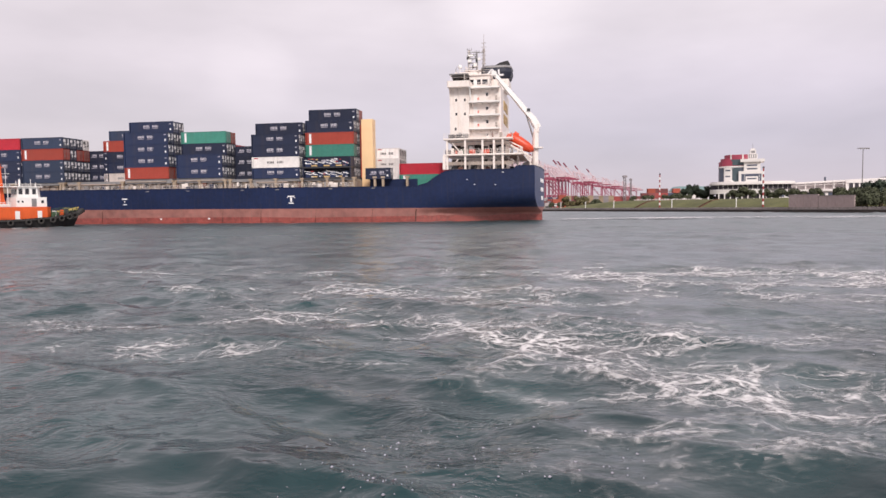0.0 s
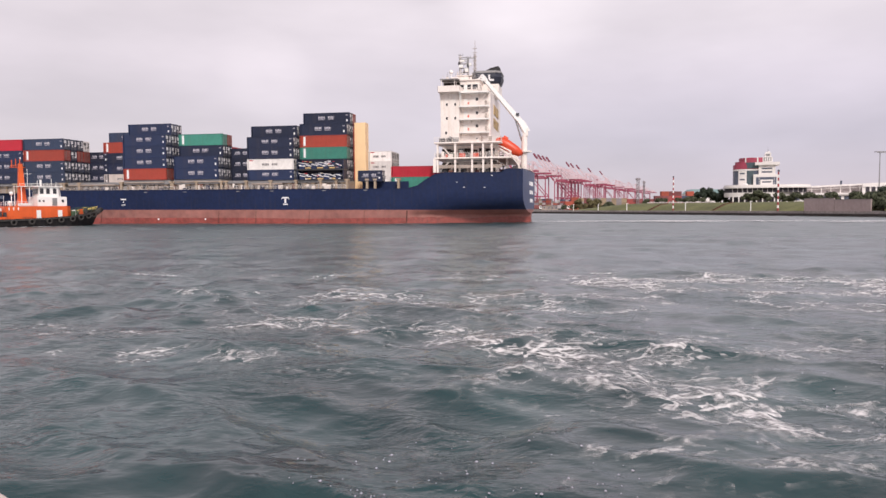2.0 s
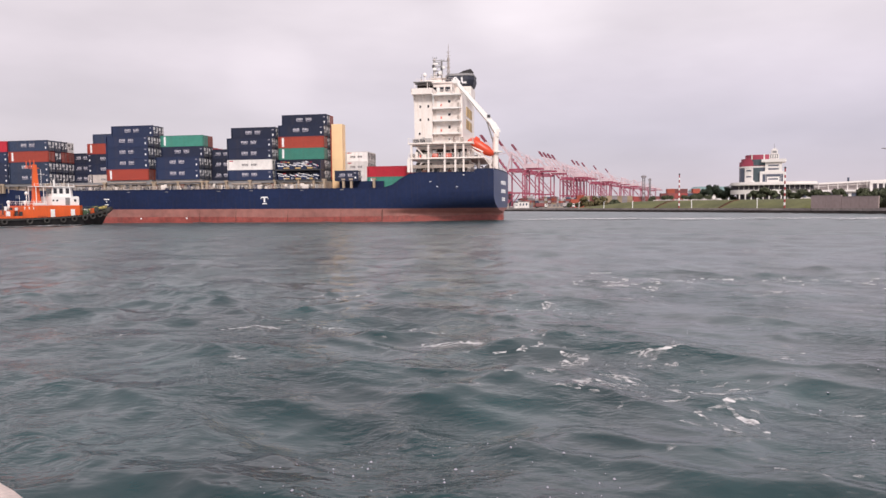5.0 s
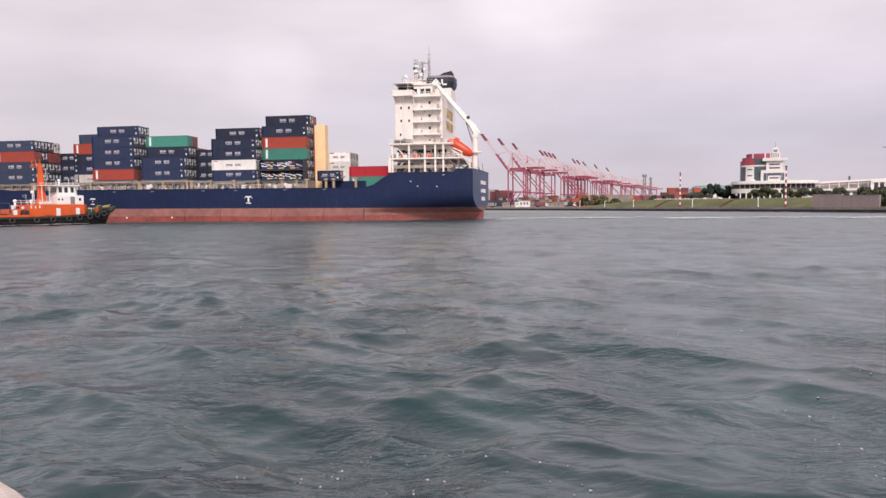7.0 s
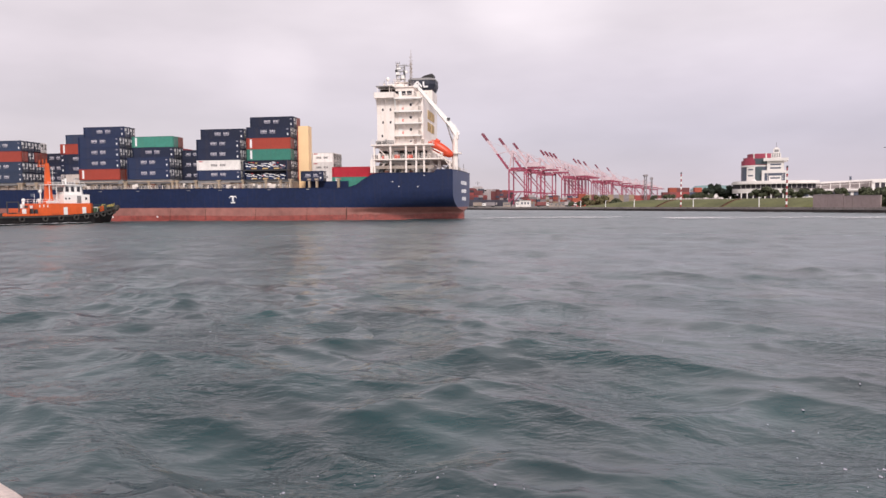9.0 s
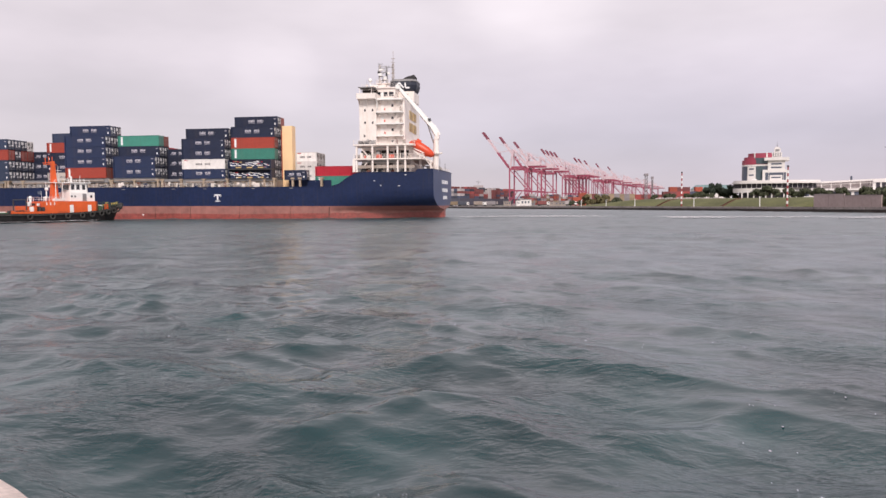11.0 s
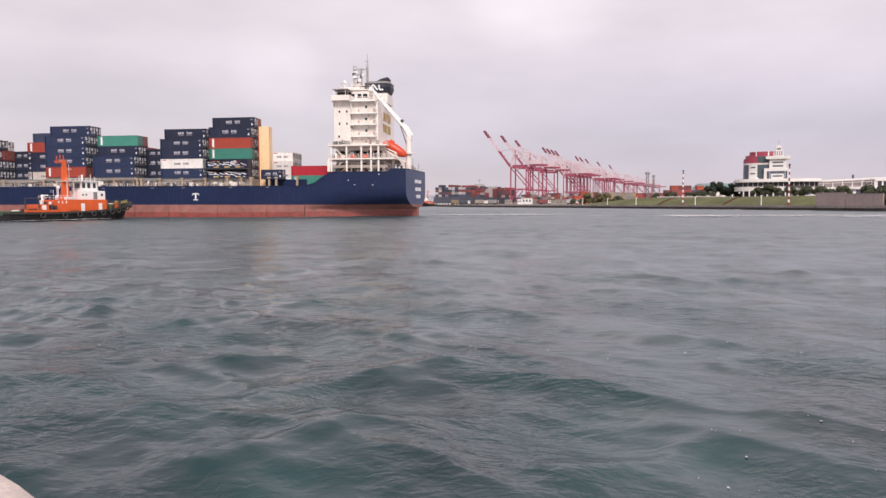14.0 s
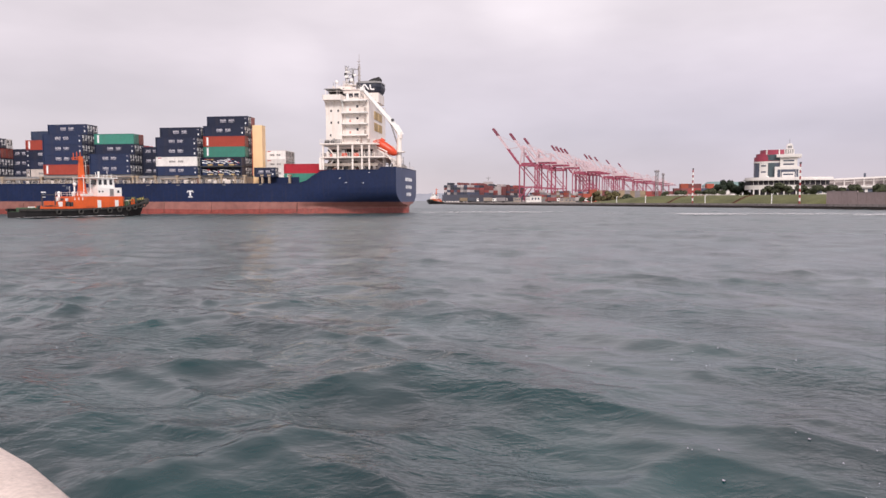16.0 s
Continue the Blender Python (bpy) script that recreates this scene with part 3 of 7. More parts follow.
def half_breadth(u, w):
    if u > 60:
        t = min(1.0, (u - 60) / 48)
        full = 14 * (1 - t ** 2.2)
        return max(0.15, full * (1 - 0.35 * t * max(0, (9 - w)) / 9))
    if u > -28:
        return 14.0
    s = min(1.0, (-28 - u) / 31.4)
    top = 14 - 0.8 * s ** 2
    f = math.sqrt(1 - max(0.0, min(1.0, (6.6 - w) / 4.3)) ** 2)
    f = 0.08 + 0.92 * f
    k = s ** 1.35
    return top * (1 - k + k * f)


def stern_u(w, q):
    """The slightly rounded transom: its place along the ship at height w, q off the centreline."""
    return -58.2 - 0.5 * (1 - (q / 13.2) ** 2) - 0.046 * (13.2 - q)


STATIONS = [-59.4, -57, -55.2, -54.2, -53.4, -51, -48, -45, -42, -40, -38.8, -37.6, -36.5, -35.4, -34.4, -33.4, -32.2, -31, -28, -20, -5, 12, 30, 46, 60, 68, 76, 84, 92, 100, 106, 108.2]


def hull_strip(bm, levels):
    """Both sides of the hull between level functions, from the stern forward."""
    for side in (1, -1):
        rows = [[bm.verts.new((stern_u(w(u), side * half_breadth(u, w(u))) if u < -59 else u, side * half_breadth(u, w(u)), w(u))) for w in levels] for u in STATIONS]
        for a, b in zip(rows, rows[1:]):
            for i in range(len(levels) - 1):
                bm.faces.new((a[i], a[i + 1], b[i + 1], b[i]))


def transom(bm, levels, u=-59.4, n=10):
    rows = []
    for w in levels:
        hb = half_breadth(u, w)
        rows.append([bm.verts.new((stern_u(w, hb * (1 - 2 * i / n)), hb * (1 - 2 * i / n), w)) for i in range(n + 1)])
    for a, b in zip(rows, rows[1:]):
        for i in range(n):
            bm.faces.new((a[i], a[i + 1], b[i + 1], b[i]))


def railing(bm, line, height=1.05, gap=1.6, bars=3, r=0.03):
    """Posts and bars along a line of points."""
    for a, b in zip(line, line[1:]):
        a, b = Vector(a), Vector(b)
        n = max(1, round((b - a).length / gap))
        for i in range(n + 1):
            p = a.lerp(b, i / n)
            beam(bm, p, p + Vector((0, 0, height)), r * 1.6)
        for k in range(bars):
            z = Vector((0, 0, height * (k + 1) / bars))
            beam(bm, a + z, b + z, r * 1.5)


def make_ship():
    ship = thing("container_ship", SHIP_ROWS[0][1], "blue-hulled container ship with red boot topping under way", "ship")
    bm = bmesh.new()
    hull_strip(bm, [paint_line] + [lambda u, k=k: paint_line(u) + (sheer(u) - paint_line(u)) * k for k in (0.05, 0.11, 0.2, 0.32, 0.5, 0.7, 0.9, 1.0)])
    hull = part("hull", bm, HULL_BLUE, ship, smooth=True)
    bm = bmesh.new()
    hull_strip(bm, [lambda u: 1.4 + 0.12 * math.sin(u * 1.7) + 0.1 * math.sin(u * 0.31), lambda u: 0.52 * paint_line(u), lambda u: 0.6 * paint_line(u), lambda u: 0.72 * paint_line(u), lambda u: 0.85 * paint_line(u), paint_line])
    transom(bm, [1.4, 2.0, 2.3, 2.7, 3.22])
    part("boot_topping", bm, BOOT_RED, ship, "faded red antifouling band above the water", smooth=True)
    bm = bmesh.new()
    hull_strip(bm, [lambda u: -5.0, lambda u: -1.0, lambda u: 0.0, lambda u: 1.4 + 0.12 * math.sin(u * 1.7) + 0.1 * math.sin(u * 0.31)])
    transom(bm, [-5.0, 0.0, 1.4])
    part("wet_band", bm, BOOT_WET, ship, "dark wet red band at the waterline", smooth=True)
    bm = bmesh.new()
    transom(bm, [3.22, 3.6, 4.2, 5.0, 6.0, 7.5, 9.5, 11.5, 12.6])
    stern = part("transom", bm, STERN_BLUE, ship, smooth=True)
    for z, w, n in ((9.1, 9.0, 8), (6.95, 8.0, 7), (4.9, 6.2, 5)):
        bm = bmesh.new()
        for i in range(n):
            c = (i - (n - 1) / 2) * w / n
            q = c - 0.5
            box(bm, stern_u(z, q) - 0.05, q - w / n * 0.3, z, stern_u(z, q) + 0.3, q + w / n * 0.3, z + 0.95)
        part("stern_lettering", bm, MARK, stern, "white illegible lettering drawn as bars")
    # inner deck and bulwark cap
    bm = bmesh.new()
    for a, b in zip(STATIONS, STATIONS[1:]):
        a = max(a, -58.1)
        za, zb = sheer(a) - 0.25, sheer(b) - 0.25
        q = [bm.verts.new(p) for p in ((a, half_breadth(a, za) - 0.05, za), (a, -half_breadth(a, za) + 0.05, za), (b, -half_breadth(b, zb) + 0.05, zb), (b, half_breadth(b, zb) - 0.05, zb))]
        bm.faces.new(q)
    bm.faces.new([bm.verts.new((stern_u(12.3, 13 - 2.6 * i) + 0.03, 13 - 2.6 * i, 12.34)) for i in range(11)])
    part("deck", bm, DECK_RED, ship)
    bm = bmesh.new()
    for i in range(10):
        qa, qb = 13.1 - 2.62 * i, 13.1 - 2.62 * (i + 1)
        beam(bm, (stern_u(12.6, qa), qa, 12.6), (stern_u(12.6, qb), qb, 12.6), 0.14, 0.16)
    part("stern_rail_cap", bm, HULL_BLUE, stern)
    for side in (1, -1):
        bm = bmesh.new()
        for a, b in zip(STATIONS, STATIONS[1:]):
            if a > 60:
                break
            a = max(a, -58.15)
            beam(bm, (a, side * half_breadth(a, sheer(a)), sheer(a)), (b, side * half_breadth(b, sheer(b)), sheer(b)), 0.14, 0.16)
        part("sheer_rail", bm, HULL_BLUE, hull)
    # tug marks and draught marks on the port side
    for u, big in ((0.0, True), (44.4, False)):
        bm = bmesh.new()
        y0, y1 = 14.01, 14.04
        if big:
            box(bm, u - 0.85, y0, 6.2, u + 0.85, y1, 6.52)
            box(bm, u - 0.22, y0, 5.05, u + 0.22, y1, 6.15)
            box(bm, u - 0.65, y0, 4.62, u + 0.65, y1, 4.88)
            for s in (-1, 1):
                box(bm, u + s * 0.95 - 0.1, y0, 5.95, u + s * 0.95 + 0.1, y1, 6.15)
        else:
            box(bm, u - 0.75, y0, 6.1, u + 0.75, y1, 6.4)
            box(bm, u - 0.12, y0, 5.4, u + 0.12, y1, 5.75)
            box(bm, u - 0.55, y0, 4.75, u + 0.55, y1, 4.95)
        part("tug_mark", bm, MARK, hull, "white tug push mark")
    for u, z in ((-51.0, 11.2), (-44.5, 8.5), (-49.3, 8.4), (-42.8, 9.7)):
        bm = bmesh.new()
        hb = half_breadth(u, z)
        box(bm, u - 0.2, hb - 0.25, z - 0.08, u + 0.2, hb + 0.02, z + 0.08)
        part("hull_mark", bm, MARK, hull)
    for u in (38, 27, 12.5, 3.5, -10, -20.5):
        bm = bmesh.new()
        box(bm, u - 0.45, 14.0, 7.95, u + 0.45, 14.03, 8.12)
        part("fairlead", bm, GREY_METAL, hull)
    for u in (34.5, 21.5, 60.0):
        bm = bmesh.new()
        rod(bm, (u, 13.9, 1.15), (u, 14.12, 1.15), 0.22, n=10)
        part("overboard_outlet", bm, MARK, hull)
    for u in (-30.5, -20, -6.0, 8, 18, 51):
        bm = bmesh.new()
        beam(bm, (u, half_breadth(u, 1.5) + 0.01, -0.3), (u - 0.25, half_breadth(u, 3.2) + 0.01, 3.1), 0.22, 0.03)
        part("weld_seam", bm, WEED, hull)
    # hatch coaming, lashing posts and walkway rails along the port side
    for u0, u1, top in ((92, 63, 10.72), (61, 45.4, 10.72), (44.6, 31.4, 11.2), (30.4, 17.4, 11.2), (17.0, 10.8, 10.72), (10.2, -2.4, 10.72), (-3.0, -16.0, 10.4)):
        part("hatch_coaming", boxed(u1, -12.6, 8.2, u0, 12.6, 10.05, 0.08), BEIGE, ship)
        part("hatch_cover", boxed(u1 + 0.1, -13.4, 10.05, u0 - 0.1, 13.4, top, 0.06), GREY_METAL, ship)
        n = max(2, int((u0 - u1) / 2.6))
        for i in range(n):
            c = u1 + (i + 0.5) * (u0 - u1) / n
            bm = bmesh.new()
            box(bm, c - 0.12, 12.6, 8.3, c + 0.12, 12.95, 10.0)
            box(bm, c - 0.5, 12.6, 9.75, c + 0.5, 13.2, 10.0)
            part("coaming_bracket", bm, CREAM if i % 3 == 0 else BEIGE, ship)
    for u in (91.5, 77, 76, 62.8, 62, 57.5, 45.2, 31.0, 30.6, 24, 17.2, 15.9, 10.5, 4.0, -2.7, -9.0, -13.0, -15.7, -20.8, -22.8, -28.6):
        bm = bmesh.new()
        box(bm, u - 0.26, 13.0, 8.25, u + 0.26, 13.7, 10.75)
        box(bm, u - 0.5, 12.7, 10.35, u + 0.5, 13.75, 10.78)
        part("lashing_post", bm, CREAM, ship, "cream lashing pedestal")
    for u0, u1 in ((62, 18), (17, -15.5)):
        bm = bmesh.new()
        railing(bm, [(u0, 13.75, 8.5), (u1, 13.75, 8.4)], 1.05, 2.0, 3, 0.035)
        part("walkway_rail", bm, WHITE, ship)
    for u in (56, 49, 39.5, 36, 26, 21, 7, 2, -6, -11):
        bm = bmesh.new()
        box(bm, u - 0.8, 12.62, 8.35, u + 0.8, 12.9, 9.5)
        part("vent_locker", bm, WHITE if int(u) % 2 else GREY_METAL, ship)
    rng = random.Random(31)
    for i in range(74):
        u = -15.5 + 77.5 * (i + rng.random()) / 74
        w, h = rng.uniform(0.12, 0.75), rng.uniform(0.5, 1.5)
        paint = rng.choice((DARK_STEEL, DARK_STEEL, GREY_METAL, WHITE, DECK_RED, BEIGE, CREAM, HULL_BLUE))
        z = rng.choice((8.35, 8.35, 8.35, 9.0))
        part("deck_fitting", boxed(u - w, 12.96, z, u + w, 13.3, z + h, 0.04), paint, ship)
    for u0, u1, z in ((29.5, 17.6, 10.55), (44.0, 33.0, 10.5), (9.0, 1.0, 9.85), (60.5, 47.0, 10.0)):
        bm = bmesh.new()
        rod(bm, (u0, 13.5, z), (u1, 13.5, z), 0.2, n=8)
        part("deck_pipe", bm, BEIGE, ship)
    # boxes on the deck ahead of the house
    part("deck_store", boxed(-30.6, -11, 8.2, -19.0, 11.5, 10.15, 0.08), HULL_BLUE, ship)
    # pale yellow lashing tower
    bm = bmesh.new()
    box(bm, -18.9, 5.6, 8.3, -16.1, 8.2, 24.9)
    tower = part("lashing_tower", bm, YELLOW, ship, "tall pale yellow lashing tower")
    for z in (11.2, 14.0, 16.8, 19.6, 22.4):
        part("stiffener", boxed(-18.93, 5.57, z, -16.07, 8.22, z + 0.07), YELLOW, tower)
    # strip added to the tower to stand in for red container ends
    part("tower_edge", boxed(-16.1, 5.6, 10.8, -15.85, 8.3, 23.6), BOX_PAINT["red"], tower, "red strip for the ends of red containers")
    make_house(ship)
    return ship


def window(parent, u, v, w, du, dv, dw):
    part("window", boxed(u - du / 2, v - dv / 2, w - dw / 2, u + du / 2, v + dv / 2, w + dw / 2), GLASS_DARK, parent)


def make_house(ship):
    # forward block of the accommodation, full height
    house = part("accommodation_block", boxed(-50.4, -11.0, 12.0, -38.9, 11.0, 31.2, 0.12), WHITE, ship, "white accommodation tower")
    wing_walls = []
    for s in (1, -1):
        bm = bmesh.new()
        # side slab that carries the bridge wing: narrow below, swept out at the top
        prof = [(-43.2, 19.0), (-38.7, 19.0), (-38.7, 30.7), (-43.2, 30.7)]
        rings = [[(u, s * v, w) for u, w in prof] for v in (11.0, 12.2)]
        loft(bm, rings)
        w = part("wing_tower", bm, WHITE, ship)
        wing_walls.append(w)
    for s, wall in ((1, wing_walls[0]), (-1, wing_walls[1])):
        for u, z in ((-40.2, 28.0), (-42.2, 28.0), (-40.2, 24.8), (-42.2, 24.8), (-40.0, 21.4), (-41.4, 20.0)):
            window(wall, u, s * 12.21, z, 0.42, 0.06, 0.6)
    # bridge deck with open wings
    bm = bmesh.new()
    box(bm, -43.6, -14.2, 30.7, -38.4, 14.2, 31.0)
    for s in (1, -1):
        for a, b in (((-43.6, 31.0), (-43.5, 32.6)), ((-38.5, 31.0), (-38.4, 32.6))):
            box(bm, a[0], s * 9.6, 31.0, b[0], s * 14.2, 32.1)
        box(bm, -43.6, s * 14.08, 31.0, -38.4, s * 14.2, 32.1)
    part("bridge_wing", bm, WHITE, ship)
    part("wing_roof", boxed(-43.2, 10.6, 33.5, -38.9, 14.2, 33.7), GREY_METAL, ship)
    for u in (-42.4, -39.3):
        for v in (11.6, 14.05):
            part("wing_roof_post", boxed(u - 0.06, v - 0.06, 31.0, u + 0.06, v + 0.06, 33.55), WHITE, ship)
    # dark block added for the shade under the wing roof
    part("wing_shelter", boxed(-43.0, 9.6, 31.6, -39.2, 10.6, 33.4, 0.05), DARK_INSIDE, ship)
    for s in (1, -1):
        arc = [(12.18 + 1.95 * (1 - math.sqrt(max(0.0, 1 - k * k))), 27.4 + 3.3 * k) for k in [i / 8 for i in range(9)]]
        for u in (-43.45, -40.9, -38.75):
            bm = bmesh.new()
            loft(bm, [[(x, s * v, z) for v, z in arc + [(12.18, 30.7)]] for x in (u - 0.09, u + 0.09)])
            part("wing_bracket", bm, WHITE, ship)
        bm = bmesh.new()
        for (va, za), (vb, zb) in zip(arc, arc[1:]):
            beam(bm, (-43.5, s * va, za), (-43.5, s * vb, zb), 0.34, 0.26)
        part("bracket_flange", bm, WHITE_CLEAN, ship)
    wheel = part("wheelhouse", boxed(-47.6, -9.0, 31.2, -38.9, 9.0, 34.0, 0.1), WHITE, ship)
    for u in (-46.5, -44.9, -43.3, -41.7, -40.1):
        window(wheel, u, 9.0, 32.5, 1.25, 0.08, 1.15)
    for v in (-6, -3, 0, 3, 6, 8):
        window(wheel, -47.6, v, 32.6, 0.08, 1.4, 0.9)
    part("wheelhouse_roof", boxed(-47.9, -9.4, 34.0, -38.5, 9.4, 34.25), WHITE, ship)
    part("roof_locker", boxed(-44.6, 1.5, 34.25, -40.2, 6.5, 35.4, 0.08), WHITE, ship)
    # side decks: galleries on the port and starboard side of the tower
    for s in (1, -1):
        for z in (21.2, 24.3, 27.3, 30.55):
            gal = part("gallery_deck", boxed(-50.2, s * 11.0, z, -43.2, s * 12.7, z + 0.32), WHITE_CLEAN, ship)
            bm = bmesh.new()
            railing(bm, [(-43.4, s * 12.6, z + 0.22), (-50.0, s * 12.6, z + 0.22), (-50.0, s * 11.2, z + 0.22)], 1.0, 1.2, 3, 0.045)
            part("gallery_rail", bm, WHITE, gal)
            part("door", boxed(-44.9, s * 11.0, z + 0.2, -44.1, s * 11.06, z + 2.1), WHITE_CLEAN, gal)
            for u in (-49.9, -47.9, -45.9, -43.9):
                bm = bmesh.new()
                loft(bm, [[(x, s * v, w) for v, w in ((11.0, z), (12.6, z), (12.6, z - 0.12), (11.0, z - 0.85))] for x in (u - 0.05, u + 0.05)])
                part("gallery_bracket", bm, WHITE, gal)
            if z < 30.5:
                part("lifebuoy", boxed(-45.35, s * 11.06, z + 0.75, -44.98, s * 11.16, z + 1.3, 0.05), ORANGE_BOAT, gal)
                part("fire_locker", boxed(-49.6, s * 11.0, z + 0.4, -49.1, s * 11.3, z + 1.6, 0.04), BEIGE, gal)
            window(house, -47.2, s * 11.02, z - 1.3, 0.55, 0.06, 0.7)
        # stair flights zig-zag between the galleries
        for z in (19.0, 21.3, 24.4, 27.4):
            bm = bmesh.new()
            for k in range(2):
                beam(bm, (-46.8, s * (11.15 + k * 0.6), z), (-49.4, s * (11.15 + k * 0.6), z + 2.9), 0.06, 0.13)
            part("stair_flight", bm, WHITE, ship)
    # broad lower decks on posts
    for z, u0, u1, hb in ((18.75, -53.2, -37.4, 14.1), (15.15, -55.4, -37.4, 14.1)):
        deck = part("house_deck", boxed(u0, -hb, z, u1, hb, z + 0.38, 0.04), WHITE, ship)
        for s in (1, -1):
            bm = bmesh.new()
            railing(bm, [(u1 - 0.1, s * (hb - 0.1), z + 0.38), (u0 + 0.1, s * (hb - 0.1), z + 0.38), (u0 + 0.1, s * 6, z + 0.38)], 1.05, 1.4, 3, 0.04)
            part("deck_rail", bm, WHITE, deck)
    for s in (1, -1):
        for u in (-38.2, -42.4, -46.4, -49.0, -51.0):
            for z0, z1 in ((12.0, 15.15), (15.5, 18.75)):
                part("deck_post", boxed(u - 0.22, s * 13.6 - 0.22, z0, u + 0.22, s * 13.6 + 0.22, z1), WHITE, ship)
        part("forward_stanchion", boxed(-37.85, s * 14.1 - 0.35, 12.0, -37.2, s * 14.1 - 0.02, 15.2), WHITE, ship)
        part("lower_bulwark", boxed(-53.4, s * 13.55 - 0.06, 12.95, -37.6, s * 13.55 + 0.06, 13.75), BEIGE, ship)
        # lower house wall with doors and flat dark panels for shaded openings
        for u, z in ((-39.9, 16.9), (-39.9, 13.6), (-45.2, 17.0), (-50.3, 16.9)):
            part("opening", boxed(u - 1.1, s * 11.02 - 0.04, z - 0.75, u + 1.1, s * 11.02 + 0.04, z + 0.75), DARK_INSIDE, house)
        for u, z, c in ((-43.9, 16.0, ORANGE_BOAT), (-47.2, 16.0, ORANGE_BOAT), (-41.4, 16.0, TUG_GREEN), (-40.7, 19.6, DARK_STEEL), (-42.4, 19.7, GREY_METAL), (-39.1, 19.6, DARK_STEEL), (-38.3, 16.0, DARK_STEEL), (-39.6, 12.6, DARK_STEEL), (-46.5, 13.0, GREY_METAL)):
            part("deck_gear", boxed(u - 0.7, s * 12.6 - 0.35, z - 0.45, u + 0.7, s * 12.6 + 0.35, z + 0.5, 0.1), c, ship)
        rng = random.Random(15 + s)
        for z0, ua, ub in ((12.05, -52.5, -38.5), (15.53, -52.5, -38.5), (19.13, -52.6, -38.2)):
            for k in range(13 if z0 < 19 else 9):
                u = ua + (ub - ua) * (k + rng.uniform(0.1, 0.9)) / (13 if z0 < 19 else 9)
                w, h, v = rng.uniform(0.15, 0.6), rng.uniform(0.5, 1.9), rng.uniform(11.5, 13.2)
                paint = rng.choice((GREY_METAL, GREY_METAL, DARK_STEEL, WHITE, BEIGE, DECK_RED, ORANGE_BOAT if z0 > 15 else DARK_STEEL))
                if z0 > 19 and u > -46 and u < -43.5:
                    continue
                part("deck_fitting", boxed(u - w, s * v - 0.25, z0, u + w, s * v + 0.25, z0 + h, 0.06), paint, ship)
        for z, u0, u1 in ((12.1, -52.0, -38.6), (15.6, -51.0, -40.9)):
            n = 6
            for k in range(n):
                a = u0 + (u1 - u0) * k / n
                part("opening", boxed(a + 0.3, s * 11.02 - 0.05, z + 0.15, a + rng.uniform(1.3, 2.1), s * 11.02 + 0.05, z + rng.uniform(1.7, 2.3)), DARK_INSIDE, house)
        bm = bmesh.new()
        for k in range(2):
            beam(bm, (-38.4, s * (12.2 + 0.9 * k), 12.1), (-41.6, s * (12.2 + 0.9 * k), 15.3), 0.1, 0.22)
            beam(bm, (-41.5, s * (12.2 + 0.9 * k), 15.5), (-38.6, s * (12.2 + 0.9 * k), 18.9), 0.1, 0.22)
        part("deck_ladder", bm, WHITE, ship)
        bm = bmesh.new()
        for z in (14.75, 18.3):
            rod(bm, (-52.5, s * 13.2, z), (-38.0, s * 13.2, z), 0.12, n=6)
        part("overhead_pipe", bm, GREY_METAL, ship)
        # raking struts from the upper deck down to the poop
        bm = bmesh.new()
        beam(bm, (-51.0, s * 10.2, 19.0), (-55.3, s * 10.2, 16.9), 0.3)
        beam(bm, (-51.0, s * 10.2, 15.4), (-54.4, s * 10.2, 13.2), 0.3)
        part("raking_strut", bm, WHITE, ship)
    # aft wall louvres of the engine casing
    for z in (27.6, 24.4):
        for v in (2.2, -3.2):
            lou = part("louvre", boxed(-50.52, v - 2.3, z - 1.15, -50.36, v + 2.3, z + 1.15), LOUVRE, house, "yellowish louvre panel")
            bm = bmesh.new()
            for k in range(6):
                beam(bm, (-50.55, v - 2.2, z - 0.9 + k * 0.36), (-50.55, v + 2.2, z - 0.9 + k * 0.36), 0.05, 0.14)
            part("slat", bm, LOUVRE, lou)
    part("funnel_casing", boxed(-51.6, -4.0, 31.2, -45.4, 4.0, 33.9, 0.1), WHITE, ship)
    # funnel
    bm = bmesh.new()
    outline = [(-45.0, 2.2), (-46.2, 3.6), (-50.7, 3.6), (-52.0, 2.4), (-52.0, -2.4), (-50.7, -3.6), (-46.2, -3.6), (-45.0, -2.2)]
    cx = -48.2
    loft(bm, [[(cx + (x - cx) * s, y * s, z) for x, y in outline] for z, s in ((33.9, 0.86), (34.6, 0.98), (35.7, 1.06), (36.7, 1.02))])
    fun = part("funnel", bm, FUNNEL, ship, "dark navy funnel with a white emblem")
    bm = bmesh.new()
    loft(bm, [[(cx + (x - cx) * s, y * s, z) for x, y in outline] for z, s in ((36.7, 1.06), (37.05, 1.05), (37.3, 0.95))])
    part("funnel_rim", bm, GREY_METAL, fun)
    bm = bmesh.new()
    arc = [(-47.4, 37.2), (-48.4, 37.9), (-49.2, 38.3), (-51.2, 38.75), (-51.6, 38.2), (-51.3, 37.2)]
    loft(bm, [[(u, v, z) for u, z in arc] for v in (-1.2, 1.2)])
    part("exhaust_uptake", bm, SOOT, fun, "sooty curved exhaust uptake")
    bm = bmesh.new()
    for k, (a, b) in enumerate((((-46.4, 34.9), (-47.6, 36.3)), ((-47.6, 36.3), (-48.8, 34.9)), ((-49.2, 36.2), (-49.3, 35.0)), ((-49.3, 34.9), (-50.4, 34.9)))):
        beam(bm, (a[0], 3.72, a[1]), (b[0], 3.72, b[1]), 0.4, 0.4)
    part("funnel_emblem", bm, MARK, fun, "plain white emblem")
    # masts on the wheelhouse roof
    drum = bmesh.new()
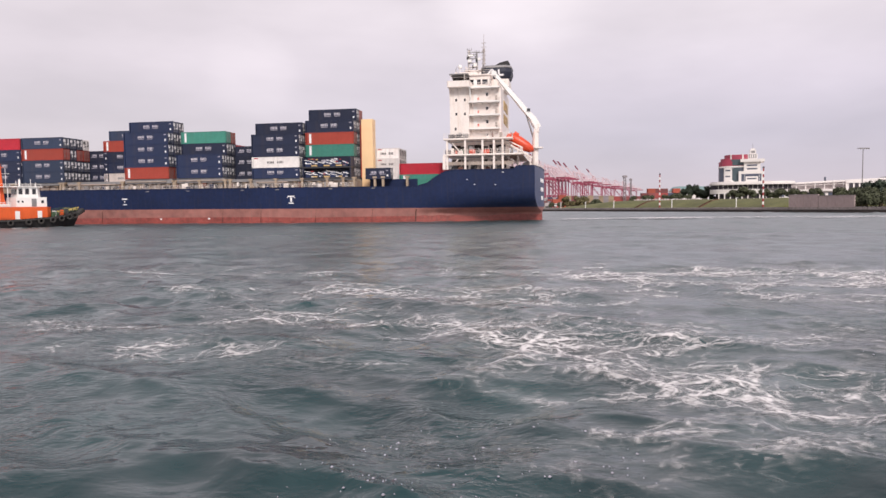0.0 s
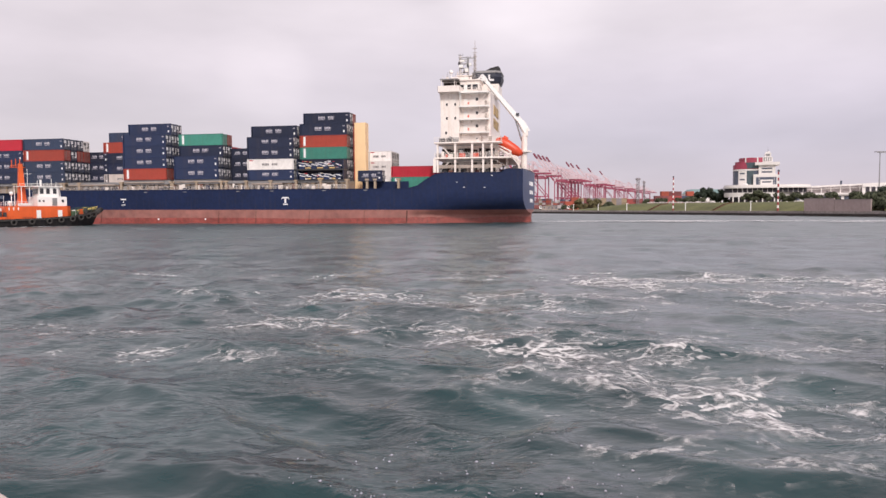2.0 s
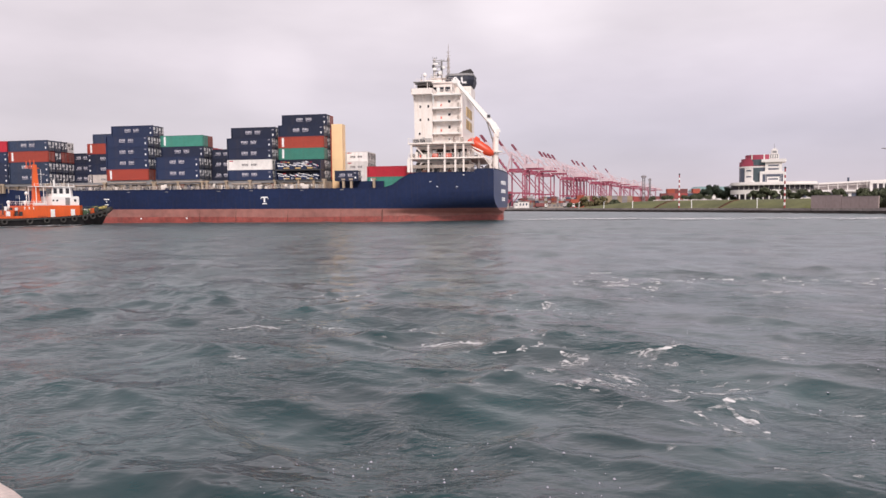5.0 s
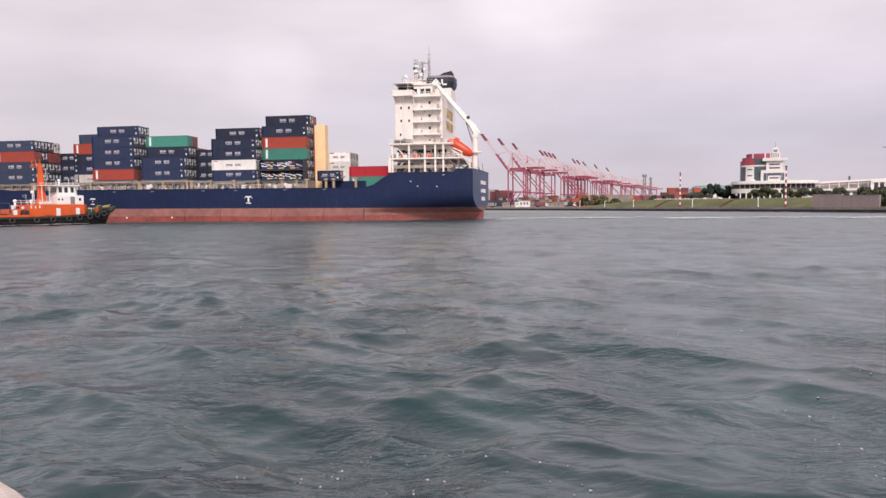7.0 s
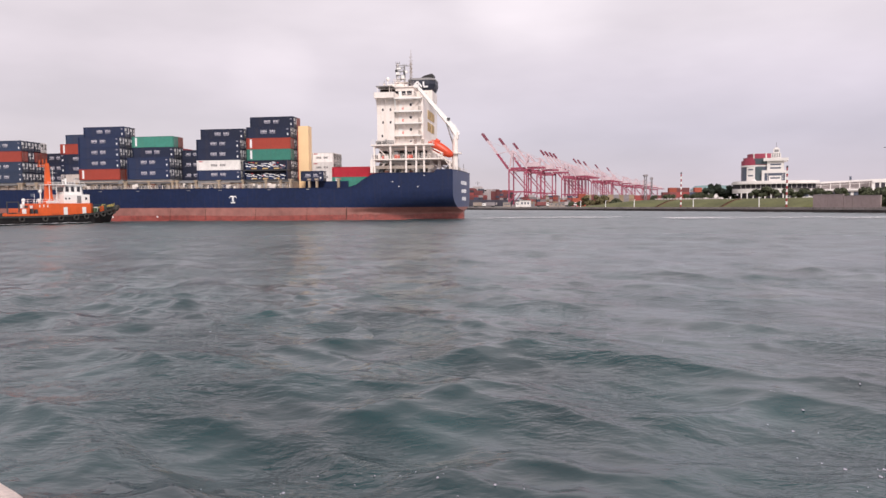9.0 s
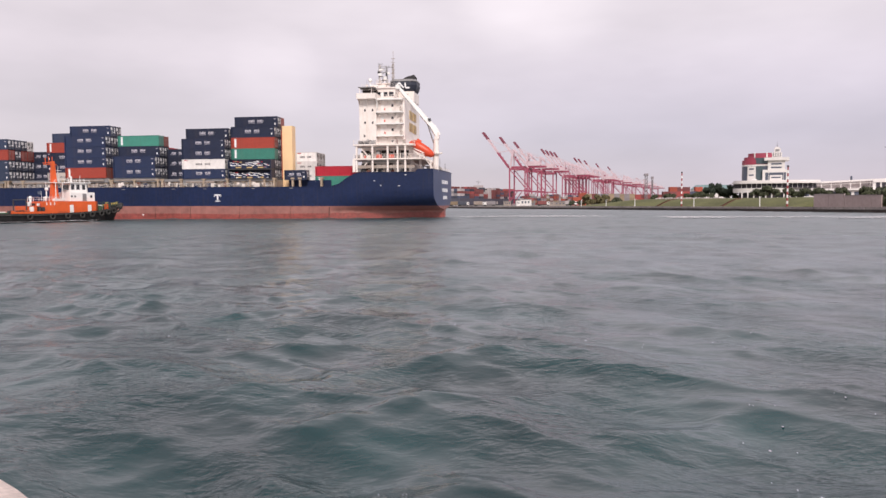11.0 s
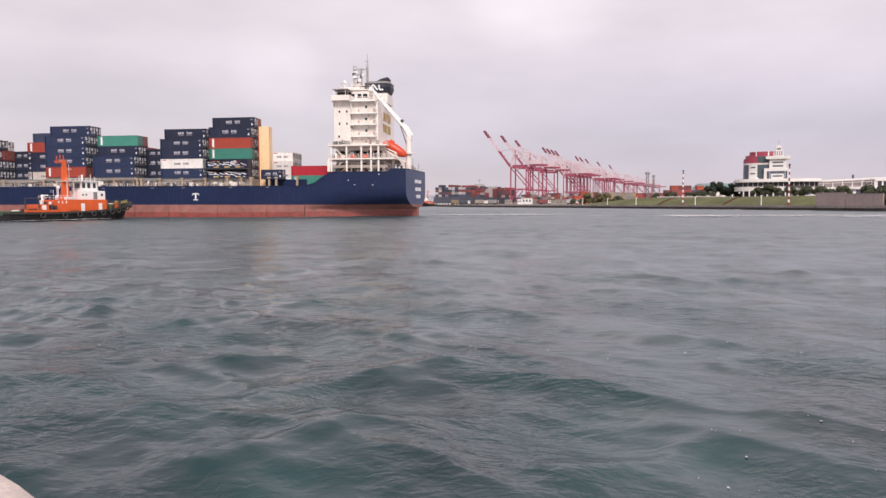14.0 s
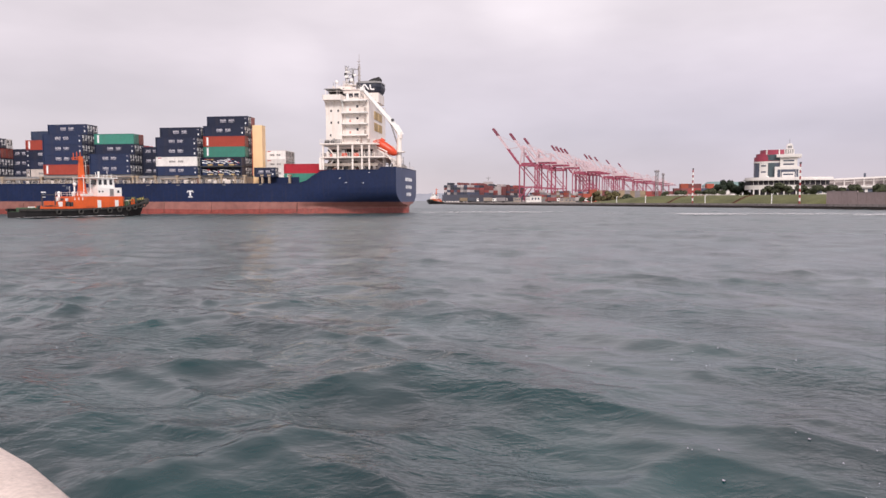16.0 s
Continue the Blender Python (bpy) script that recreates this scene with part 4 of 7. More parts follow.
    rod(drum, (-42.8, 1.0, 34.25), (-42.8, 1.0, 36.4), 1.25, 1.05, 14)
    mast = part("mast_base", drum, WHITE, ship)
    part("mast_platform", boxed(-44.9, -0.6, 36.4, -40.9, 2.6, 36.55), WHITE, mast)
    bm = bmesh.new()
    railing(bm, [(-44.8, 2.5, 36.55), (-41.0, 2.5, 36.55), (-41.0, -0.5, 36.55)], 0.9, 0.8, 2, 0.035)
    part("platform_rail", bm, WHITE, mast)
    for u, top in ((-43.6, 41.0), (-41.7, 41.6)):
        bm = bmesh.new()
        for du, dv in ((-0.22, -0.22), (0.22, -0.22), (0.0, 0.25)):
            beam(bm, (u + du, 1.0 + dv, 36.5), (u + du * 0.6, 1.0 + dv * 0.6, top), 0.09)
        n = 7
        for k in range(n):
            z0, z1 = 36.5 + (top - 36.5) * k / n, 36.5 + (top - 36.5) * (k + 1) / n
            f = 1 if k % 2 else -1
            beam(bm, (u - 0.22 * f, 0.8, z0), (u + 0.22 * f, 1.2, z1), 0.07)
            beam(bm, (u - 0.25, 1.0, z1), (u + 0.25, 1.0, z1), 0.06)
        lattice = part("radar_mast", bm, GREY_METAL if u < -43 else WHITE, ship)
        for z, w in ((top - 1.6, 1.3), (top, 1.2)):
            bm = bmesh.new()
            beam(bm, (u - w * 0.55, 1.0, z + 0.1), (u + w * 0.4, 1.0, z + 0.1), 0.11, 0.13)
            for k in (-0.5, 0.0, 0.35):
                rod(bm, (u + w * k, 1.0, z + 0.1), (u + w * k, 1.0, z + 0.55), 0.07, n=6)
            part("radar_scanner", bm, WHITE_CLEAN if z < top else GREY_METAL, lattice)
    # cross bars, stays and radar boxes that tie the masts into one gantry
    bars = [("cross_bar", (-43.8, 1.3, z), (-41.4, 1.3, z), 0.18) for z in (37.4, 38.5, 39.6, 40.6)]
    for k, z in enumerate((36.6, 37.7, 38.8, 39.9)):
        f = 1 if k % 2 else -1
        bars.append(("diagonal_brace", (-42.65 - 0.95 * f, 1.3, z), (-42.65 + 0.95 * f, 1.3, z + 1.1), 0.14))
    bars.append(("signal_yard", (-41.2, 1.0, 41.3), (-45.2, 0.6, 41.0), 0.2))
    bars += [("gantry_leg", (u, 1.3, 34.3), (u, 1.3, 41.2), 0.2) for u in (-43.75, -41.5)]
    bars += [("mast_stay", (u, 1.6, 34.3), (-45.2, 0.6, 38.0), 0.14) for u in (-46.2, -44.6)]
    for name, p, q, w in bars:
        bm = bmesh.new()
        beam(bm, p, q, w)
        part(name, bm, GREY_METAL, mast)
    for u, v, z, du, dz in ((-41.9, 1.5, 38.6, 0.9, 0.7), (-43.3, 1.6, 37.5, 0.8, 0.9), (-42.2, 1.6, 40.0, 1.2, 0.45), (-44.2, 1.4, 39.0, 0.7, 0.6)):
        part("radar_box", boxed(u - du / 2, v - 0.35, z, u + du / 2, v + 0.35, z + dz, 0.08), WHITE_CLEAN, mast)
    for u, z in ((-41.4, 39.3), (-43.6, 38.7), (-42.7, 37.2)):
        part("horn", boxed(u - 0.22, 1.25, z, u + 0.22, 1.7, z + 0.7, 0.06), DARK_STEEL, mast)
    for u, v in ((-41.0, 4.4), (-45.9, 3.6), (-39.6, 7.6), (-38.9, 4.9)):
        bm = bmesh.new()
        rod(bm, (u, v, 34.2), (u, v, 36.6 + 0.5 * (u < -41)), 0.05, 0.03, 6)
        part("whip_aerial", bm, GREY_METAL, ship)
    for k in range(6):
        u = -46.8 + k * 1.45
        part("roof_fitting", boxed(u, 6.2 - 0.4 * (k % 2), 34.25, u + 0.45, 6.8, 34.9 + 0.3 * (k % 3), 0.05), WHITE if k % 3 else GREY_METAL, ship)
    bm = bmesh.new()
    rod(bm, (-45.2, 0.5, 34.2), (-45.3, 0.5, 45.4), 0.1, 0.05, 6)
    for z in (37, 38, 39, 40, 41, 42, 43):
        beam(bm, (-45.25, 0.0, z), (-45.25, 1.0, z), 0.1)
        beam(bm, (-45.8, 0.5, z + 0.4), (-44.7, 0.5, z + 0.4), 0.1)
    for z in (41.5, 39.5):
        beam(bm, (-45.25, -0.8, z), (-45.25, 1.8, z), 0.07)
    for k in range(9):
        z = 34.4 + k * 0.85
        beam(bm, (-45.55, 0.5, z), (-44.95, 0.5, z + 0.85), 0.08)
        beam(bm, (-44.95, 0.5, z), (-45.55, 0.5, z + 0.85), 0.08)
    for u in (-45.6, -44.9):
        beam(bm, (u, 0.5, 34.3), (u * 0.6 - 45.27 * 0.4, 0.5, 42.0), 0.09)
    part("signal_mast", bm, BEIGE, ship, "thin pale lattice signal mast")
    for u, v in ((-40.2, 6.2), (-46.6, -5)):
        bm = bmesh.new()
        rod(bm, (u, v, 34.2), (u, v, 36.3), 0.12)
        bmesh.ops.create_uvsphere(bm, u_segments=10, v_segments=6, radius=0.55, matrix=Matrix.Translation((u, v, 36.7)))
        part("satellite_dome", bm, WHITE_CLEAN, ship, smooth=True)
    bm = bmesh.new()
    railing(bm, [(-38.6, 9.2, 34.25), (-47.8, 9.2, 34.25), (-47.8, -9.2, 34.25)], 1.0, 1.5, 2, 0.03)
    part("roof_rail", bm, WHITE, ship)
    # free-fall lifeboat on its ramp
    boat_at = Matrix.Translation((-54.3, 9.2, 17.6)) @ Euler((0, -radians(31), 0)).to_matrix().to_4x4()
    rings = []
    for x, w, z0, z1 in ((-3.6, 0.35, 0.2, 0.9), (-3.1, 0.95, -0.25, 1.35), (-1.8, 1.3, -0.6, 1.75), (0.5, 1.4, -0.7, 1.95), (2.0, 1.35, -0.65, 1.9), (2.9, 1.1, -0.4, 1.6), (3.5, 0.4, 0.1, 1.0)):
        zm = z0 + (z1 - z0) * 0.42
        rings.append([boat_at @ Vector((x, y, z)) for y, z in ((0, z0), (w * 0.65, z0 + 0.18), (w, zm), (w * 0.88, zm + (z1 - zm) * 0.6), (w * 0.4, z1), (-w * 0.4, z1), (-w * 0.88, zm + (z1 - zm) * 0.6), (-w, zm), (-w * 0.65, z0 + 0.18))])
    bm = bmesh.new()
    loft(bm, rings)
    boat = part("lifeboat", bm, ORANGE_BOAT, ship, "orange free-fall lifeboat on a ramp", smooth=True)
    bm = bmesh.new()
    loft(bm, [[boat_at @ Vector(p) for p in ((x, -0.55, 1.8), (x, 0.55, 1.8), (x * 0.9 + 0.2, 0.45, 2.35), (x * 0.9 + 0.2, -0.45, 2.35))] for x in (1.1, 2.3)])
    part("conning_dome", bm, ORANGE_BOAT, boat)
    bm = bmesh.new()
    for v in (8.1, 10.3):
        beam(bm, boat_at @ Vector((4.6, v - 9.2, -0.95)), boat_at @ Vector((-4.4, v - 9.2, -0.95)), 0.3, 0.35)
    part("launching_ramp", bm, WHITE, ship)
    bm = bmesh.new()
    for v in (8.1, 10.3):
        for u, z in ((-52.0, 17.7), (-54.2, 16.4), (-57.0, 14.8)):
            beam(bm, (u, v, 12.5), (u, v, z), 0.24)
        beam(bm, (-57.6, v, 12.6), (-54.8, v, 16.9), 0.2)
    part("ramp_frame", bm, WHITE, ship)
    # provision crane with its jib laid forward over the funnel side
    bm = bmesh.new()
    rod(bm, (-58.0, 8.0, 12.3), (-58.2, 8.0, 20.6), 0.78, 0.7, 14)
    rod(bm, (-58.4, 8.0, 16.8), (-58.4, 8.0, 17.1), 1.5, 1.5, 14)
    box(bm, -59.0, 7.3, 20.6, -57.8, 8.7, 22.4)
    crane = part("provision_crane", bm, WHITE, ship, "white provision crane with a long jib")
    knee, head = Vector((-57.5, 8.4, 23.6)), Vector((-49.0, 12.0, 33.7))
    elbow = Vector((-58.5, 8.0, 21.8))
    for name, a, b, wa, ha, wb, hb in (("jib_root", elbow, knee, 1.3, 1.5, 1.3, 1.45), ("jib", knee, head, 1.1, 1.25, 0.7, 0.7)):
        bm = bmesh.new()
        p, q, d, side, up = frame_of(a, b)
        loft(bm, [[c + side * (i * w / 2) + up * (j * h / 2) for i, j in ((-1, -1), (1, -1), (1, 1), (-1, 1))] for c, w, h in ((p - d * 0.3, wa, ha), (q + d * 0.3, wb, hb))])
        part(name, bm, WHITE_CLEAN, crane)
    bm = bmesh.new()
    for k in range(1, 9):
        p = knee.lerp(head, k / 9)
        beam(bm, p + Vector((-0.5, 0, 0.62 - 0.03 * k)), p + Vector((0.4, 0, 0.98 - 0.03 * k)), 0.12)
    part("jib_step", bm, GREY_METAL, crane)
    bm = bmesh.new()
    rod(bm, (-57.6, 8.0, 19.4), (-55.6, 9.1, 26.0), 0.2, 0.16)
    part("luffing_ram", bm, GREY_METAL, crane)
    part("winch_box", boxed(-57.0, 9.0, 25.3, -56.3, 9.7, 25.9, 0.06), DARK_STEEL, crane)
    part("jib_head", boxed(-49.5, 11.3, 33.2, -48.4, 12.7, 34.2, 0.1), WHITE_CLEAN, crane)
    # poop rail, mooring gear and small poles aft
    bm = bmesh.new()
    railing(bm, [(-58.3, 10.5, 12.34), (-58.7, 4, 12.34), (-59.0, -4, 12.34), (-59.2, -10.5, 12.34)], 1.2, 1.5, 3, 0.03)
    part("poop_rail", bm, WHITE, ship)
    for v, hgt in ((3.0, 3.4), (-7.5, 2.6)):
        bm = bmesh.new()
        rod(bm, (-58.4, v, 12.34), (-58.4, v, 12.5 + hgt), 0.07)
        part("stern_staff", bm, GREY_METAL, ship)
    for u, v in ((-56.5, 4.0), (-57.0, -4.0), (-55.5, 0.0)):
        bm = bmesh.new()
        rod(bm, (u, v - 1.2, 13.2), (u, v + 1.2, 13.2), 0.7, n=12)
        for k in (-1.2, 1.2):
            rod(bm, (u, v + k - 0.08, 13.2), (u, v + k + 0.08, 13.2), 1.0, n=12)
        part("mooring_winch", bm, GREY_METAL, ship)


# ---- containers ----
SIZES = {"40": 12.19, "20": 6.06}


def container_parts(top, colour, length, height, tag):
    half, wide = length / 2, 2.44 / 2
    bm = bmesh.new()
    # corrugated long walls
    pitch = 0.29
    n = int((length - 0.5) / pitch)
    x0 = -n * pitch / 2
    for s in (1, -1):
        prof = []
        for i in range(n):
            a = x0 + i * pitch
            prof += [(a, 0.03), (a + pitch * 0.3, 0.03), (a + pitch * 0.5, 0.075), (a + pitch * 0.8, 0.075)]
        lo = [bm.verts.new((x, s * (wide - d), 0.16)) for x, d in prof]
        hi = [bm.verts.new((x, s * (wide - d), height - 0.12)) for x, d in prof]
        for i in range(len(prof) - 1):
            bm.faces.new((lo[i], lo[i + 1], hi[i + 1], hi[i]))
    box(bm, -half + 0.1, -wide + 0.1, height - 0.1, half - 0.1, wide - 0.1, height - 0.04)
    box(bm, -half + 0.1, -wide + 0.1, 0.05, half - 0.1, wide - 0.1, 0.15)
    box(bm, half - 0.12, -wide + 0.1, 0.1, half - 0.05, wide - 0.1, height - 0.1)
    body = part("body", bm, BOX_PAINT[colour], top)
    bm = bmesh.new()
    for sx in (1, -1):
        for sy in (1, -1):
            box(bm, sx * half - (0.24 if sx > 0 else 0), sy * wide - (0.14 if sy > 0 else 0), 0, sx * half + (0.24 if sx < 0 else 0), sy * wide + (0.14 if sy < 0 else 0), height)
    for sy in (1, -1):
        for z in (0.0, height - 0.12):
            box(bm, -half + 0.24, sy * wide - (0.1 if sy > 0 else 0), z, half - 0.24, sy * wide + (0.1 if sy < 0 else 0), z + 0.16 if z == 0 else height)
    part("frame", bm, BOX_PAINT[colour], top)
    for s in (1, -1):
        door = part("door", boxed(-half - 0.0, min(s * 0.02, s * 1.06), 0.16, -half + 0.08, max(s * 0.02, s * 1.06), height - 0.14), BOX_DOOR[colour], top)
        bm = bmesh.new()
        for y in (0.3, 0.8):
            rod(bm, (-half - 0.03, s * y, 0.14), (-half - 0.03, s * y, height - 0.14), 0.03, n=6)
        part("locking_bar", bm, GREY_METAL, door)
        if tag:
            m = 0.012
            for ya, yb, za, zb in (((0.15, 1.0, 0.58, 0.84), (0.2, 0.5, 0.28, 0.5)) if s > 0 else ((-1.0, -0.6, 0.34, 0.86), (-0.6, -0.2, 0.34, 0.46))):
                part("door_marking", boxed(-half - m, ya, height * za, -half, yb, height * zb), DARK_STEEL if colour == "white" else MARK, door)
    if colour == "white" and length < 8:
        for y in (-0.62, 0.5):
            part("fan_opening", boxed(-half - 0.03, y - 0.3, height * 0.42, -half + 0.01, y + 0.3, height * 0.86), DARK_INSIDE, top)
    if tag:
        ink = WORD_DARK if colour in ("white", "beige") else WORD_WHITE
        y0, y1 = wide - 0.028, wide - 0.012
        words = ((-2.2, -0.35), (0.4, 2.0)) if length > 8 else ((-1.7, -0.3), (0.25, 1.4))
        z0, z1 = (height * 0.40, height * 0.60) if tag == "big" else (height * 0.50, height * 0.70)
        for a, b in words:
            part("word_marking", boxed(-b, y0, z0, -a, y1, z1), ink, body)
        if tag == "words":
            for a, b in ((-2.1, -0.4), (0.4, 1.9)):
                part("small_word_marking", boxed(-b, y0, height * 0.40, -a, y1, height * 0.45), INK_GREY, body)
            part("number_marking", boxed(-half + 0.5, y0, height * 0.72, -half + 1.05, y1, height * 0.80), INK_GREY, body)
            part("tare_marking", boxed(-half + 0.55, y0, height * 0.22, -half + 0.9, y1, height * 0.40), MARK, body)
        if colour == "white":
            part("corner_marking", boxed(half - 1.6, y0, height * 0.84, half - 0.6, y1, height * 0.92), BOX_PAINT["crimson"], body)
    elif colour in ("red", "green"):
        part("number_panel", boxed(half - 1.5, wide - 0.03, height * 0.12, half - 0.95, wide - 0.012, height * 0.9), MARK, body)


LABELS = {"navy": "navy blue corrugated shipping container with white markings", "blue": "blue corrugated shipping container with white markings",
          "slate": "slate blue corrugated shipping container with faded markings", "red": "orange-red corrugated shipping container with a white panel",
          "crimson": "bright red corrugated shipping container", "green": "teal green corrugated shipping container with a white panel",
          "white": "white shipping container with dark lettering bars", "beige": "dull beige shipping container with dark lettering bars", "black": "navy shipping container, coloured darker for the shadow of the stacks"}
TEMPLATES = {}
RIDERS = []


def container(colour, size, high, u, v, w):
    """A container with its forward end at u, its port side at v and its floor at w on the ship."""
    height = 2.896 if high else 2.591
    length = SIZES[size]
    local = Matrix.Translation((u - length / 2, v - 1.22, w))
    key = (colour, size, high)
    m = SHIP_ROWS[0][1] @ local
    if key not in TEMPLATES:
        top = thing("shipping_container", m, LABELS[colour], "container", "containers on the ship")
        tag = {"navy": "words", "blue": "words", "slate": "words", "white": "big", "beige": "big", "black": "words"}.get(colour, "")
        container_parts(top, colour, length, height, tag)
        TEMPLATES[key] = top
    else:
        top = copy_thing(TEMPLATES[key], m)
    RIDERS.append((top, local))
    return w + height


def stack(size, u, row, base, boxes):
    """boxes: colours from the bottom, a capital first letter for a high one."""
    w = base
    for c in boxes.split():
        w = container(c.lower(), size, c[0].isupper(), u, 13.75 - 2.5 * row, w)


def flat_rack(u, row, w):
    """Two folded machines on a flat rack: blue frames with white and yellow ends."""
    local = Matrix.Translation((u - 6.1, 13.75 - 2.5 * row - 1.22, w))
    top = thing("flat_rack", SHIP_ROWS[0][1] @ local, "loaded flat rack with blue and white machine parts", "flat rack", "flat racks on the ship")
    part("platform", boxed(-6.1, -1.22, 0, 6.1, 1.22, 0.3), DARK_STEEL, top)
    for x in (-6.0, 5.75):
        part("end_wall", boxed(x, -1.22, 0.3, x + 0.25, 1.22, 2.55), BOX_PAINT["navy"], top)
    rng = random.Random(int(w * 10))
    for i in range(7):
        x = -5.2 + i * 1.55
        part("machine_body", boxed(x, -1.0, 0.35, x + 1.3, 1.05, 0.35 + rng.uniform(0.9, 1.5), 0.08), BOX_PAINT["blue"], top)
        bm = bmesh.new()
        beam(bm, (x - 0.3, 1.1, 0.9 + rng.uniform(0, 0.3)), (x + 1.2, 1.14, 1.3 + rng.uniform(-0.2, 0.4)), 0.16)
        part("arm", bm, MARK, top)
        if i % 2:
            part("base_frame", boxed(x - 0.2, 1.02, 0.42, x + 1.3, 1.15, 0.72), LOUVRE, top)
    for i in range(20):
        x, z = rng.uniform(-5.6, 5.0), rng.uniform(0.4, 2.2)
        part("machine_fitting", boxed(x, 1.06, z, x + rng.uniform(0.15, 0.7), 1.2, z + rng.uniform(0.1, 0.3)), rng.choice((MARK, MARK, LOUVRE, BOX_PAINT["crimson"], DARK_STEEL, GREY_METAL)), top)
    beam_bm = bmesh.new()
    for x in (-2.5, 3.0):
        beam(beam_bm, (x, 1.1, 1.5), (x + 2.6, 1.12, 1.9), 0.12)
    part("boom", beam_bm, MARK, top)
    RIDERS.append((top, local))


def load_ship():
    B = 10.74
    for row, boxes in ((0, "Navy Navy Blue Crimson"), (1, "Navy Navy Blue Crimson"), (2, "Navy Navy Blue"), (3, "Navy Blue Navy")):
        stack("40", 86.2, row, B, boxes)
    for row, boxes in ((0, "Slate Slate Red Slate"), (1, "Navy Navy Navy Slate"), (2, "Navy Slate Red Navy"), (3, "Navy Navy Red White")):
        stack("40", 73.7, row, B, boxes)
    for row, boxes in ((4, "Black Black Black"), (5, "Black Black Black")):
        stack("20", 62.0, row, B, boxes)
    for row, boxes in ((4, "beige Navy Navy Red"), (5, "beige Navy Navy Red Slate"), (6, "Navy Navy Navy Navy Slate")):
        stack("40", 57.3, row, B, boxes)
    for row, boxes in ((0, "Red Blue Blue Blue"), (1, "Red Blue Blue Navy Blue"), (2, "Navy Navy Navy Navy Navy"), (3, "Navy Navy Red Navy")):
        stack("40", 44.3, row, 11.22, boxes)
    for row, boxes in ((0, "Blue Blue"), (1, "Navy Navy Navy Green"), (2, "Navy Navy Navy Red"), (3, "Navy Navy Crimson"), (4, "Navy Navy Crimson")):
        stack("40", 30.0, row, 11.22, boxes)
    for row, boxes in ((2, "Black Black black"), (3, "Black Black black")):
        stack("20", 17.0, row, B, boxes)
    for row, boxes in ((0, "blue white Navy navy"), (1, "navy navy Navy navy Navy"), (2, "black navy Navy navy Navy")):
        stack("40", 10.0, row, B, boxes)
    flat_rack(-2.9, 0, 10.42)
    flat_rack(-2.9, 0, 10.42 + 2.6)
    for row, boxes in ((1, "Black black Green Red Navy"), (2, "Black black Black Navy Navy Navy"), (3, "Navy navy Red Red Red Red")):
        stack("40", -2.9, row, 10.42, boxes)
    stack("20", -18.6, 0, 10.15, "navy")
    for row, boxes in ((3, "white white white"), (4, "white white white"), (5, "white white white")):
        stack("20", -19.0, row, 10.15, boxes)
    for row, boxes in ((1, "green crimson"), (2, "green crimson")):
        stack("40", -26.2, row, 8.6, boxes)


ship = make_ship()
load_ship()


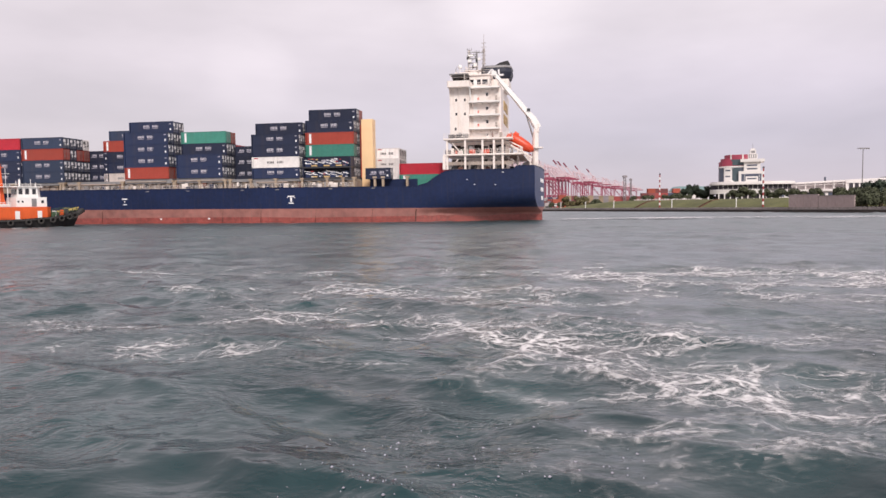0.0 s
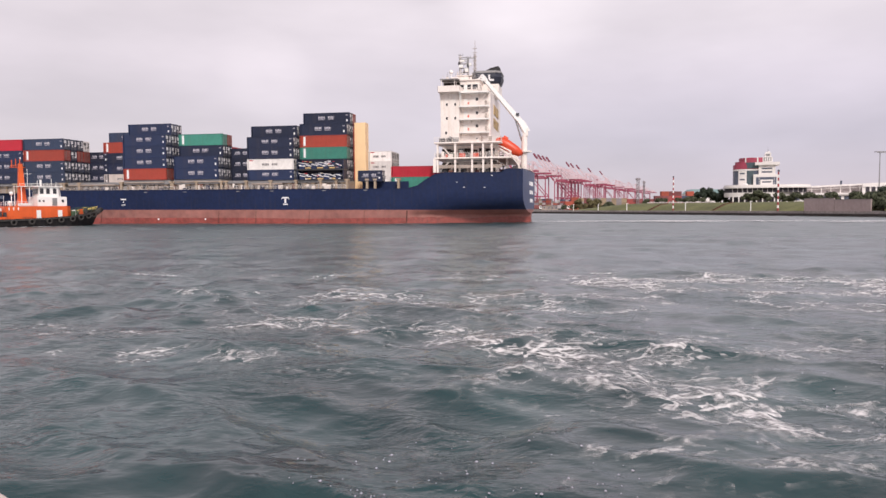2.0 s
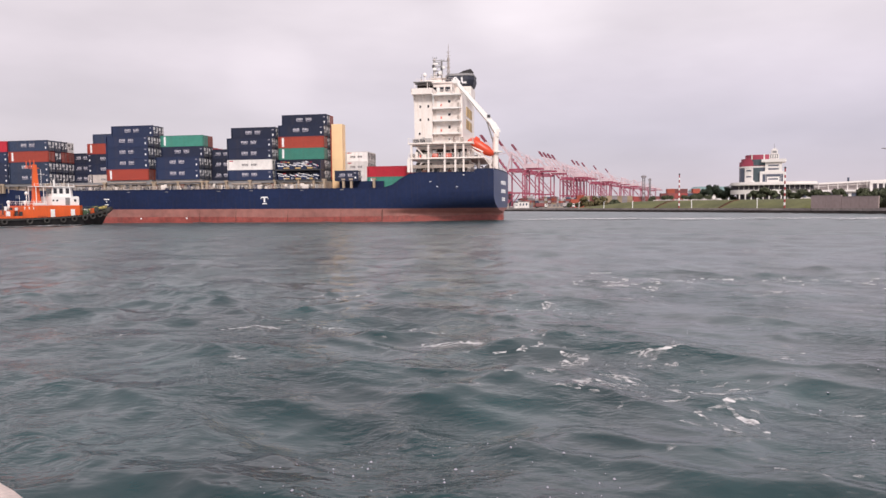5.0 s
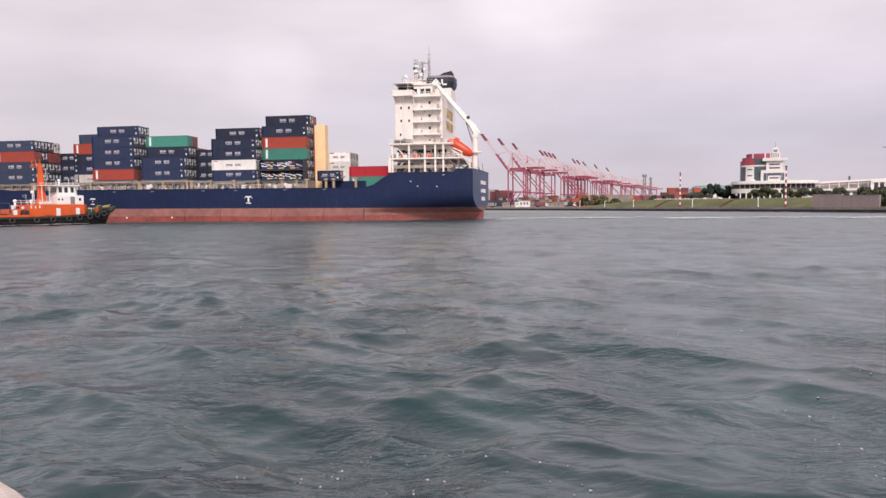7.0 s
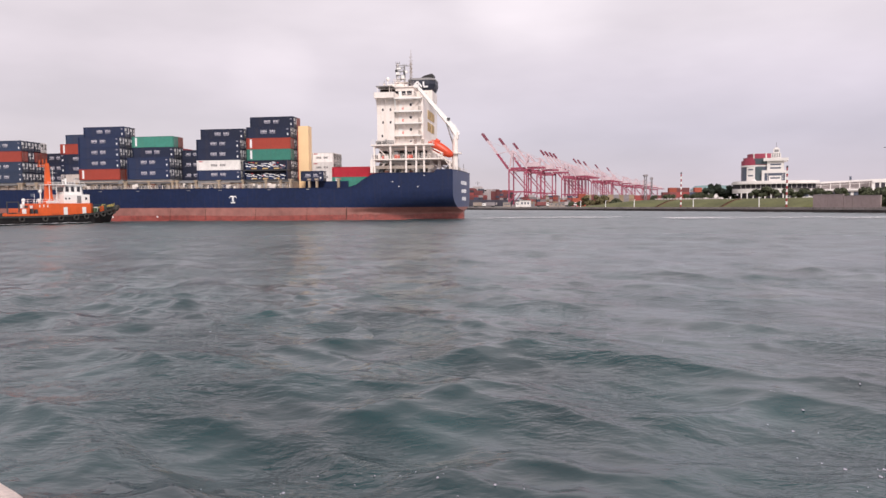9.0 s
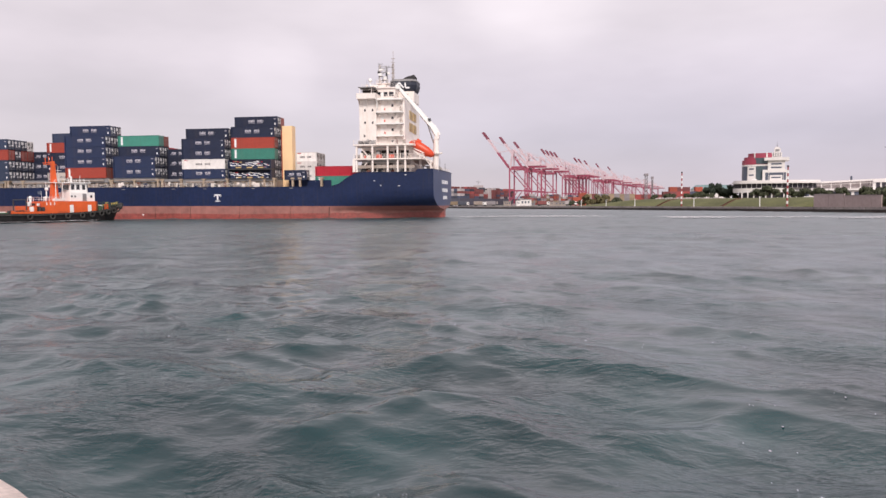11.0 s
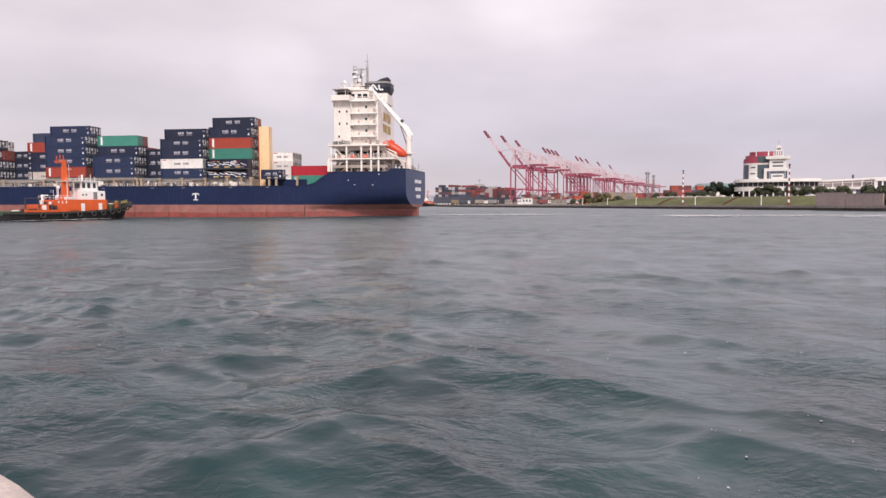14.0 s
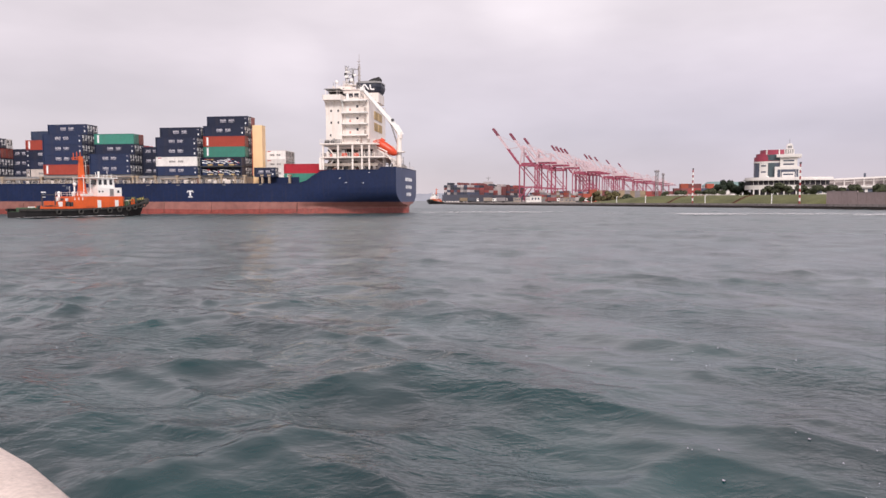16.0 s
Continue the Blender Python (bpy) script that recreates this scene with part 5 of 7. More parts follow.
# ---- harbour tug: x forward, y to port, z up ----
def make_tug(m, label):
    tug = thing("harbour_tug", m, label, "tugboat", "harbour tugs")
    st = [(-15.9, 2.6, 2.1), (-15.2, 4.0, 2.1), (-12.5, 4.8, 2.05), (-6, 4.9, 2.0), (2, 4.9, 2.2), (8, 4.6, 2.6), (11.5, 3.7, 3.1), (14, 2.3, 3.6), (15.6, 0.8, 3.9), (16.0, 0.1, 4.0)]
    bm = bmesh.new()
    loft(bm, [[(x - max(0, x - 8) * 0.3, b * 0.6, -2.0), (x - max(0, x - 8) * 0.2, b * (0.94 if x < 10 else 0.74), 0.3), (x, b, z), (x, b - 0.25, z), (x, b - 0.3, z - 0.7), (x, -b + 0.3, z - 0.7), (x, -b + 0.25, z), (x, -b, z), (x - max(0, x - 8) * 0.2, -b * (0.94 if x < 10 else 0.74), 0.3), (x - max(0, x - 8) * 0.3, -b * 0.6, -2.0)] for x, b, z in st])
    hull = part("hull", bm, TUG_BLACK, tug)
    for s in (1, -1):
        bm = bmesh.new()
        for (xa, ba, za), (xb, bb, zb) in zip(st, st[1:]):
            beam(bm, (xa, s * (ba + 0.08), za - 0.25), (xb, s * (bb + 0.08), zb - 0.25), 0.42, 0.4)
        part("rubbing_strake", bm, RUBBER, hull)
        for x, b, z in ((-9, 4.95, 1.3), (-4, 4.95, 1.3), (-0.5, 4.95, 1.4), (3, 4.95, 1.5), (5.5, 4.85, 1.7), (8, 4.65, 1.9), (10, 4.2, 2.2), (12, 3.5, 2.5), (13.6, 2.6, 2.8)):
            bm = bmesh.new()
            ring = [[(x + math.cos(a) * (0.5 + 0.2 * math.cos(c)), s * (b + 0.25 + 0.2 * math.sin(c)), z + math.sin(a) * (0.5 + 0.2 * math.cos(c))) for c in [k * math.tau / 6 for k in range(6)]] for a in [k * math.tau / 12 for k in range(12)]]
            rows = loft(bm, ring, caps=False)
            for i in range(6):
                bm.faces.new((rows[-1][i], rows[-1][(i + 1) % 6], rows[0][(i + 1) % 6], rows[0][i]))
            part("tyre_fender", bm, RUBBER, hull, smooth=True)
    bm = bmesh.new()
    rod(bm, (14.2, 3.0, 3.3), (16.5, 0, 3.9), 0.55, n=10)
    rod(bm, (14.2, -3.0, 3.3), (16.5, 0, 3.9), 0.55, n=10)
    part("bow_fender", bm, RUBBER, hull, "black rubber bow fender", smooth=True)
    part("aft_deck", boxed(-14.8, -4.0, 1.2, -7.0, 4.0, 1.45), TUG_GREEN, tug)
    bm = bmesh.new()
    loft(bm, [[(x, y, z) for x, y in ((-4.9, 3.3), (7.6, 3.3), (8.6, 2.4), (8.6, -2.4), (7.6, -3.3), (-4.9, -3.3))] for z in (1.4, 4.75)])
    low = part("lower_deckhouse", bm, TUG_ORANGE, tug, "bright orange lower deckhouse")
    for s in (1, -1):
        for x in (1.6, 6.0):
            part("door", boxed(x - 0.45, s * 3.3 - 0.05, 1.8, x + 0.45, s * 3.3 + 0.05, 3.9), WHITE_CLEAN, low, "white door")
        for x in (-4.2, -3.3, -2.4):
            part("vent", boxed(x - 0.1, s * 3.32 - 0.04, 3.9, x + 0.1, s * 3.32 + 0.04, 4.5), WHITE_CLEAN, low)
        part("window_trim", boxed(-1.6, s * 3.32 - 0.03, 2.3, 0.4, s * 3.32 + 0.03, 2.36), DARK_STEEL, low)
        part("sill_stripe", boxed(-4.8, s * 3.31 - 0.03, 1.45, 7.5, s * 3.31 + 0.03, 1.8), TUG_BLACK, low)
    mid = part("middle_deckhouse", boxed(1.7, -2.7, 4.75, 7.8, 2.7, 6.85, 0.1), WHITE_CLEAN, tug, "white middle deckhouse")
    for s in (1, -1):
        for x, w, h, z in ((5.2, 1.0, 1.7, 5.7), (2.9, 0.35, 0.4, 5.9), (2.1, 0.35, 0.4, 5.9), (6.9, 0.5, 0.6, 5.9)):
            part("port_window", boxed(x - w / 2, s * 2.7 - 0.04, z - h / 2, x + w / 2, s * 2.7 + 0.04, z + h / 2), GLASS_DARK if w != 1.0 else GREY_METAL, mid)
    bm = bmesh.new()
    loft(bm, [[(x * k + (1 - k) * 4.6, y * k, z) for x, y in ((2.3, 1.8), (6.4, 1.9), (7.2, 1.0), (7.2, -1.0), (6.4, -1.9), (2.3, -1.8))] for z, k in ((6.85, 1.0), (9.0, 0.94))])
    wheel = part("wheelhouse", bm, WHITE_CLEAN, tug, "white wheelhouse with dark windows")
    for s in (1, -1):
        for x in (2.9, 4.2, 5.6):
            part("window", boxed(x - 0.36, s * 1.84 - 0.06, 7.5, x + 0.36, s * 1.84 + 0.05, 8.7), GLASS_DARK, wheel)
    for y in (-0.55, 0.55):
        part("window", boxed(6.98, y - 0.45, 7.5, 7.12, y + 0.45, 8.7), GLASS_DARK, wheel)
    for x in (2.21, 2.3):
        part("window", boxed(x - 0.03, -1.2, 7.5, x + 0.03, 1.2, 8.6), GLASS_DARK, wheel)
    part("wheelhouse_roof", boxed(1.7, -2.1, 9.0, 7.3, 2.1, 9.2, 0.05), WHITE_CLEAN, tug)
    bm = bmesh.new()
    railing(bm, [(-1.5, -2.0, 9.1), (2, -2.0, 9.2), (7, -2.0, 9.2)], 0.5, 1.2, 1, 0.04)
    part("roof_rail", bm, WHITE_CLEAN, tug)
    part("awning", boxed(-1.4, -2.1, 8.98, 1.7, 2.1, 9.1), WHITE_CLEAN, tug)
    for x in (-1.2, 0.4):
        for s in (-1, 1):
            part("awning_post", boxed(x - 0.06, s * 1.95 - 0.06, 4.75, x + 0.06, s * 1.95 + 0.06, 9.0), WHITE_CLEAN, tug)
    bm = bmesh.new()
    loft(bm, [[(x * k - 0.9 - 0.1 * z / 10, y * k, z) for x, y in ((-0.9, 0.65), (0.9, 0.65), (0.9, -0.65), (-0.9, -0.65))] for z, k in ((4.75, 1.25), (6.4, 0.8), (14.0, 0.4))])
    bm.transform(Matrix.Translation((0.5, 0, 0)))
    mast = part("mast", bm, TUG_ORANGE, tug, "tall orange mast")
    for z in (8.2, 9.6, 11.0, 12.2):
        part("mast_lamp", boxed(-0.55, -0.3, z, -0.2, 0.05, z + 0.4, 0.05), WHITE_CLEAN if z < 11 else DARK_STEEL, mast)
    for x, y, z, c in ((9.4, -2.2, 2.6, WHITE_CLEAN), (10.9, -2.4, 2.8, TUG_ORANGE), (12.2, -1.6, 3.1, DARK_STEEL), (8.9, -2.9, 2.4, TUG_GREEN), (13.0, 0.4, 3.2, ROPE)):
        part("bow_fitting", boxed(x - 0.35, y - 0.3, z - 0.6, x + 0.35, y + 0.3, z + 1.3, 0.08), c, tug)
    for x, h in ((2.4, 1.2), (4.4, 0.7), (5.3, 1.6), (6.3, 0.9)):
        bm = bmesh.new()
        rod(bm, (x, -1.0, 9.2), (x, -1.0, 9.2 + h), 0.06, n=6)
        part("roof_aerial", bm, WHITE_CLEAN, tug)
    bm = bmesh.new()
    beam(bm, (-2.6, 0, 13.2), (0.4, 0, 13.2), 0.16)
    beam(bm, (-1.8, -1.6, 13.6), (-1.8, 1.6, 13.6), 0.16)
    for x in (-2.2, -1.4, -0.6):
        rod(bm, (x, 0, 13.2), (x, 0, 14.7 + 0.3 * (x > -1.8)), 0.09, n=6)
    part("mast_crosstree", bm, TUG_ORANGE, mast)
    bm = bmesh.new()
    rod(bm, (1.0, 0.6, 9.1), (1.0, 0.6, 13.0), 0.05, n=6)
    beam(bm, (0.2, 0.6, 11.9), (1.8, 0.6, 11.9), 0.08)
    part("aerial", bm, WHITE_CLEAN, tug)
    bm = bmesh.new()
    rod(bm, (3.0, -1.2, 9.2), (3.0, -1.2, 10.6), 0.2, 0.25, 8)
    part("searchlight", bm, WHITE_CLEAN, tug)
    casing = part("aft_deckhouse", boxed(-8.0, -2.4, 1.4, -4.9, 2.6, 3.7, 0.1), TUG_ORANGE, tug)
    rng = random.Random(21)
    for k in range(9):
        x = -12.2 + 0.9 * k + rng.uniform(-0.2, 0.2)
        h = rng.uniform(0.5, 1.6) + (1.0 if x > -8 else 0)
        part("deck_fitting", boxed(x - rng.uniform(0.15, 0.4), -3.6, 1.45, x + rng.uniform(0.15, 0.4), -2.9, 1.45 + h, 0.08), rng.choice((TUG_ORANGE, DARK_STEEL, WHITE_CLEAN, RUBBER, GREY_METAL, DECK_RED)), tug)
    for x in (-7.6, -6.6, -5.5):
        bm = bmesh.new()
        rod(bm, (x, -2.3, 3.7), (x, -2.3, 4.3 + 0.3 * (x < -7)), 0.28, 0.36, 8)
        part("cowl_vent", bm, WHITE_CLEAN if x != -6.6 else DARK_STEEL, casing)
    for x, y, base in ((-3.4, -1.6, 4.75), (-6.6, -1.2, 3.7)):
        bm = bmesh.new()
        rod(bm, (x, y, base), (x, y, 5.4), 0.25)
        bmesh.ops.create_uvsphere(bm, u_segments=10, v_segments=6, radius=0.4, matrix=Matrix.Translation((x, y, 5.5)))
        part("fire_monitor", bm, WHITE_CLEAN, tug, "white fire monitor", smooth=True)
    part("tarpaulin_box", boxed(-1.9, -2.9, 4.75, 0.4, -1.6, 5.4, 0.15), WHITE_CLEAN, tug)
    for s in (-1, 1):
        bm = bmesh.new()
        railing(bm, [(-4.8, s * 3.2, 4.75), (0.4, s * 3.2, 4.75)], 0.95, 1.2, 2, 0.04)
        part("deck_rail", bm, WHITE_CLEAN, tug)
        bm = bmesh.new()
        railing(bm, [(9.0, s * 3.9, 3.0), (12.0, s * 3.2, 3.4), (14.4, s * 1.8, 3.7)], 1.0, 1.2, 2, 0.05)
        part("bow_rail", bm, TUG_GREEN, tug)
    bm = bmesh.new()
    rod(bm, (10.0, -1.1, 3.2), (10.0, 1.1, 3.2), 0.8, n=12)
    part("bow_winch", bm, TUG_GREEN, tug)
    for a, b in (((10.5, -0.5, 3.6), (15.8, 0.3, 4.6)), ((9.4, 0.6, 3.5), (14.9, -1.2, 4.2))):
        bm = bmesh.new()
        rod(bm, a, b, 0.16, n=6)
        part("tow_rope", bm, ROPE, tug)
    for x, y, c in ((-9.0, -2.6, TUG_ORANGE), (-10.2, -1.5, GREY_METAL), (-8.7, -3.2, DECK_RED), (-11.6, 0, TUG_ORANGE), (-10.8, -2.8, DARK_STEEL), (-9.6, 1.5, TUG_ORANGE), (-12.9, -1.6, WHITE_CLEAN)):
        part("deck_locker", boxed(x - 0.55, y - 0.5, 1.45, x + 0.55, y + 0.5, 2.5 + 0.15 * (x > -10), 0.12), c, tug)
    part("aft_bulwark_panel", boxed(-12.4, -4.2, 1.5, -5.0, -4.05, 2.5), TUG_ORANGE, tug)
    bm = bmesh.new()
    rod(bm, (-9.6, -1.4, 1.9), (-9.6, 1.4, 1.9), 0.5, n=14)
    for y in (-1.4, 1.4):
        rod(bm, (-9.6, y - 0.1, 2.0), (-9.6, y + 0.1, 2.0), 0.75, n=14)
    part("towing_winch", bm, DARK_STEEL, tug)
    bm = bmesh.new()
    beam(bm, (-8.3, -2.6, 1.4), (-8.3, -2.6, 5.2), 0.18)
    beam(bm, (-8.3, 2.6, 1.4), (-8.3, 2.6, 5.2), 0.18)
    beam(bm, (-8.3, -2.6, 5.1), (-8.3, 2.6, 5.1), 0.18)
    part("towing_arch", bm, DARK_STEEL, tug)
    bm = bmesh.new()
    rod(bm, (-3.0, -1.4, 4.75), (-3.0, -1.4, 7.4), 0.09, n=6)
    bmesh.ops.create_uvsphere(bm, u_segments=8, v_segments=6, radius=0.42, matrix=Matrix.Translation((-3.0, -1.4, 7.5)))
    part("satellite_dome", bm, WHITE_CLEAN, tug, smooth=True)
    bm = bmesh.new()
    rod(bm, (-4.9, -2.6, 4.75), (-4.9, -2.6, 7.0), 0.04, n=6)
    staff = part("flagstaff", bm, WHITE_CLEAN, tug)
    part("flag", boxed(-5.7, -2.62, 6.3, -4.95, -2.58, 6.95), BUILD_BLUE, staff)
    part("deck_cover", boxed(-13.6, -3.5, 1.45, -10.2, 3.5, 2.3, 0.2), TUG_GREEN, tug, "dull green cover on the after deck")
    return tug


tug = make_tug(TUG_ROWS[0][1], "orange and white harbour tug with black tyre-fendered hull")


# ---- shore ----
QUAY = [(-24, 612), (15, 505), (60, 425), (94, 350), (113, 300), (126, 262), (150, 190), (190, 60), (260, -250)]
TERMINAL = (4.0, 745.0)
ALONG = Vector((0.37, 0.93, 0)).normalized()
ACROSS = Vector((-0.93, 0.37, 0)).normalized()


def make_land():
    far = [(TERMINAL[0] + ALONG.x * s, TERMINAL[1] + ALONG.y * s) for s in (0, 1500)]
    outline = [(12, 720), *far, (3200, 2600), (3200, -250), *QUAY[::-1]]
    bm = bmesh.new()
    top = [bm.verts.new((x, y, 1.75)) for x, y in outline]
    bm.faces.new(top)
    bmesh.ops.triangulate(bm, faces=bm.faces[:])
    land = new("ground", mesh_of("ground", bm, LAND))
    tagged(land, "flat port ground behind the quay", "ground", kind="structure")
    edge = [*QUAY[::-1], (12, 720), *far]
    bm = bmesh.new()
    for (ax, ay), (bx, by) in zip(edge, edge[1:]):
        q = [bm.verts.new(p) for p in ((ax, ay, -2), (bx, by, -2), (bx, by, 1.0), (ax, ay, 1.0))]
        bm.faces.new(q)
    tagged(new("quay_wall", mesh_of("quay_wall", bm, QUAY_DARK)), "dark wet quay wall along the water", "quay", kind="structure")
    bm = bmesh.new()
    for (ax, ay), (bx, by) in zip(QUAY, QUAY[1:]):
        beam(bm, (ax, ay, 1.42), (bx, by, 1.42), 1.6, 0.85)
    tagged(new("quay_coping", mesh_of("quay_coping", bm, CONCRETE)), "weathered concrete coping of the quay", "quay", kind="structure")


def inland(p, d):
    """A point d metres behind the quay line at distance p along the view."""
    for (ax, ay), (bx, by) in zip(QUAY, QUAY[1:]):
        if by <= p <= ay:
            t = (ay - p) / (ay - by)
            n = Vector((ay - by, bx - ax, 0)).normalized()
            return Vector((ax + (bx - ax) * t, p, 0)) + n * d
    return Vector((QUAY[-1][0] + d, p, 0))


def make_bank():
    rng = random.Random(4)
    bm = bmesh.new()
    prof = [(3.0, 1.74), (5, 2.1), (9, 3.4), (14, 4.7), (19, 5.35), (26, 5.6), (60, 5.7), (95, 5.6), (110, 1.7)]
    rings = []
    for k in range(50):
        y = 430 - k * 3.4
        fade = min(1.0, (430 - y) / 45)
        rings.append([tuple(inland(y, d) + Vector((0, 0, 1.7 + (z - 1.7) * fade + rng.uniform(-0.12, 0.12) * fade))) for d, z in prof])
    loft(bm, rings + [[(x, y - 0.5, 1.6) for x, y, z in rings[-1]]], closed=False, caps=False)
    tagged(new("grass_bank", mesh_of("grass_bank", bm, GRASS, True)), "sloping mown grass bank behind the quay", "bank", kind="structure")
    for y0, y1 in ((349.5, 353.5), (307, 312)):
        bm = bmesh.new()
        treads = 22
        for k in range(treads):
            t = (k + 0.5) / treads
            d = 4.0 + 15.5 * t
            z = next(za + (zb - za) * (d - da) / (db - da) for (da, za), (db, zb) in zip(prof, prof[1:]) if d <= db)
            p = inland(y0 + (y1 - y0) * t, d)
            q = inland(y0 + (y1 - y0) * t + 1.4, d)
            beam(bm, (p.x, p.y, z + 0.12), (q.x, q.y, z + 0.12), 0.72, 0.34)
        tagged(new("bank_steps", mesh_of("bank_steps", bm, PATH)), "brown steps up the grass bank", "steps", kind="structure")


def flood_wall():
    wall = thing("flood_wall", Matrix(), "grey-brown rendered flood wall", "wall", kind="structure")
    pts = [(129.9, 261, 6.4), (134.2, 248.5, 6.4), (134.25, 248.4, 5.85), (138.8, 234.4, 5.85)]
    for (ax, ay, az), (bx, by, bz) in ((pts[0], pts[1]), (pts[2], pts[3])):
        bm = bmesh.new()
        n = 4
        for i in range(n):
            p, q = Vector((ax, ay, 0)).lerp(Vector((bx, by, 0)), i / n), Vector((ax, ay, 0)).lerp(Vector((bx, by, 0)), (i + 0.985) / n)
            beam(bm, p + Vector((0, 0, (az + 1.7) / 2)), q + Vector((0, 0, (az + 1.7) / 2)), 0.5, az - 1.6)
        part("wall_panel", bm, WALL_GREY, wall)
        bm = bmesh.new()
        beam(bm, (ax, ay, az + 0.06), (bx, by, az + 0.06), 0.7, 0.14)
        part("wall_coping", bm, CONCRETE, wall)


def beacon(x, y, z0, z1, bands, colour):
    top = thing("striped_beacon_pole", pose(x, y, z0), "tall pole with red and white bands", "beacon", "striped beacon poles")
    h = (z1 - z0) / bands
    for i in range(bands):
        bm = bmesh.new()
        rod(bm, (0, 0, i * h), (0, 0, (i + 1) * h), 0.36 - 0.006 * i, 0.36 - 0.006 * (i + 1), 10)
        part("band", bm, colour if i % 2 == 0 else WHITE_CLEAN, top)
    part("lantern", boxed(-0.3, -0.3, z1 - z0, 0.3, 0.3, z1 - z0 + 0.7, 0.08), DARK_STEEL, top)
    part("footing", boxed(-0.8, -0.8, -0.4, 0.8, 0.8, 0.15), CONCRETE, top)


def white_post(x, y, z0, z1):
    top = thing("white_post", pose(x, y, z0), "slim white post on the quay edge", "post", "white quay posts")
    bm = bmesh.new()
    rod(bm, (0, 0, 0), (0, 0, z1 - z0), 0.2, 0.17, 8)
    part("shaft", bm, WHITE_CLEAN, top)
    bm = bmesh.new()
    rod(bm, (0, 0, z1 - z0), (0.7, -0.3, z1 - z0 + 0.15), 0.12, 0.12, 6)
    part("arm", bm, WHITE_CLEAN, top)


def make_terminal_building():
    """Harbour office: round-ended white podium with a stepped red, teal and white tower."""
    b = thing("harbour_office", pose(184.2, 424.6, 1.7, 0, 0, -22), "white harbour office with red and teal tower on a broad podium", "building")
    z = lambda v: v - 1.7
    POW = 8 / 3

    def oval(cx, a, c, n=36):
        return [(cx + a * math.copysign(abs(math.cos(t)) ** 0.75, math.cos(t)), c * math.copysign(abs(math.sin(t)) ** 0.75, math.sin(t))) for t in [i * math.tau / n for i in range(n)]]

    def ring(name, cx, a, c, z0, z1, m, parent, label=""):
        bm = bmesh.new()
        extrude(bm, oval(cx, a, c), z(z0), z(z1))
        return part(name, bm, m, parent, label)

    def patch(name, cx, a, c, x0, x1, z0, z1, m, parent, proud=0.12):
        """A curved panel that lies on the front of an oval wall."""
        xs = [x0 + (x1 - x0) * i / 6 for i in range(7)]
        fy = lambda x, o: -(c + o) * max(0.0, 1 - abs((x - cx) / (a + o)) ** POW) ** (1 / POW)
        bm = bmesh.new()
        extrude(bm, [(x, fy(x, proud)) for x in xs] + [(x, fy(x, -0.1)) for x in xs[::-1]], z(z0), z(z1))
        return part(name, bm, m, parent)
    # dark glazing colour here stands for the shaded recess behind the columns
    ring("podium_base", 1.0, 17.5, 11.5, 1.7, 9.3, GLASS_AND_RECESS, b)
    ring("podium_band", -0.5, 19.4, 13.2, 9.3, 11.9, BUILD_WHITE, b)
    glass = ring("podium_glass", 3.0, 22.4, 13.0, 11.9, 14.5, GLASS_AND_RECESS, b)
    ring("podium_roof", 3.7, 24.3, 15.0, 14.5, 15.4, BUILD_WHITE, b)
    ring("podium_parapet", 3.7, 23.6, 14.4, 15.4, 16.4, BUILD_WHITE, b)
    for i in range(15):
        x = -15 + i * 2.7
        y = -13.0 * max(0.0, 1 - abs((x - 3.0) / 22.4) ** POW) ** (1 / POW)
        part("mullion", boxed(x - 0.12, y - 0.12, z(11.9), x + 0.12, y + 0.1, z(14.5)), BUILD_WHITE, glass)
    for i in range(11):
        x = -15 + i * 3.2
        part("podium_column", boxed(x, -12.6, z(1.7), x + 0.7, -11.9, z(9.3)), BUILD_WHITE, b)
    # rounded tower in stepped bands
    body = ring("tower_body", -5.0, 10.1, 8.0, 16.4, 25.0, BUILD_BLUE, b)
    panel = patch("tower_panel", -5.0, 10.1, 8.0, -12.0, -7.4, 16.4, 24.9, BUILD_WHITE, body, 0.25)
    for zz in (22.9, 19.3):
        patch("window", -5.0, 10.1, 8.0, -11.1, -8.5, zz, zz + 0.8, BUILD_BLUE, panel, 0.32)
    patch("teal_bay", -5.0, 10.1, 8.0, -7.2, -3.4, 16.4, 25.0, BUILD_TEAL, body, 0.2)
    ring("tower_cornice", -5.0, 10.3, 8.2, 25.0, 25.9, BUILD_WHITE, b)
    ring("red_band", -5.0, 10.1, 8.0, 25.9, 28.6, BUILD_RED, b, "crimson cladding band")
    ring("red_band", -4.8, 9.3, 7.9, 28.6, 30.4, BUILD_RED, b, "crimson cladding band")
    ring("teal_band", -3.6, 8.2, 8.35, 26.3, 29.8, BUILD_TEAL, b, "teal glass band")
    crown = ring("red_crown", -4.0, 7.9, 8.1, 29.8, 32.6, BUILD_RED, b, "crimson cladding crown")
    for x in (-8.2, -1.6):
        patch("white_fin", -4.0, 7.9, 8.1, x - 0.35, x + 0.35, 29.9, 32.8, BUILD_WHITE, crown, 0.3)
    # white front with a glazed portal
    front = part("white_front", boxed(-3.8, -10.0, z(16.4), 9.5, 7, z(22.6), 0.1), BUILD_WHITE, b)
    part("portal_glass", boxed(-2.3, -10.12, z(16.4), 8.6, -9.98, z(20.9)), BUILD_BLUE, front)
    porch = part("front_porch", boxed(0.0, -10.8, z(16.4), 6.7, -10.12, z(19.4)), BUILD_WHITE, front)
    part("window", boxed(0.8, -10.88, z(17.6), 5.9, -10.8, z(18.4)), BUILD_BLUE, porch)
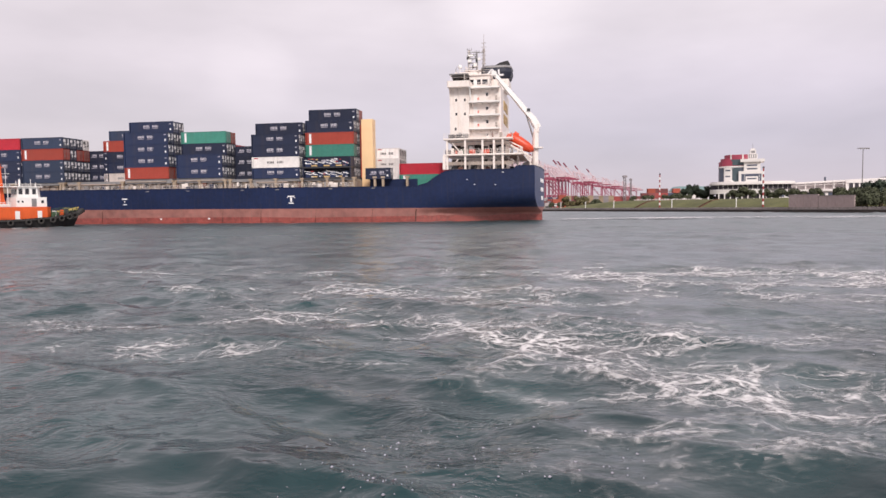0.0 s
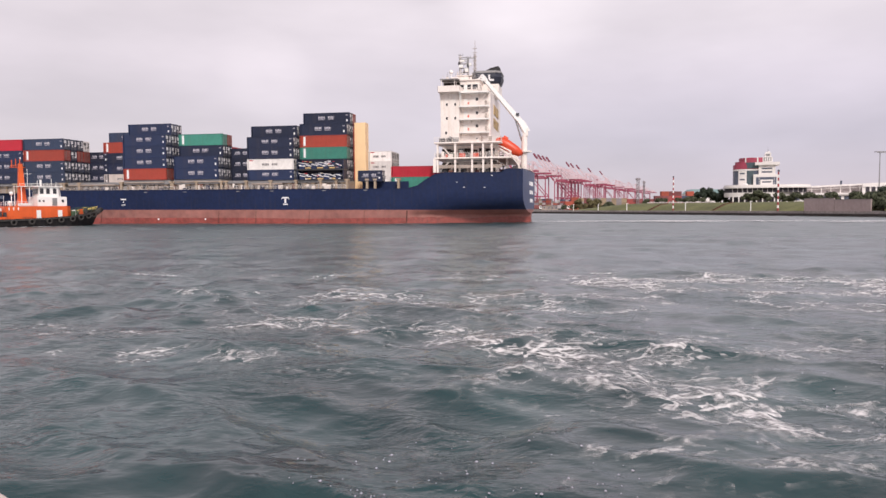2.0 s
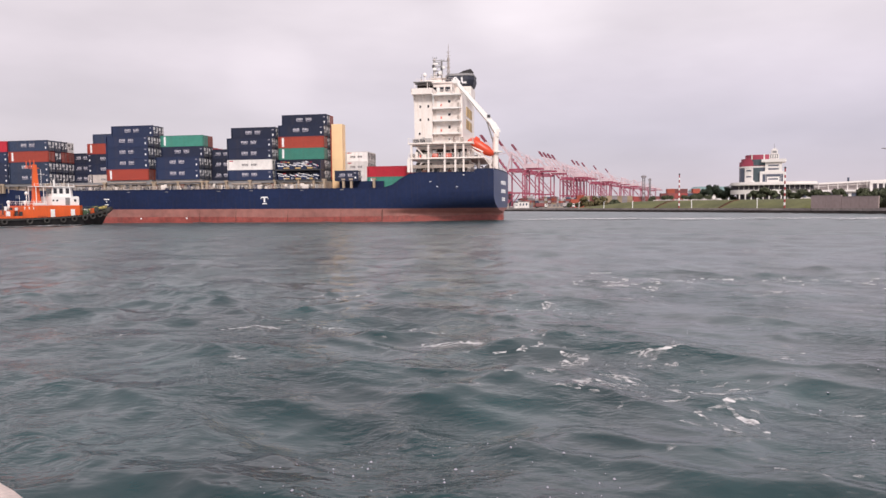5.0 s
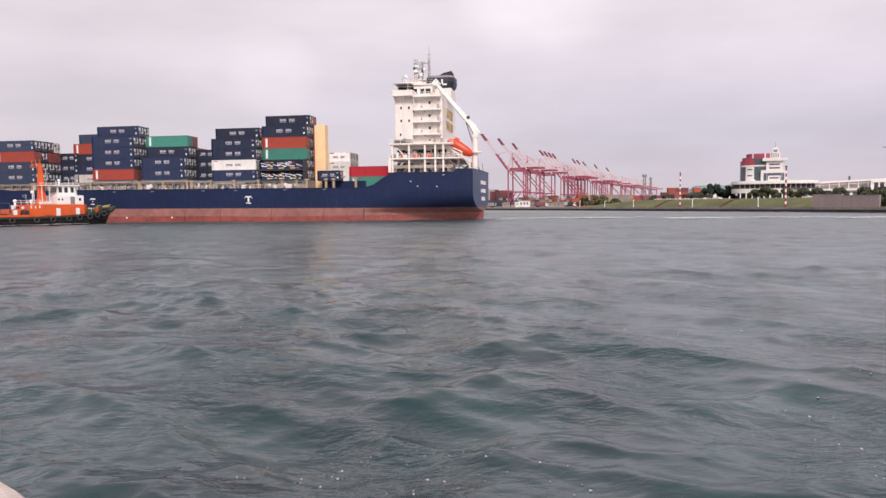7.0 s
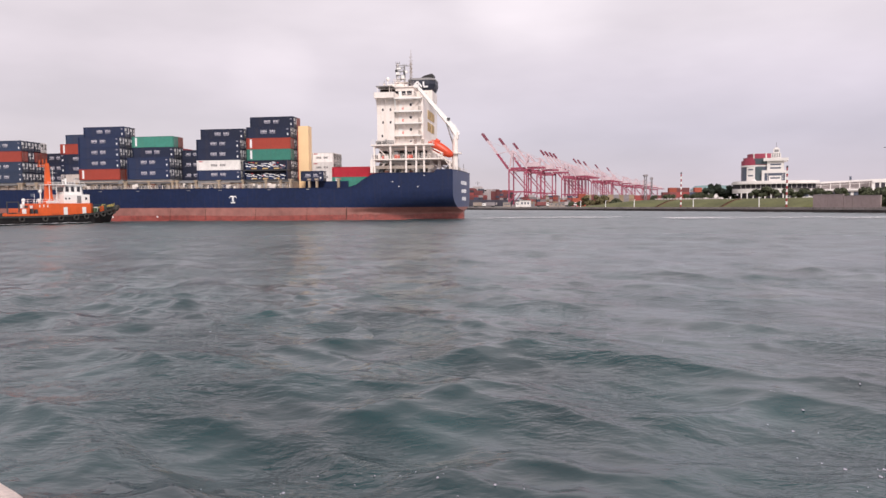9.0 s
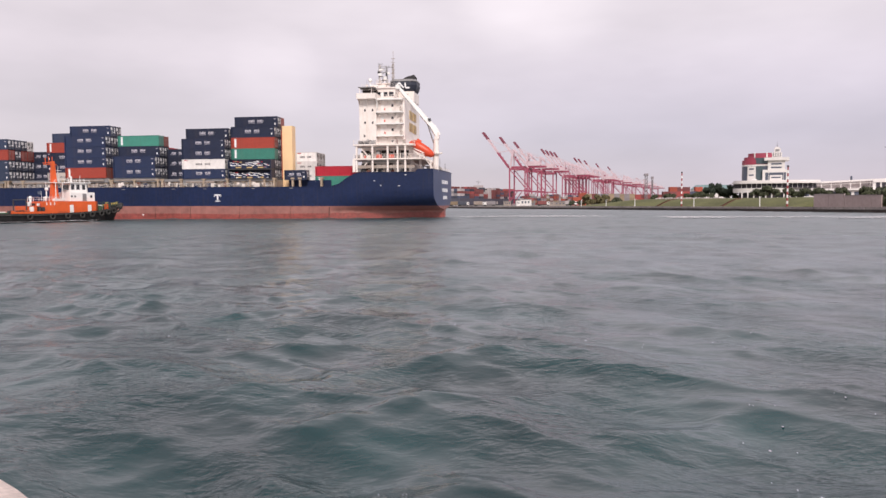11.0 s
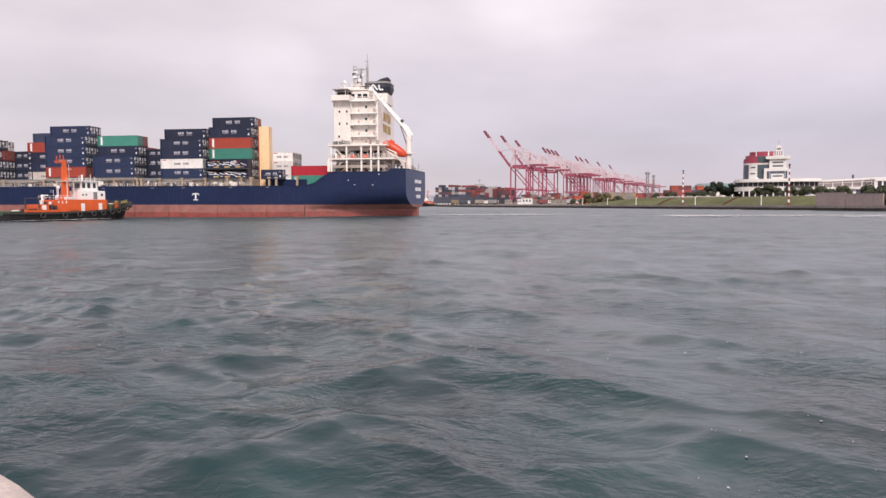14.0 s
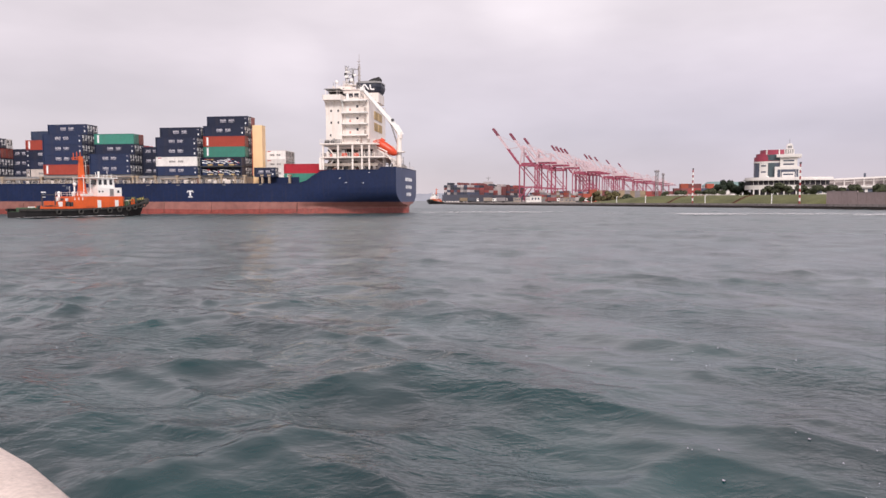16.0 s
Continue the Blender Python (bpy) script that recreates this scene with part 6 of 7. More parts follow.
    for x in (-0.6, 7.4):
        part("portal_mullion", boxed(x - 0.1, -10.2, z(16.4), x + 0.1, -10.1, z(20.9)), BUILD_WHITE, front)
    upper = part("upper_front", boxed(-1.0, -9.0, z(22.6), 8.0, 6.5, z(28.0)), BUILD_WHITE, b)
    for zz in (25.6, 23.5):
        part("window", boxed(0.7, -9.1, z(zz), 6.3, -8.98, z(zz + 0.85)), BUILD_BLUE, upper)
    part("roof_slab", boxed(-3.0, -10.4, z(28.0), 10.2, 7.2, z(29.7)), BUILD_WHITE, b)
    head = part("roof_house", boxed(1.0, -7, z(29.7), 6.4, 4, z(32.8)), BUILD_WHITE, b)
    part("roof_emblem", boxed(1.6, -7.15, z(30.3), 5.8, -7.0, z(32.6)), GREY_METAL, head)
    for x in (2.2, 3.4, 4.6):
        part("roof_lattice", boxed(x, -7.3, z(30.5), x + 0.6, -7.15, z(32.4)), BUILD_WHITE, head)
    top = part("roof_turret", boxed(2.3, -5, z(32.8), 5.7, 2, z(35.4)), BUILD_WHITE, b)
    part("turret_cap", boxed(2.9, -4.4, z(35.4), 5.1, 1.4, z(36.2)), BUILD_WHITE, b)
    part("turret_opening", boxed(2.9, -5.1, z(33.4), 5.1, -5.0, z(34.8)), GREY_METAL, top)
    bm = bmesh.new()
    rod(bm, (4.0, -1, z(36.2)), (4.0, -1, z(39.4)), 0.16, 0.06)
    part("roof_mast", bm, GREY_METAL, b)
    bm = bmesh.new()
    bmesh.ops.create_uvsphere(bm, u_segments=12, v_segments=6, radius=1.5, matrix=Matrix.Translation((-8.0, -11, z(16.4))) @ Matrix.Diagonal((1, 1, 0.7, 1)))
    part("skylight_dome", bm, BUILD_WHITE, b, smooth=True)


def arched_hall():
    hall = thing("arched_hall", pose(262, 476, 1.7, 0, 0, -8), "long white terminal hall with arched lattice roof", "building")
    bm = bmesh.new()
    box(bm, -42, -6, 0, 120, 14, 9.5)
    part("hall_wall", bm, BUILD_WHITE, hall)
    for i in range(24):
        x = -40 + i * 6.5
        part("window_bay", boxed(x, -6.1, 5.8, x + 4.6, -6.0, 8.6), BUILD_BLUE, hall)
    part("roof_edge", boxed(-44, -8, 9.5, 122, 15, 10.6), BUILD_WHITE, hall)
    rise = lambda x: 13.6 + 4.8 * max(0.0, (x + 44) / 110) ** 0.8
    xs = [-44 + 6 * i for i in range(22)]
    bm = bmesh.new()
    for a, b in zip(xs, xs[1:]):
        beam(bm, (a, -2, rise(a)), (b, -2, rise(b)), 3.0, 1.1)
    part("roof_chord", bm, BUILD_WHITE, hall)
    for a, b in zip(xs, xs[1:]):
        bm = bmesh.new()
        beam(bm, (a, -2, 10.6), (a, -2, rise(a)), 0.45)
        beam(bm, (a, -2, rise(a) - 1.8), (b, -2, rise(b) - 1.8), 0.3)
        part("truss_bay", bm, BUILD_WHITE, hall)
    bm = bmesh.new()
    loft(bm, [[(x, 1.0, 10.6), (x, 1.4, 10.6), (x, 1.4, rise(x) - 0.3), (x, 1.0, rise(x) - 0.3)] for x in xs])
    part("clerestory", bm, FAR_BOX["w"], hall)
    for i in range(9):
        x = 12 + i * 3.6
        part("dark_bay", boxed(x, -6.2, 10.7, x + 2.4, -6.0, 14.6), GLASS_AND_RECESS, hall)
    part("bay_lintel", boxed(10, -6.6, 14.6, 46, -5.4, 16.2), BUILD_WHITE, hall)
    part("bay_wall", boxed(10, -6.0, 10.6, 46, -5.4, 14.6), BUILD_WHITE, hall)
    part("vent_stack", boxed(-0.5, 2, 10.6, 0.5, 3, 19.2), BUILD_BLUE, hall)
    rs = [(x, 11 + 10.0 * math.sin(math.pi * (x - 14) / 92)) for x in range(15, 106, 5)]
    bm = bmesh.new()
    loft(bm, [[(x, 4, 10.6), (x, 4, z), (x, 14, z), (x, 14, 10.6)] for x, z in rs])
    part("hall_vault", bm, GREY_METAL, hall)


def high_mast(x, y, z0, z1):
    top = thing("high_mast_light", pose(x, y, z0), "tall grey high-mast light", "light mast", "high-mast lights")
    bm = bmesh.new()
    rod(bm, (0, 0, 0), (0, 0, z1 - z0), 0.42, 0.2, 10)
    part("mast", bm, GREY_METAL, top)
    head = part("head_ring", boxed(-2.9, -1.6, z1 - z0 - 0.3, 2.9, 1.6, z1 - z0), GREY_METAL, top)
    for i in range(5):
        part("floodlight", boxed(-2.8 + i * 1.25, -1.9, z1 - z0 - 0.9, -2.1 + i * 1.25, -1.4, z1 - z0 - 0.3), GREY_METAL, head)


def lattice_tower(x, y, z0, z1, w=3.0):
    top = thing("lattice_light_tower", pose(x, y, z0), "grey lattice tower with a wide head", "tower", "lattice towers")
    bm = bmesh.new()
    h = z1 - z0
    for sx in (-1, 1):
        for sy in (-1, 1):
            beam(bm, (sx * w / 2, sy * w / 2, 0), (sx * w / 2, sy * w / 2, h), 0.35)
    n = 8
    for i in range(n):
        for sy in (-1, 1):
            beam(bm, (-w / 2, sy * w / 2, h * i / n), (w / 2, sy * w / 2, h * (i + 1) / n), 0.22)
    part("lattice", bm, FAR_BOX["c"], top)
    part("head", boxed(-w, -w, h - 2.2, w, w, h - 0.6), FAR_BOX["c"], top)


def sts_crane(raise_deg=53, state="raised"):
    """Ship-to-shore gantry: x towards the water, y along the quay."""
    c = thing("gantry_crane", pose(0, 0, 0), "red and white container gantry crane with " + state + " boom", "crane", "gantry cranes")
    for x in (0, -21):
        for y in (-9, 9):
            bm = bmesh.new()
            beam(bm, (x, y, 0), (x, y, 42), 1.25, 1.45)
            part("leg", bm, CRANE_RED, c)
            part("bogie", boxed(x - 0.9, y - 4, 0, x + 0.9, y + 4, 1.6), CRANE_WHITE, c)
        for z in (8, 41.5):
            bm = bmesh.new()
            beam(bm, (x, -9, z), (x, 9, z), 1.3, 1.8)
            part("sill_beam", bm, CRANE_RED, c)
    for y in (-9, 9):
        for z in (16.5, 41):
            bm = bmesh.new()
            beam(bm, (0, y, z), (-21, y, z), 1.0, 1.4)
            part("portal_beam", bm, CRANE_RED, c)
        for p, q in (((0, y, 41), (-21, y, 17)), ((0, y, 3), (-10, y, 16.5))):
            bm = bmesh.new()
            beam(bm, p, q, 0.9)
            part("diagonal_brace", bm, CRANE_RED, c)
    for y in (-3, 3):
        bm = bmesh.new()
        beam(bm, (4, y, 43.5), (-40, y, 43.5), 1.1, 2.0)
        part("girder", bm, CRANE_RED, c)
    bm = bmesh.new()
    for x in range(-38, 4, 6):
        beam(bm, (x, -3, 43.5), (x, 3, 43.5), 0.5)
    part("girder_tie", bm, CRANE_WHITE, c)
    part("machinery_house", boxed(-34, -4.5, 44.6, -20, 4.5, 49.6, 0.2), CRANE_WHITE, c)
    apex = Vector((-2, 0, 64))
    for y in (-4.5, 4.5):
        bm = bmesh.new()
        beam(bm, (0, y * 1.6, 42), apex + Vector((0, y * 0.4, 0)), 1.5)
        beam(bm, (-21, y * 1.3, 42), apex + Vector((0, y * 0.4, 0)), 1.3)
        beam(bm, (-11, y * 1.45, 53), (-1, y * 1.0, 53), 0.5)
        part("a_frame", bm, CRANE_WHITE, c)
    bm = bmesh.new()
    beam(bm, apex, (-38, 0, 44.5), 0.7)
    part("back_stay", bm, CRANE_WHITE, c)
    ang = radians(raise_deg)
    hinge = Vector((4, 0, 43.5))
    tip = hinge + Vector((math.cos(ang), 0, math.sin(ang))) * 52
    split = hinge.lerp(tip, 0.80)
    low = hinge.lerp(tip, 0.42)
    for name, a, b, m in (("boom", hinge, low, CRANE_RED), ("boom", low, split, CRANE_WHITE), ("boom_end", split, tip, CRANE_DARK)):
        bm = bmesh.new()
        for y in (-2.2, 2.2):
            beam(bm, a + Vector((0, y, 0)), b + Vector((0, y, 0)), 0.9 if name == "boom" else 1.3, 1.5 if name == "boom" else 2.2)
        n = 4 if name == "boom" else 3
        for i in range(n):
            p, q = a.lerp(b, i / n), a.lerp(b, (i + 1) / n)
            up = Vector((-math.sin(ang), 0, math.cos(ang))) * 2.2
            beam(bm, p + Vector((0, -2.2, 0)), q + Vector((0, 2.2, 0)), 0.4)
            if name == "boom":
                beam(bm, p, p.lerp(q, 0.5) + up, 0.35)
                beam(bm, p.lerp(q, 0.5) + up, q, 0.35)
        part(name, bm, m, c)
    bm = bmesh.new()
    beam(bm, apex, hinge.lerp(tip, 0.42), 0.7)
    beam(bm, apex, hinge.lerp(tip, 0.80), 0.35)
    part("fore_stay", bm, CRANE_WHITE, c)
    part("operator_cab", boxed(-7, -1.5, 39.2, -4, 1.5, 42.3, 0.1), CRANE_WHITE, c)
    for k in range(6):
        bm = bmesh.new()
        beam(bm, (-20.0 if k % 2 else -15.0, 10.2, 3 + k * 6), (-15.0 if k % 2 else -20.0, 10.2, 9 + k * 6), 0.35)
        part("stair_flight", bm, CRANE_WHITE, c)
    return c


def make_cranes():
    turn = math.degrees(math.atan2(ACROSS.y, ACROSS.x))
    kinds = [sts_crane(), sts_crane(6, "lowered")]
    used = [False, False]
    spots = [(54, 812), (77, 872), (100, 942), (151.1, 1070), (160.5, 1094), (170.3, 1119), (180.1, 1144), (234.9, 1282), (248.7, 1317), (268, 1365), (312, 1476), (364, 1607), (384, 1660), (430, 1760), (480, 1880), (545, 2050)]
    for i, (x, y) in enumerate(spots):
        m = pose(x + 3.8, y, 1.75, 0, 0, turn)
        low = int(i >= 12)
        if not used[low]:
            kinds[low].matrix_world, used[low] = m, True
        else:
            copy_thing(kinds[low], m)


def far_ship():
    turn = math.degrees(math.atan2(ALONG.y, ALONG.x))
    s = thing("moored_container_ship", pose(-17.8, 752, 0, 0, 0, turn), "dark moored container ship stacked with rusty boxes", "ship")
    bm = bmesh.new()
    loft(bm, [[(x, b * 0.75, -3), (x, b, 2.5), (x, b, 9.5), (x, -b, 9.5), (x, -b, 2.5), (x, -b * 0.75, -3)] for x, b in ((0, 15.6), (30, 16), (200, 16), (235, 12), (262, 0.5))])
    hull = part("hull", bm, FAR_HULL, s)
    rng = random.Random(12)
    for i in range(5):
        part("hull_marking", boxed(84 + i * 9.5, -16.06, 2.8, 88.6 + i * 9.5, -16.0, 6.0), WHITE, hull)
    for i in range(9):
        part("stern_fender", boxed(-0.25, -14.5 + i * 3.4, 0.6, 0.0, -12.6 + i * 3.4, 2.6), WHITE, hull)
    keys = ["a", "a", "a", "d", "k", "a", "b", "k", "w", "a"]
    for bay in range(13):
        if bay == 6:
            continue
        x = 4 + bay * 15.2
        for row in range(8):
            tiers = rng.choice((4, 4, 5, 3, 5, 3)) if bay else rng.choice((4, 4, 5))
            for t in range(tiers):
                if bay > 0 and 1 < row < 7 and t < tiers - 1:
                    continue
                y = -15.4 + row * 3.9
                k = rng.choice(keys if bay > 0 else ["k", "k", "b", "c", "a", "w"])
                part("stacked_box", boxed(x, y, 9.6 + t * 2.6, x + 12.4, y + 3.5, 12.1 + t * 2.6), FAR_BOX[k], s)
    house = part("superstructure", boxed(96, -15, 9.5, 106, 15, 22), FAR_BOX["w"], s)
    part("bridge_windows", boxed(95.8, -13, 20, 96.0, 13, 21.2), GLASS_DARK, house)
    part("bridge", boxed(97, -5, 22, 105, 5, 25.5), FAR_BOX["w"], s)
    bm = bmesh.new()
    rod(bm, (101, 0, 27), (101, 0, 32), 0.4, 0.2)
    beam(bm, (101, -3, 30), (101, 3, 30), 0.4)
    part("mast", bm, GREY_METAL, s)


def small_buildings():
    rows = [(52, 572, 1.75, 9, 6, 5.0, "white", -10), (68, 548, 1.75, 7, 5, 2.8, "beige", 0), (38, 590, 1.75, 6, 5, 3.6, "beige", 0), (45, 566, 1.75, 3, 3, 4.2, "white", 10), (78, 560, 1.75, 10, 5, 2.6, "beige", -5)]
    for x, y, z, w, d, h, c, turn in rows:
        b = thing("quay_shed", pose(x, y, z, 0, 0, turn), "small pale quay shed" if c == "white" else "small beige quay shed", "shed", "quay sheds")
        part("wall", boxed(-w / 2, -d / 2, 0, w / 2, d / 2, h), BUILD_WHITE if c == "white" else BEIGE, b)
        part("roof", boxed(-w / 2 - 0.3, -d / 2 - 0.3, h, w / 2 + 0.3, d / 2 + 0.3, h + 0.4), GREY_METAL, b)
        for i in range(3):
            part("window", boxed(-w / 2 + w * (i + 0.6) / 3.6, -d / 2 - 0.05, h * 0.4, -w / 2 + w * (i + 1.1) / 3.6, -d / 2, h * 0.75), BUILD_BLUE, b)
    # stacked boxes in the yard
    rng = random.Random(3)
    for x0, y0, n, tiers, keys in ((152, 524, 6, 4, "dodoab"), (92, 566, 2, 3, "odo"), (101, 618, 8, 3, "yyca"), (170, 700, 7, 3, "cda"), (120, 640, 8, 3, "yc"), (205, 760, 6, 3, "ca")):
        for i in range(n):
            for t in range(tiers if i % 4 else tiers - 1):
                b = thing("yard_container", pose(x0 + i * 6.4 * 0.82, y0 + i * 1.6, 1.75 + t * 2.6 * 1.3, 0, 0, 12), "stacked freight container in the port yard", "container", "yard containers")
                part("body", boxed(-3.0, -1.2, 0, 3.0, 1.2, 3.38, 0.05), FAR_BOX[rng.choice(keys)], b)
    fence = thing("white_fence", Matrix(), "low white fence on the bank", "fence")
    for i in range(22):
        x, y = 110 + i * 1.55, 400 - i * 0.45
        part("fence_panel", boxed(x, y - 0.1, 5.3, x + 1.35, y + 0.1, 6.6 - (0.3 if i % 3 == 0 else 0)), FAR_BOX["w"], fence)
    for x, y, w in ((224, 655, 9), (242, 660, 7)):
        b = thing("warehouse", pose(x, y, 1.75), "pale warehouse with a green roof", "warehouse", "warehouses")
        part("wall", boxed(-w, -8, 0, w, 8, 14), BUILD_WHITE, b)
        bm = bmesh.new()
        loft(bm, [[(-w - 0.5, k, 14), (w + 0.5, k, 14), (w * 0.5, k, 18), (-w * 0.5, k, 18)] for k in (-8.5, 8.5)])
        part("roof", bm, GREEN_ROOF, b)


def yard_stacks():
    """Blocks of boxes on the ground behind the quay cranes."""
    rng = random.Random(44)
    turn = math.degrees(math.atan2(ALONG.y, ALONG.x))
    for i in range(44):
        p = Vector((*TERMINAL, 1.75)) + ALONG * (62 + i * 21 + rng.uniform(-3, 3)) - ACROSS * rng.uniform(34, 62)
        b = thing("yard_stack", pose(p.x, p.y, p.z, 0, 0, turn), "weathered freight containers stacked behind the quay cranes", "containers", "yard stacks")
        for k in range(3):
            for t in range(rng.choice((3, 4, 4, 5, 5))):
                y = (k - 1) * 4.4
                part("stacked_box", boxed(-6.1, y - 1.9, t * 2.6, 6.1, y + 1.9, t * 2.6 + 2.52), FAR_BOX[rng.choice("aacdwcyob")], b)


def quay_truck(x, y, turn, paint, label):
    """Parked lorry: box body, cab, chassis and six wheels."""
    t = thing("lorry", pose(x, y, 1.75, 0, 0, turn), label, "truck", "lorries on the quay")
    part("cargo_body", boxed(-4.6, -1.25, 1.1, 2.4, 1.25, 3.8, 0.06), paint, t)
    cab = part("cab", boxed(2.6, -1.2, 0.8, 4.6, 1.2, 3.2, 0.15), WHITE_CLEAN, t)
    part("windscreen", boxed(4.58, -1.0, 1.9, 4.64, 1.0, 2.8), GLASS_DARK, cab)
    part("side_window", boxed(3.2, -1.24, 1.9, 4.3, -1.19, 2.7), GLASS_DARK, cab)
    part("chassis", boxed(-4.5, -0.6, 0.6, 4.2, 0.6, 1.1), DARK_STEEL, t)
    for wx in (-3.6, -2.4, 3.5):
        for s in (-1, 1):
            bm = bmesh.new()
            rod(bm, (wx, s * 0.85, 0.5), (wx, s * 1.2, 0.5), 0.5, 0.5, 10)
            part("wheel", bm, RUBBER, t)


def tree_mesh(seed, height, spread, leaf, count):
    rng = random.Random(seed)
    trunk, crown = bmesh.new(), bmesh.new()
    rod(trunk, (0, 0, -0.3), (0.1, 0, height * 0.45), height * 0.035, height * 0.022, 7)
    centres = []
    for i in range(9):
        a = i * 2.4 + rng.random()
        reach = spread * rng.uniform(0.35, 0.85)
        p = Vector((math.cos(a) * reach, math.sin(a) * reach, height * rng.uniform(0.30, 0.85)))
        rod(trunk, (0.1, 0, height * rng.uniform(0.25, 0.45)), p, height * 0.014, height * 0.006, 5)
        centres.append((p, spread * rng.uniform(0.28, 0.5)))
    centres.append((Vector((0, 0, height * 0.85)), spread * 0.4))
    for i in range(count):
        c, r = centres[rng.randrange(len(centres))]
        d = Vector((rng.gauss(0, 1), rng.gauss(0, 1), rng.gauss(0, 0.75))).normalized() * r * rng.uniform(0.55, 1.08)
        p = c + d
        n = (d.normalized() + Vector((rng.uniform(-0.7, 0.7), rng.uniform(-0.7, 0.7), rng.uniform(-0.2, 0.9)))).normalized()
        t = n.orthogonal().normalized()
        b = n.cross(t)
        s = leaf * rng.uniform(0.6, 1.3)
        q = [crown.verts.new(p + t * s), crown.verts.new(p + b * s * 0.7), crown.verts.new(p - t * s), crown.verts.new(p - b * s * 0.7)]
        crown.faces.new(q)
    return trunk, crown


def plant_trees():
    kinds = {}
    for name, seed, h, sp, leaf, n, m in (("a", 1, 7.0, 3.6, 0.42, 1900, LEAF), ("b", 2, 9.5, 4.6, 0.5, 2400, LEAF_DARK), ("c", 3, 5.2, 3.4, 0.40, 1700, LEAF), ("d", 5, 3.4, 2.6, 0.34, 1200, LEAF), ("e", 9, 7.6, 4.2, 0.45, 2000, LEAF_OLIVE)):
        top = thing("tree", pose(0, 0, -50), {"a": "broad green tree behind the bank", "b": "dark green broad tree", "c": "low spreading green tree", "d": "round green shrub on the bank", "e": "olive-green tree on the far quay"}[name], "shrub" if name == "d" else "tree", "waterfront trees")
        trunk, crown = tree_mesh(seed, h, sp, leaf, n)
        part("trunk", trunk, BARK, top)
        part("crown", crown, m, top)
        kinds[name] = [top, False]
    spots = [("b", 156, 441, 6.0), ("b", 161.5, 444, 6.0), ("b", 167, 440, 5.0), ("a", 172, 446, 4.5), ("c", 160, 383, 5.6), ("a", 164, 380, 5.4), ("c", 168, 382, 5.6), ("c", 172.5, 372, 5.6), ("d", 177, 372, 5.6),
             ("c", 176, 362, 5.4), ("c", 181, 358, 5.4), ("d", 184, 354, 5.6), ("c", 188, 350, 5.4), ("c", 193, 340, 5.4), ("d", 197, 338, 5.6), ("c", 200, 336, 5.2), ("c", 207, 350, 5.2),
             ("b", 168, 276, 1.7), ("a", 163, 271, 1.7), ("b", 168, 266, 1.7), ("a", 172, 262, 1.7), ("b", 178, 264, 1.7), ("a", 184, 258, 1.7), ("c", 159, 262, 1.7), ("b", 190, 250, 1.7), ("c", 160, 254, 1.7), ("a", 147, 241, 1.7), ("b", 155, 247, 1.7), ("c", 143.5, 233, 1.7), ("d", 142, 230.5, 1.7), ("c", 150, 236, 1.7), ("d", 147, 230, 1.7), ("a", 153, 236, 1.7),
             ("e", 84, 470, 1.7), ("e", 89, 464, 1.7), ("e", 95, 470, 1.7), ("d", 95, 440, 1.7), ("d", 80, 474, 1.7), ("d", 75, 480, 1.7), ("c", 99, 452, 1.7), ("c", 104, 470, 1.7),
             ("d", 138, 432, 5.5), ("d", 142, 430, 5.5), ("c", 147, 434, 5.0), ("d", 151, 428, 5.5), ("d", 128, 440, 5.4), ("d", 122, 446, 5.2), ("c", 133, 450, 4.0)]
    rng = random.Random(8)
    for k, x, y, z in spots:
        m = pose(x, y, z, 0, 0, rng.uniform(0, 360))
        if not kinds[k][1]:
            kinds[k][0].matrix_world, kinds[k][1] = m, True
        else:
            copy_thing(kinds[k][0], m)


def hills():
    for y, x0, x1, base, seed in ((3000, -1500, 700, 26, 1), (3300, -900, 1900, 34, 4)):
        bm = bmesh.new()
        lo, n = [], 90
        for i in range(n + 1):
            x = x0 + (x1 - x0) * i / n
            z = base + 16 * noise.noise(Vector((x * 0.0031, seed, 0))) + 6 * noise.noise(Vector((x * 0.02, seed, 2))) + 3 * noise.noise(Vector((x * 0.09, seed, 2)))
            lo.append((x, y, -2, z))
        rings = [[(x, y, -2), (x, y + 30, max(2, z)), (x, y + 260, -2)] for x, _, _, z in lo]
        loft(bm, rings, closed=False, caps=False)
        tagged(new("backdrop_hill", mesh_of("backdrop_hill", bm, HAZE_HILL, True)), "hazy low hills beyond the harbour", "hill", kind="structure")


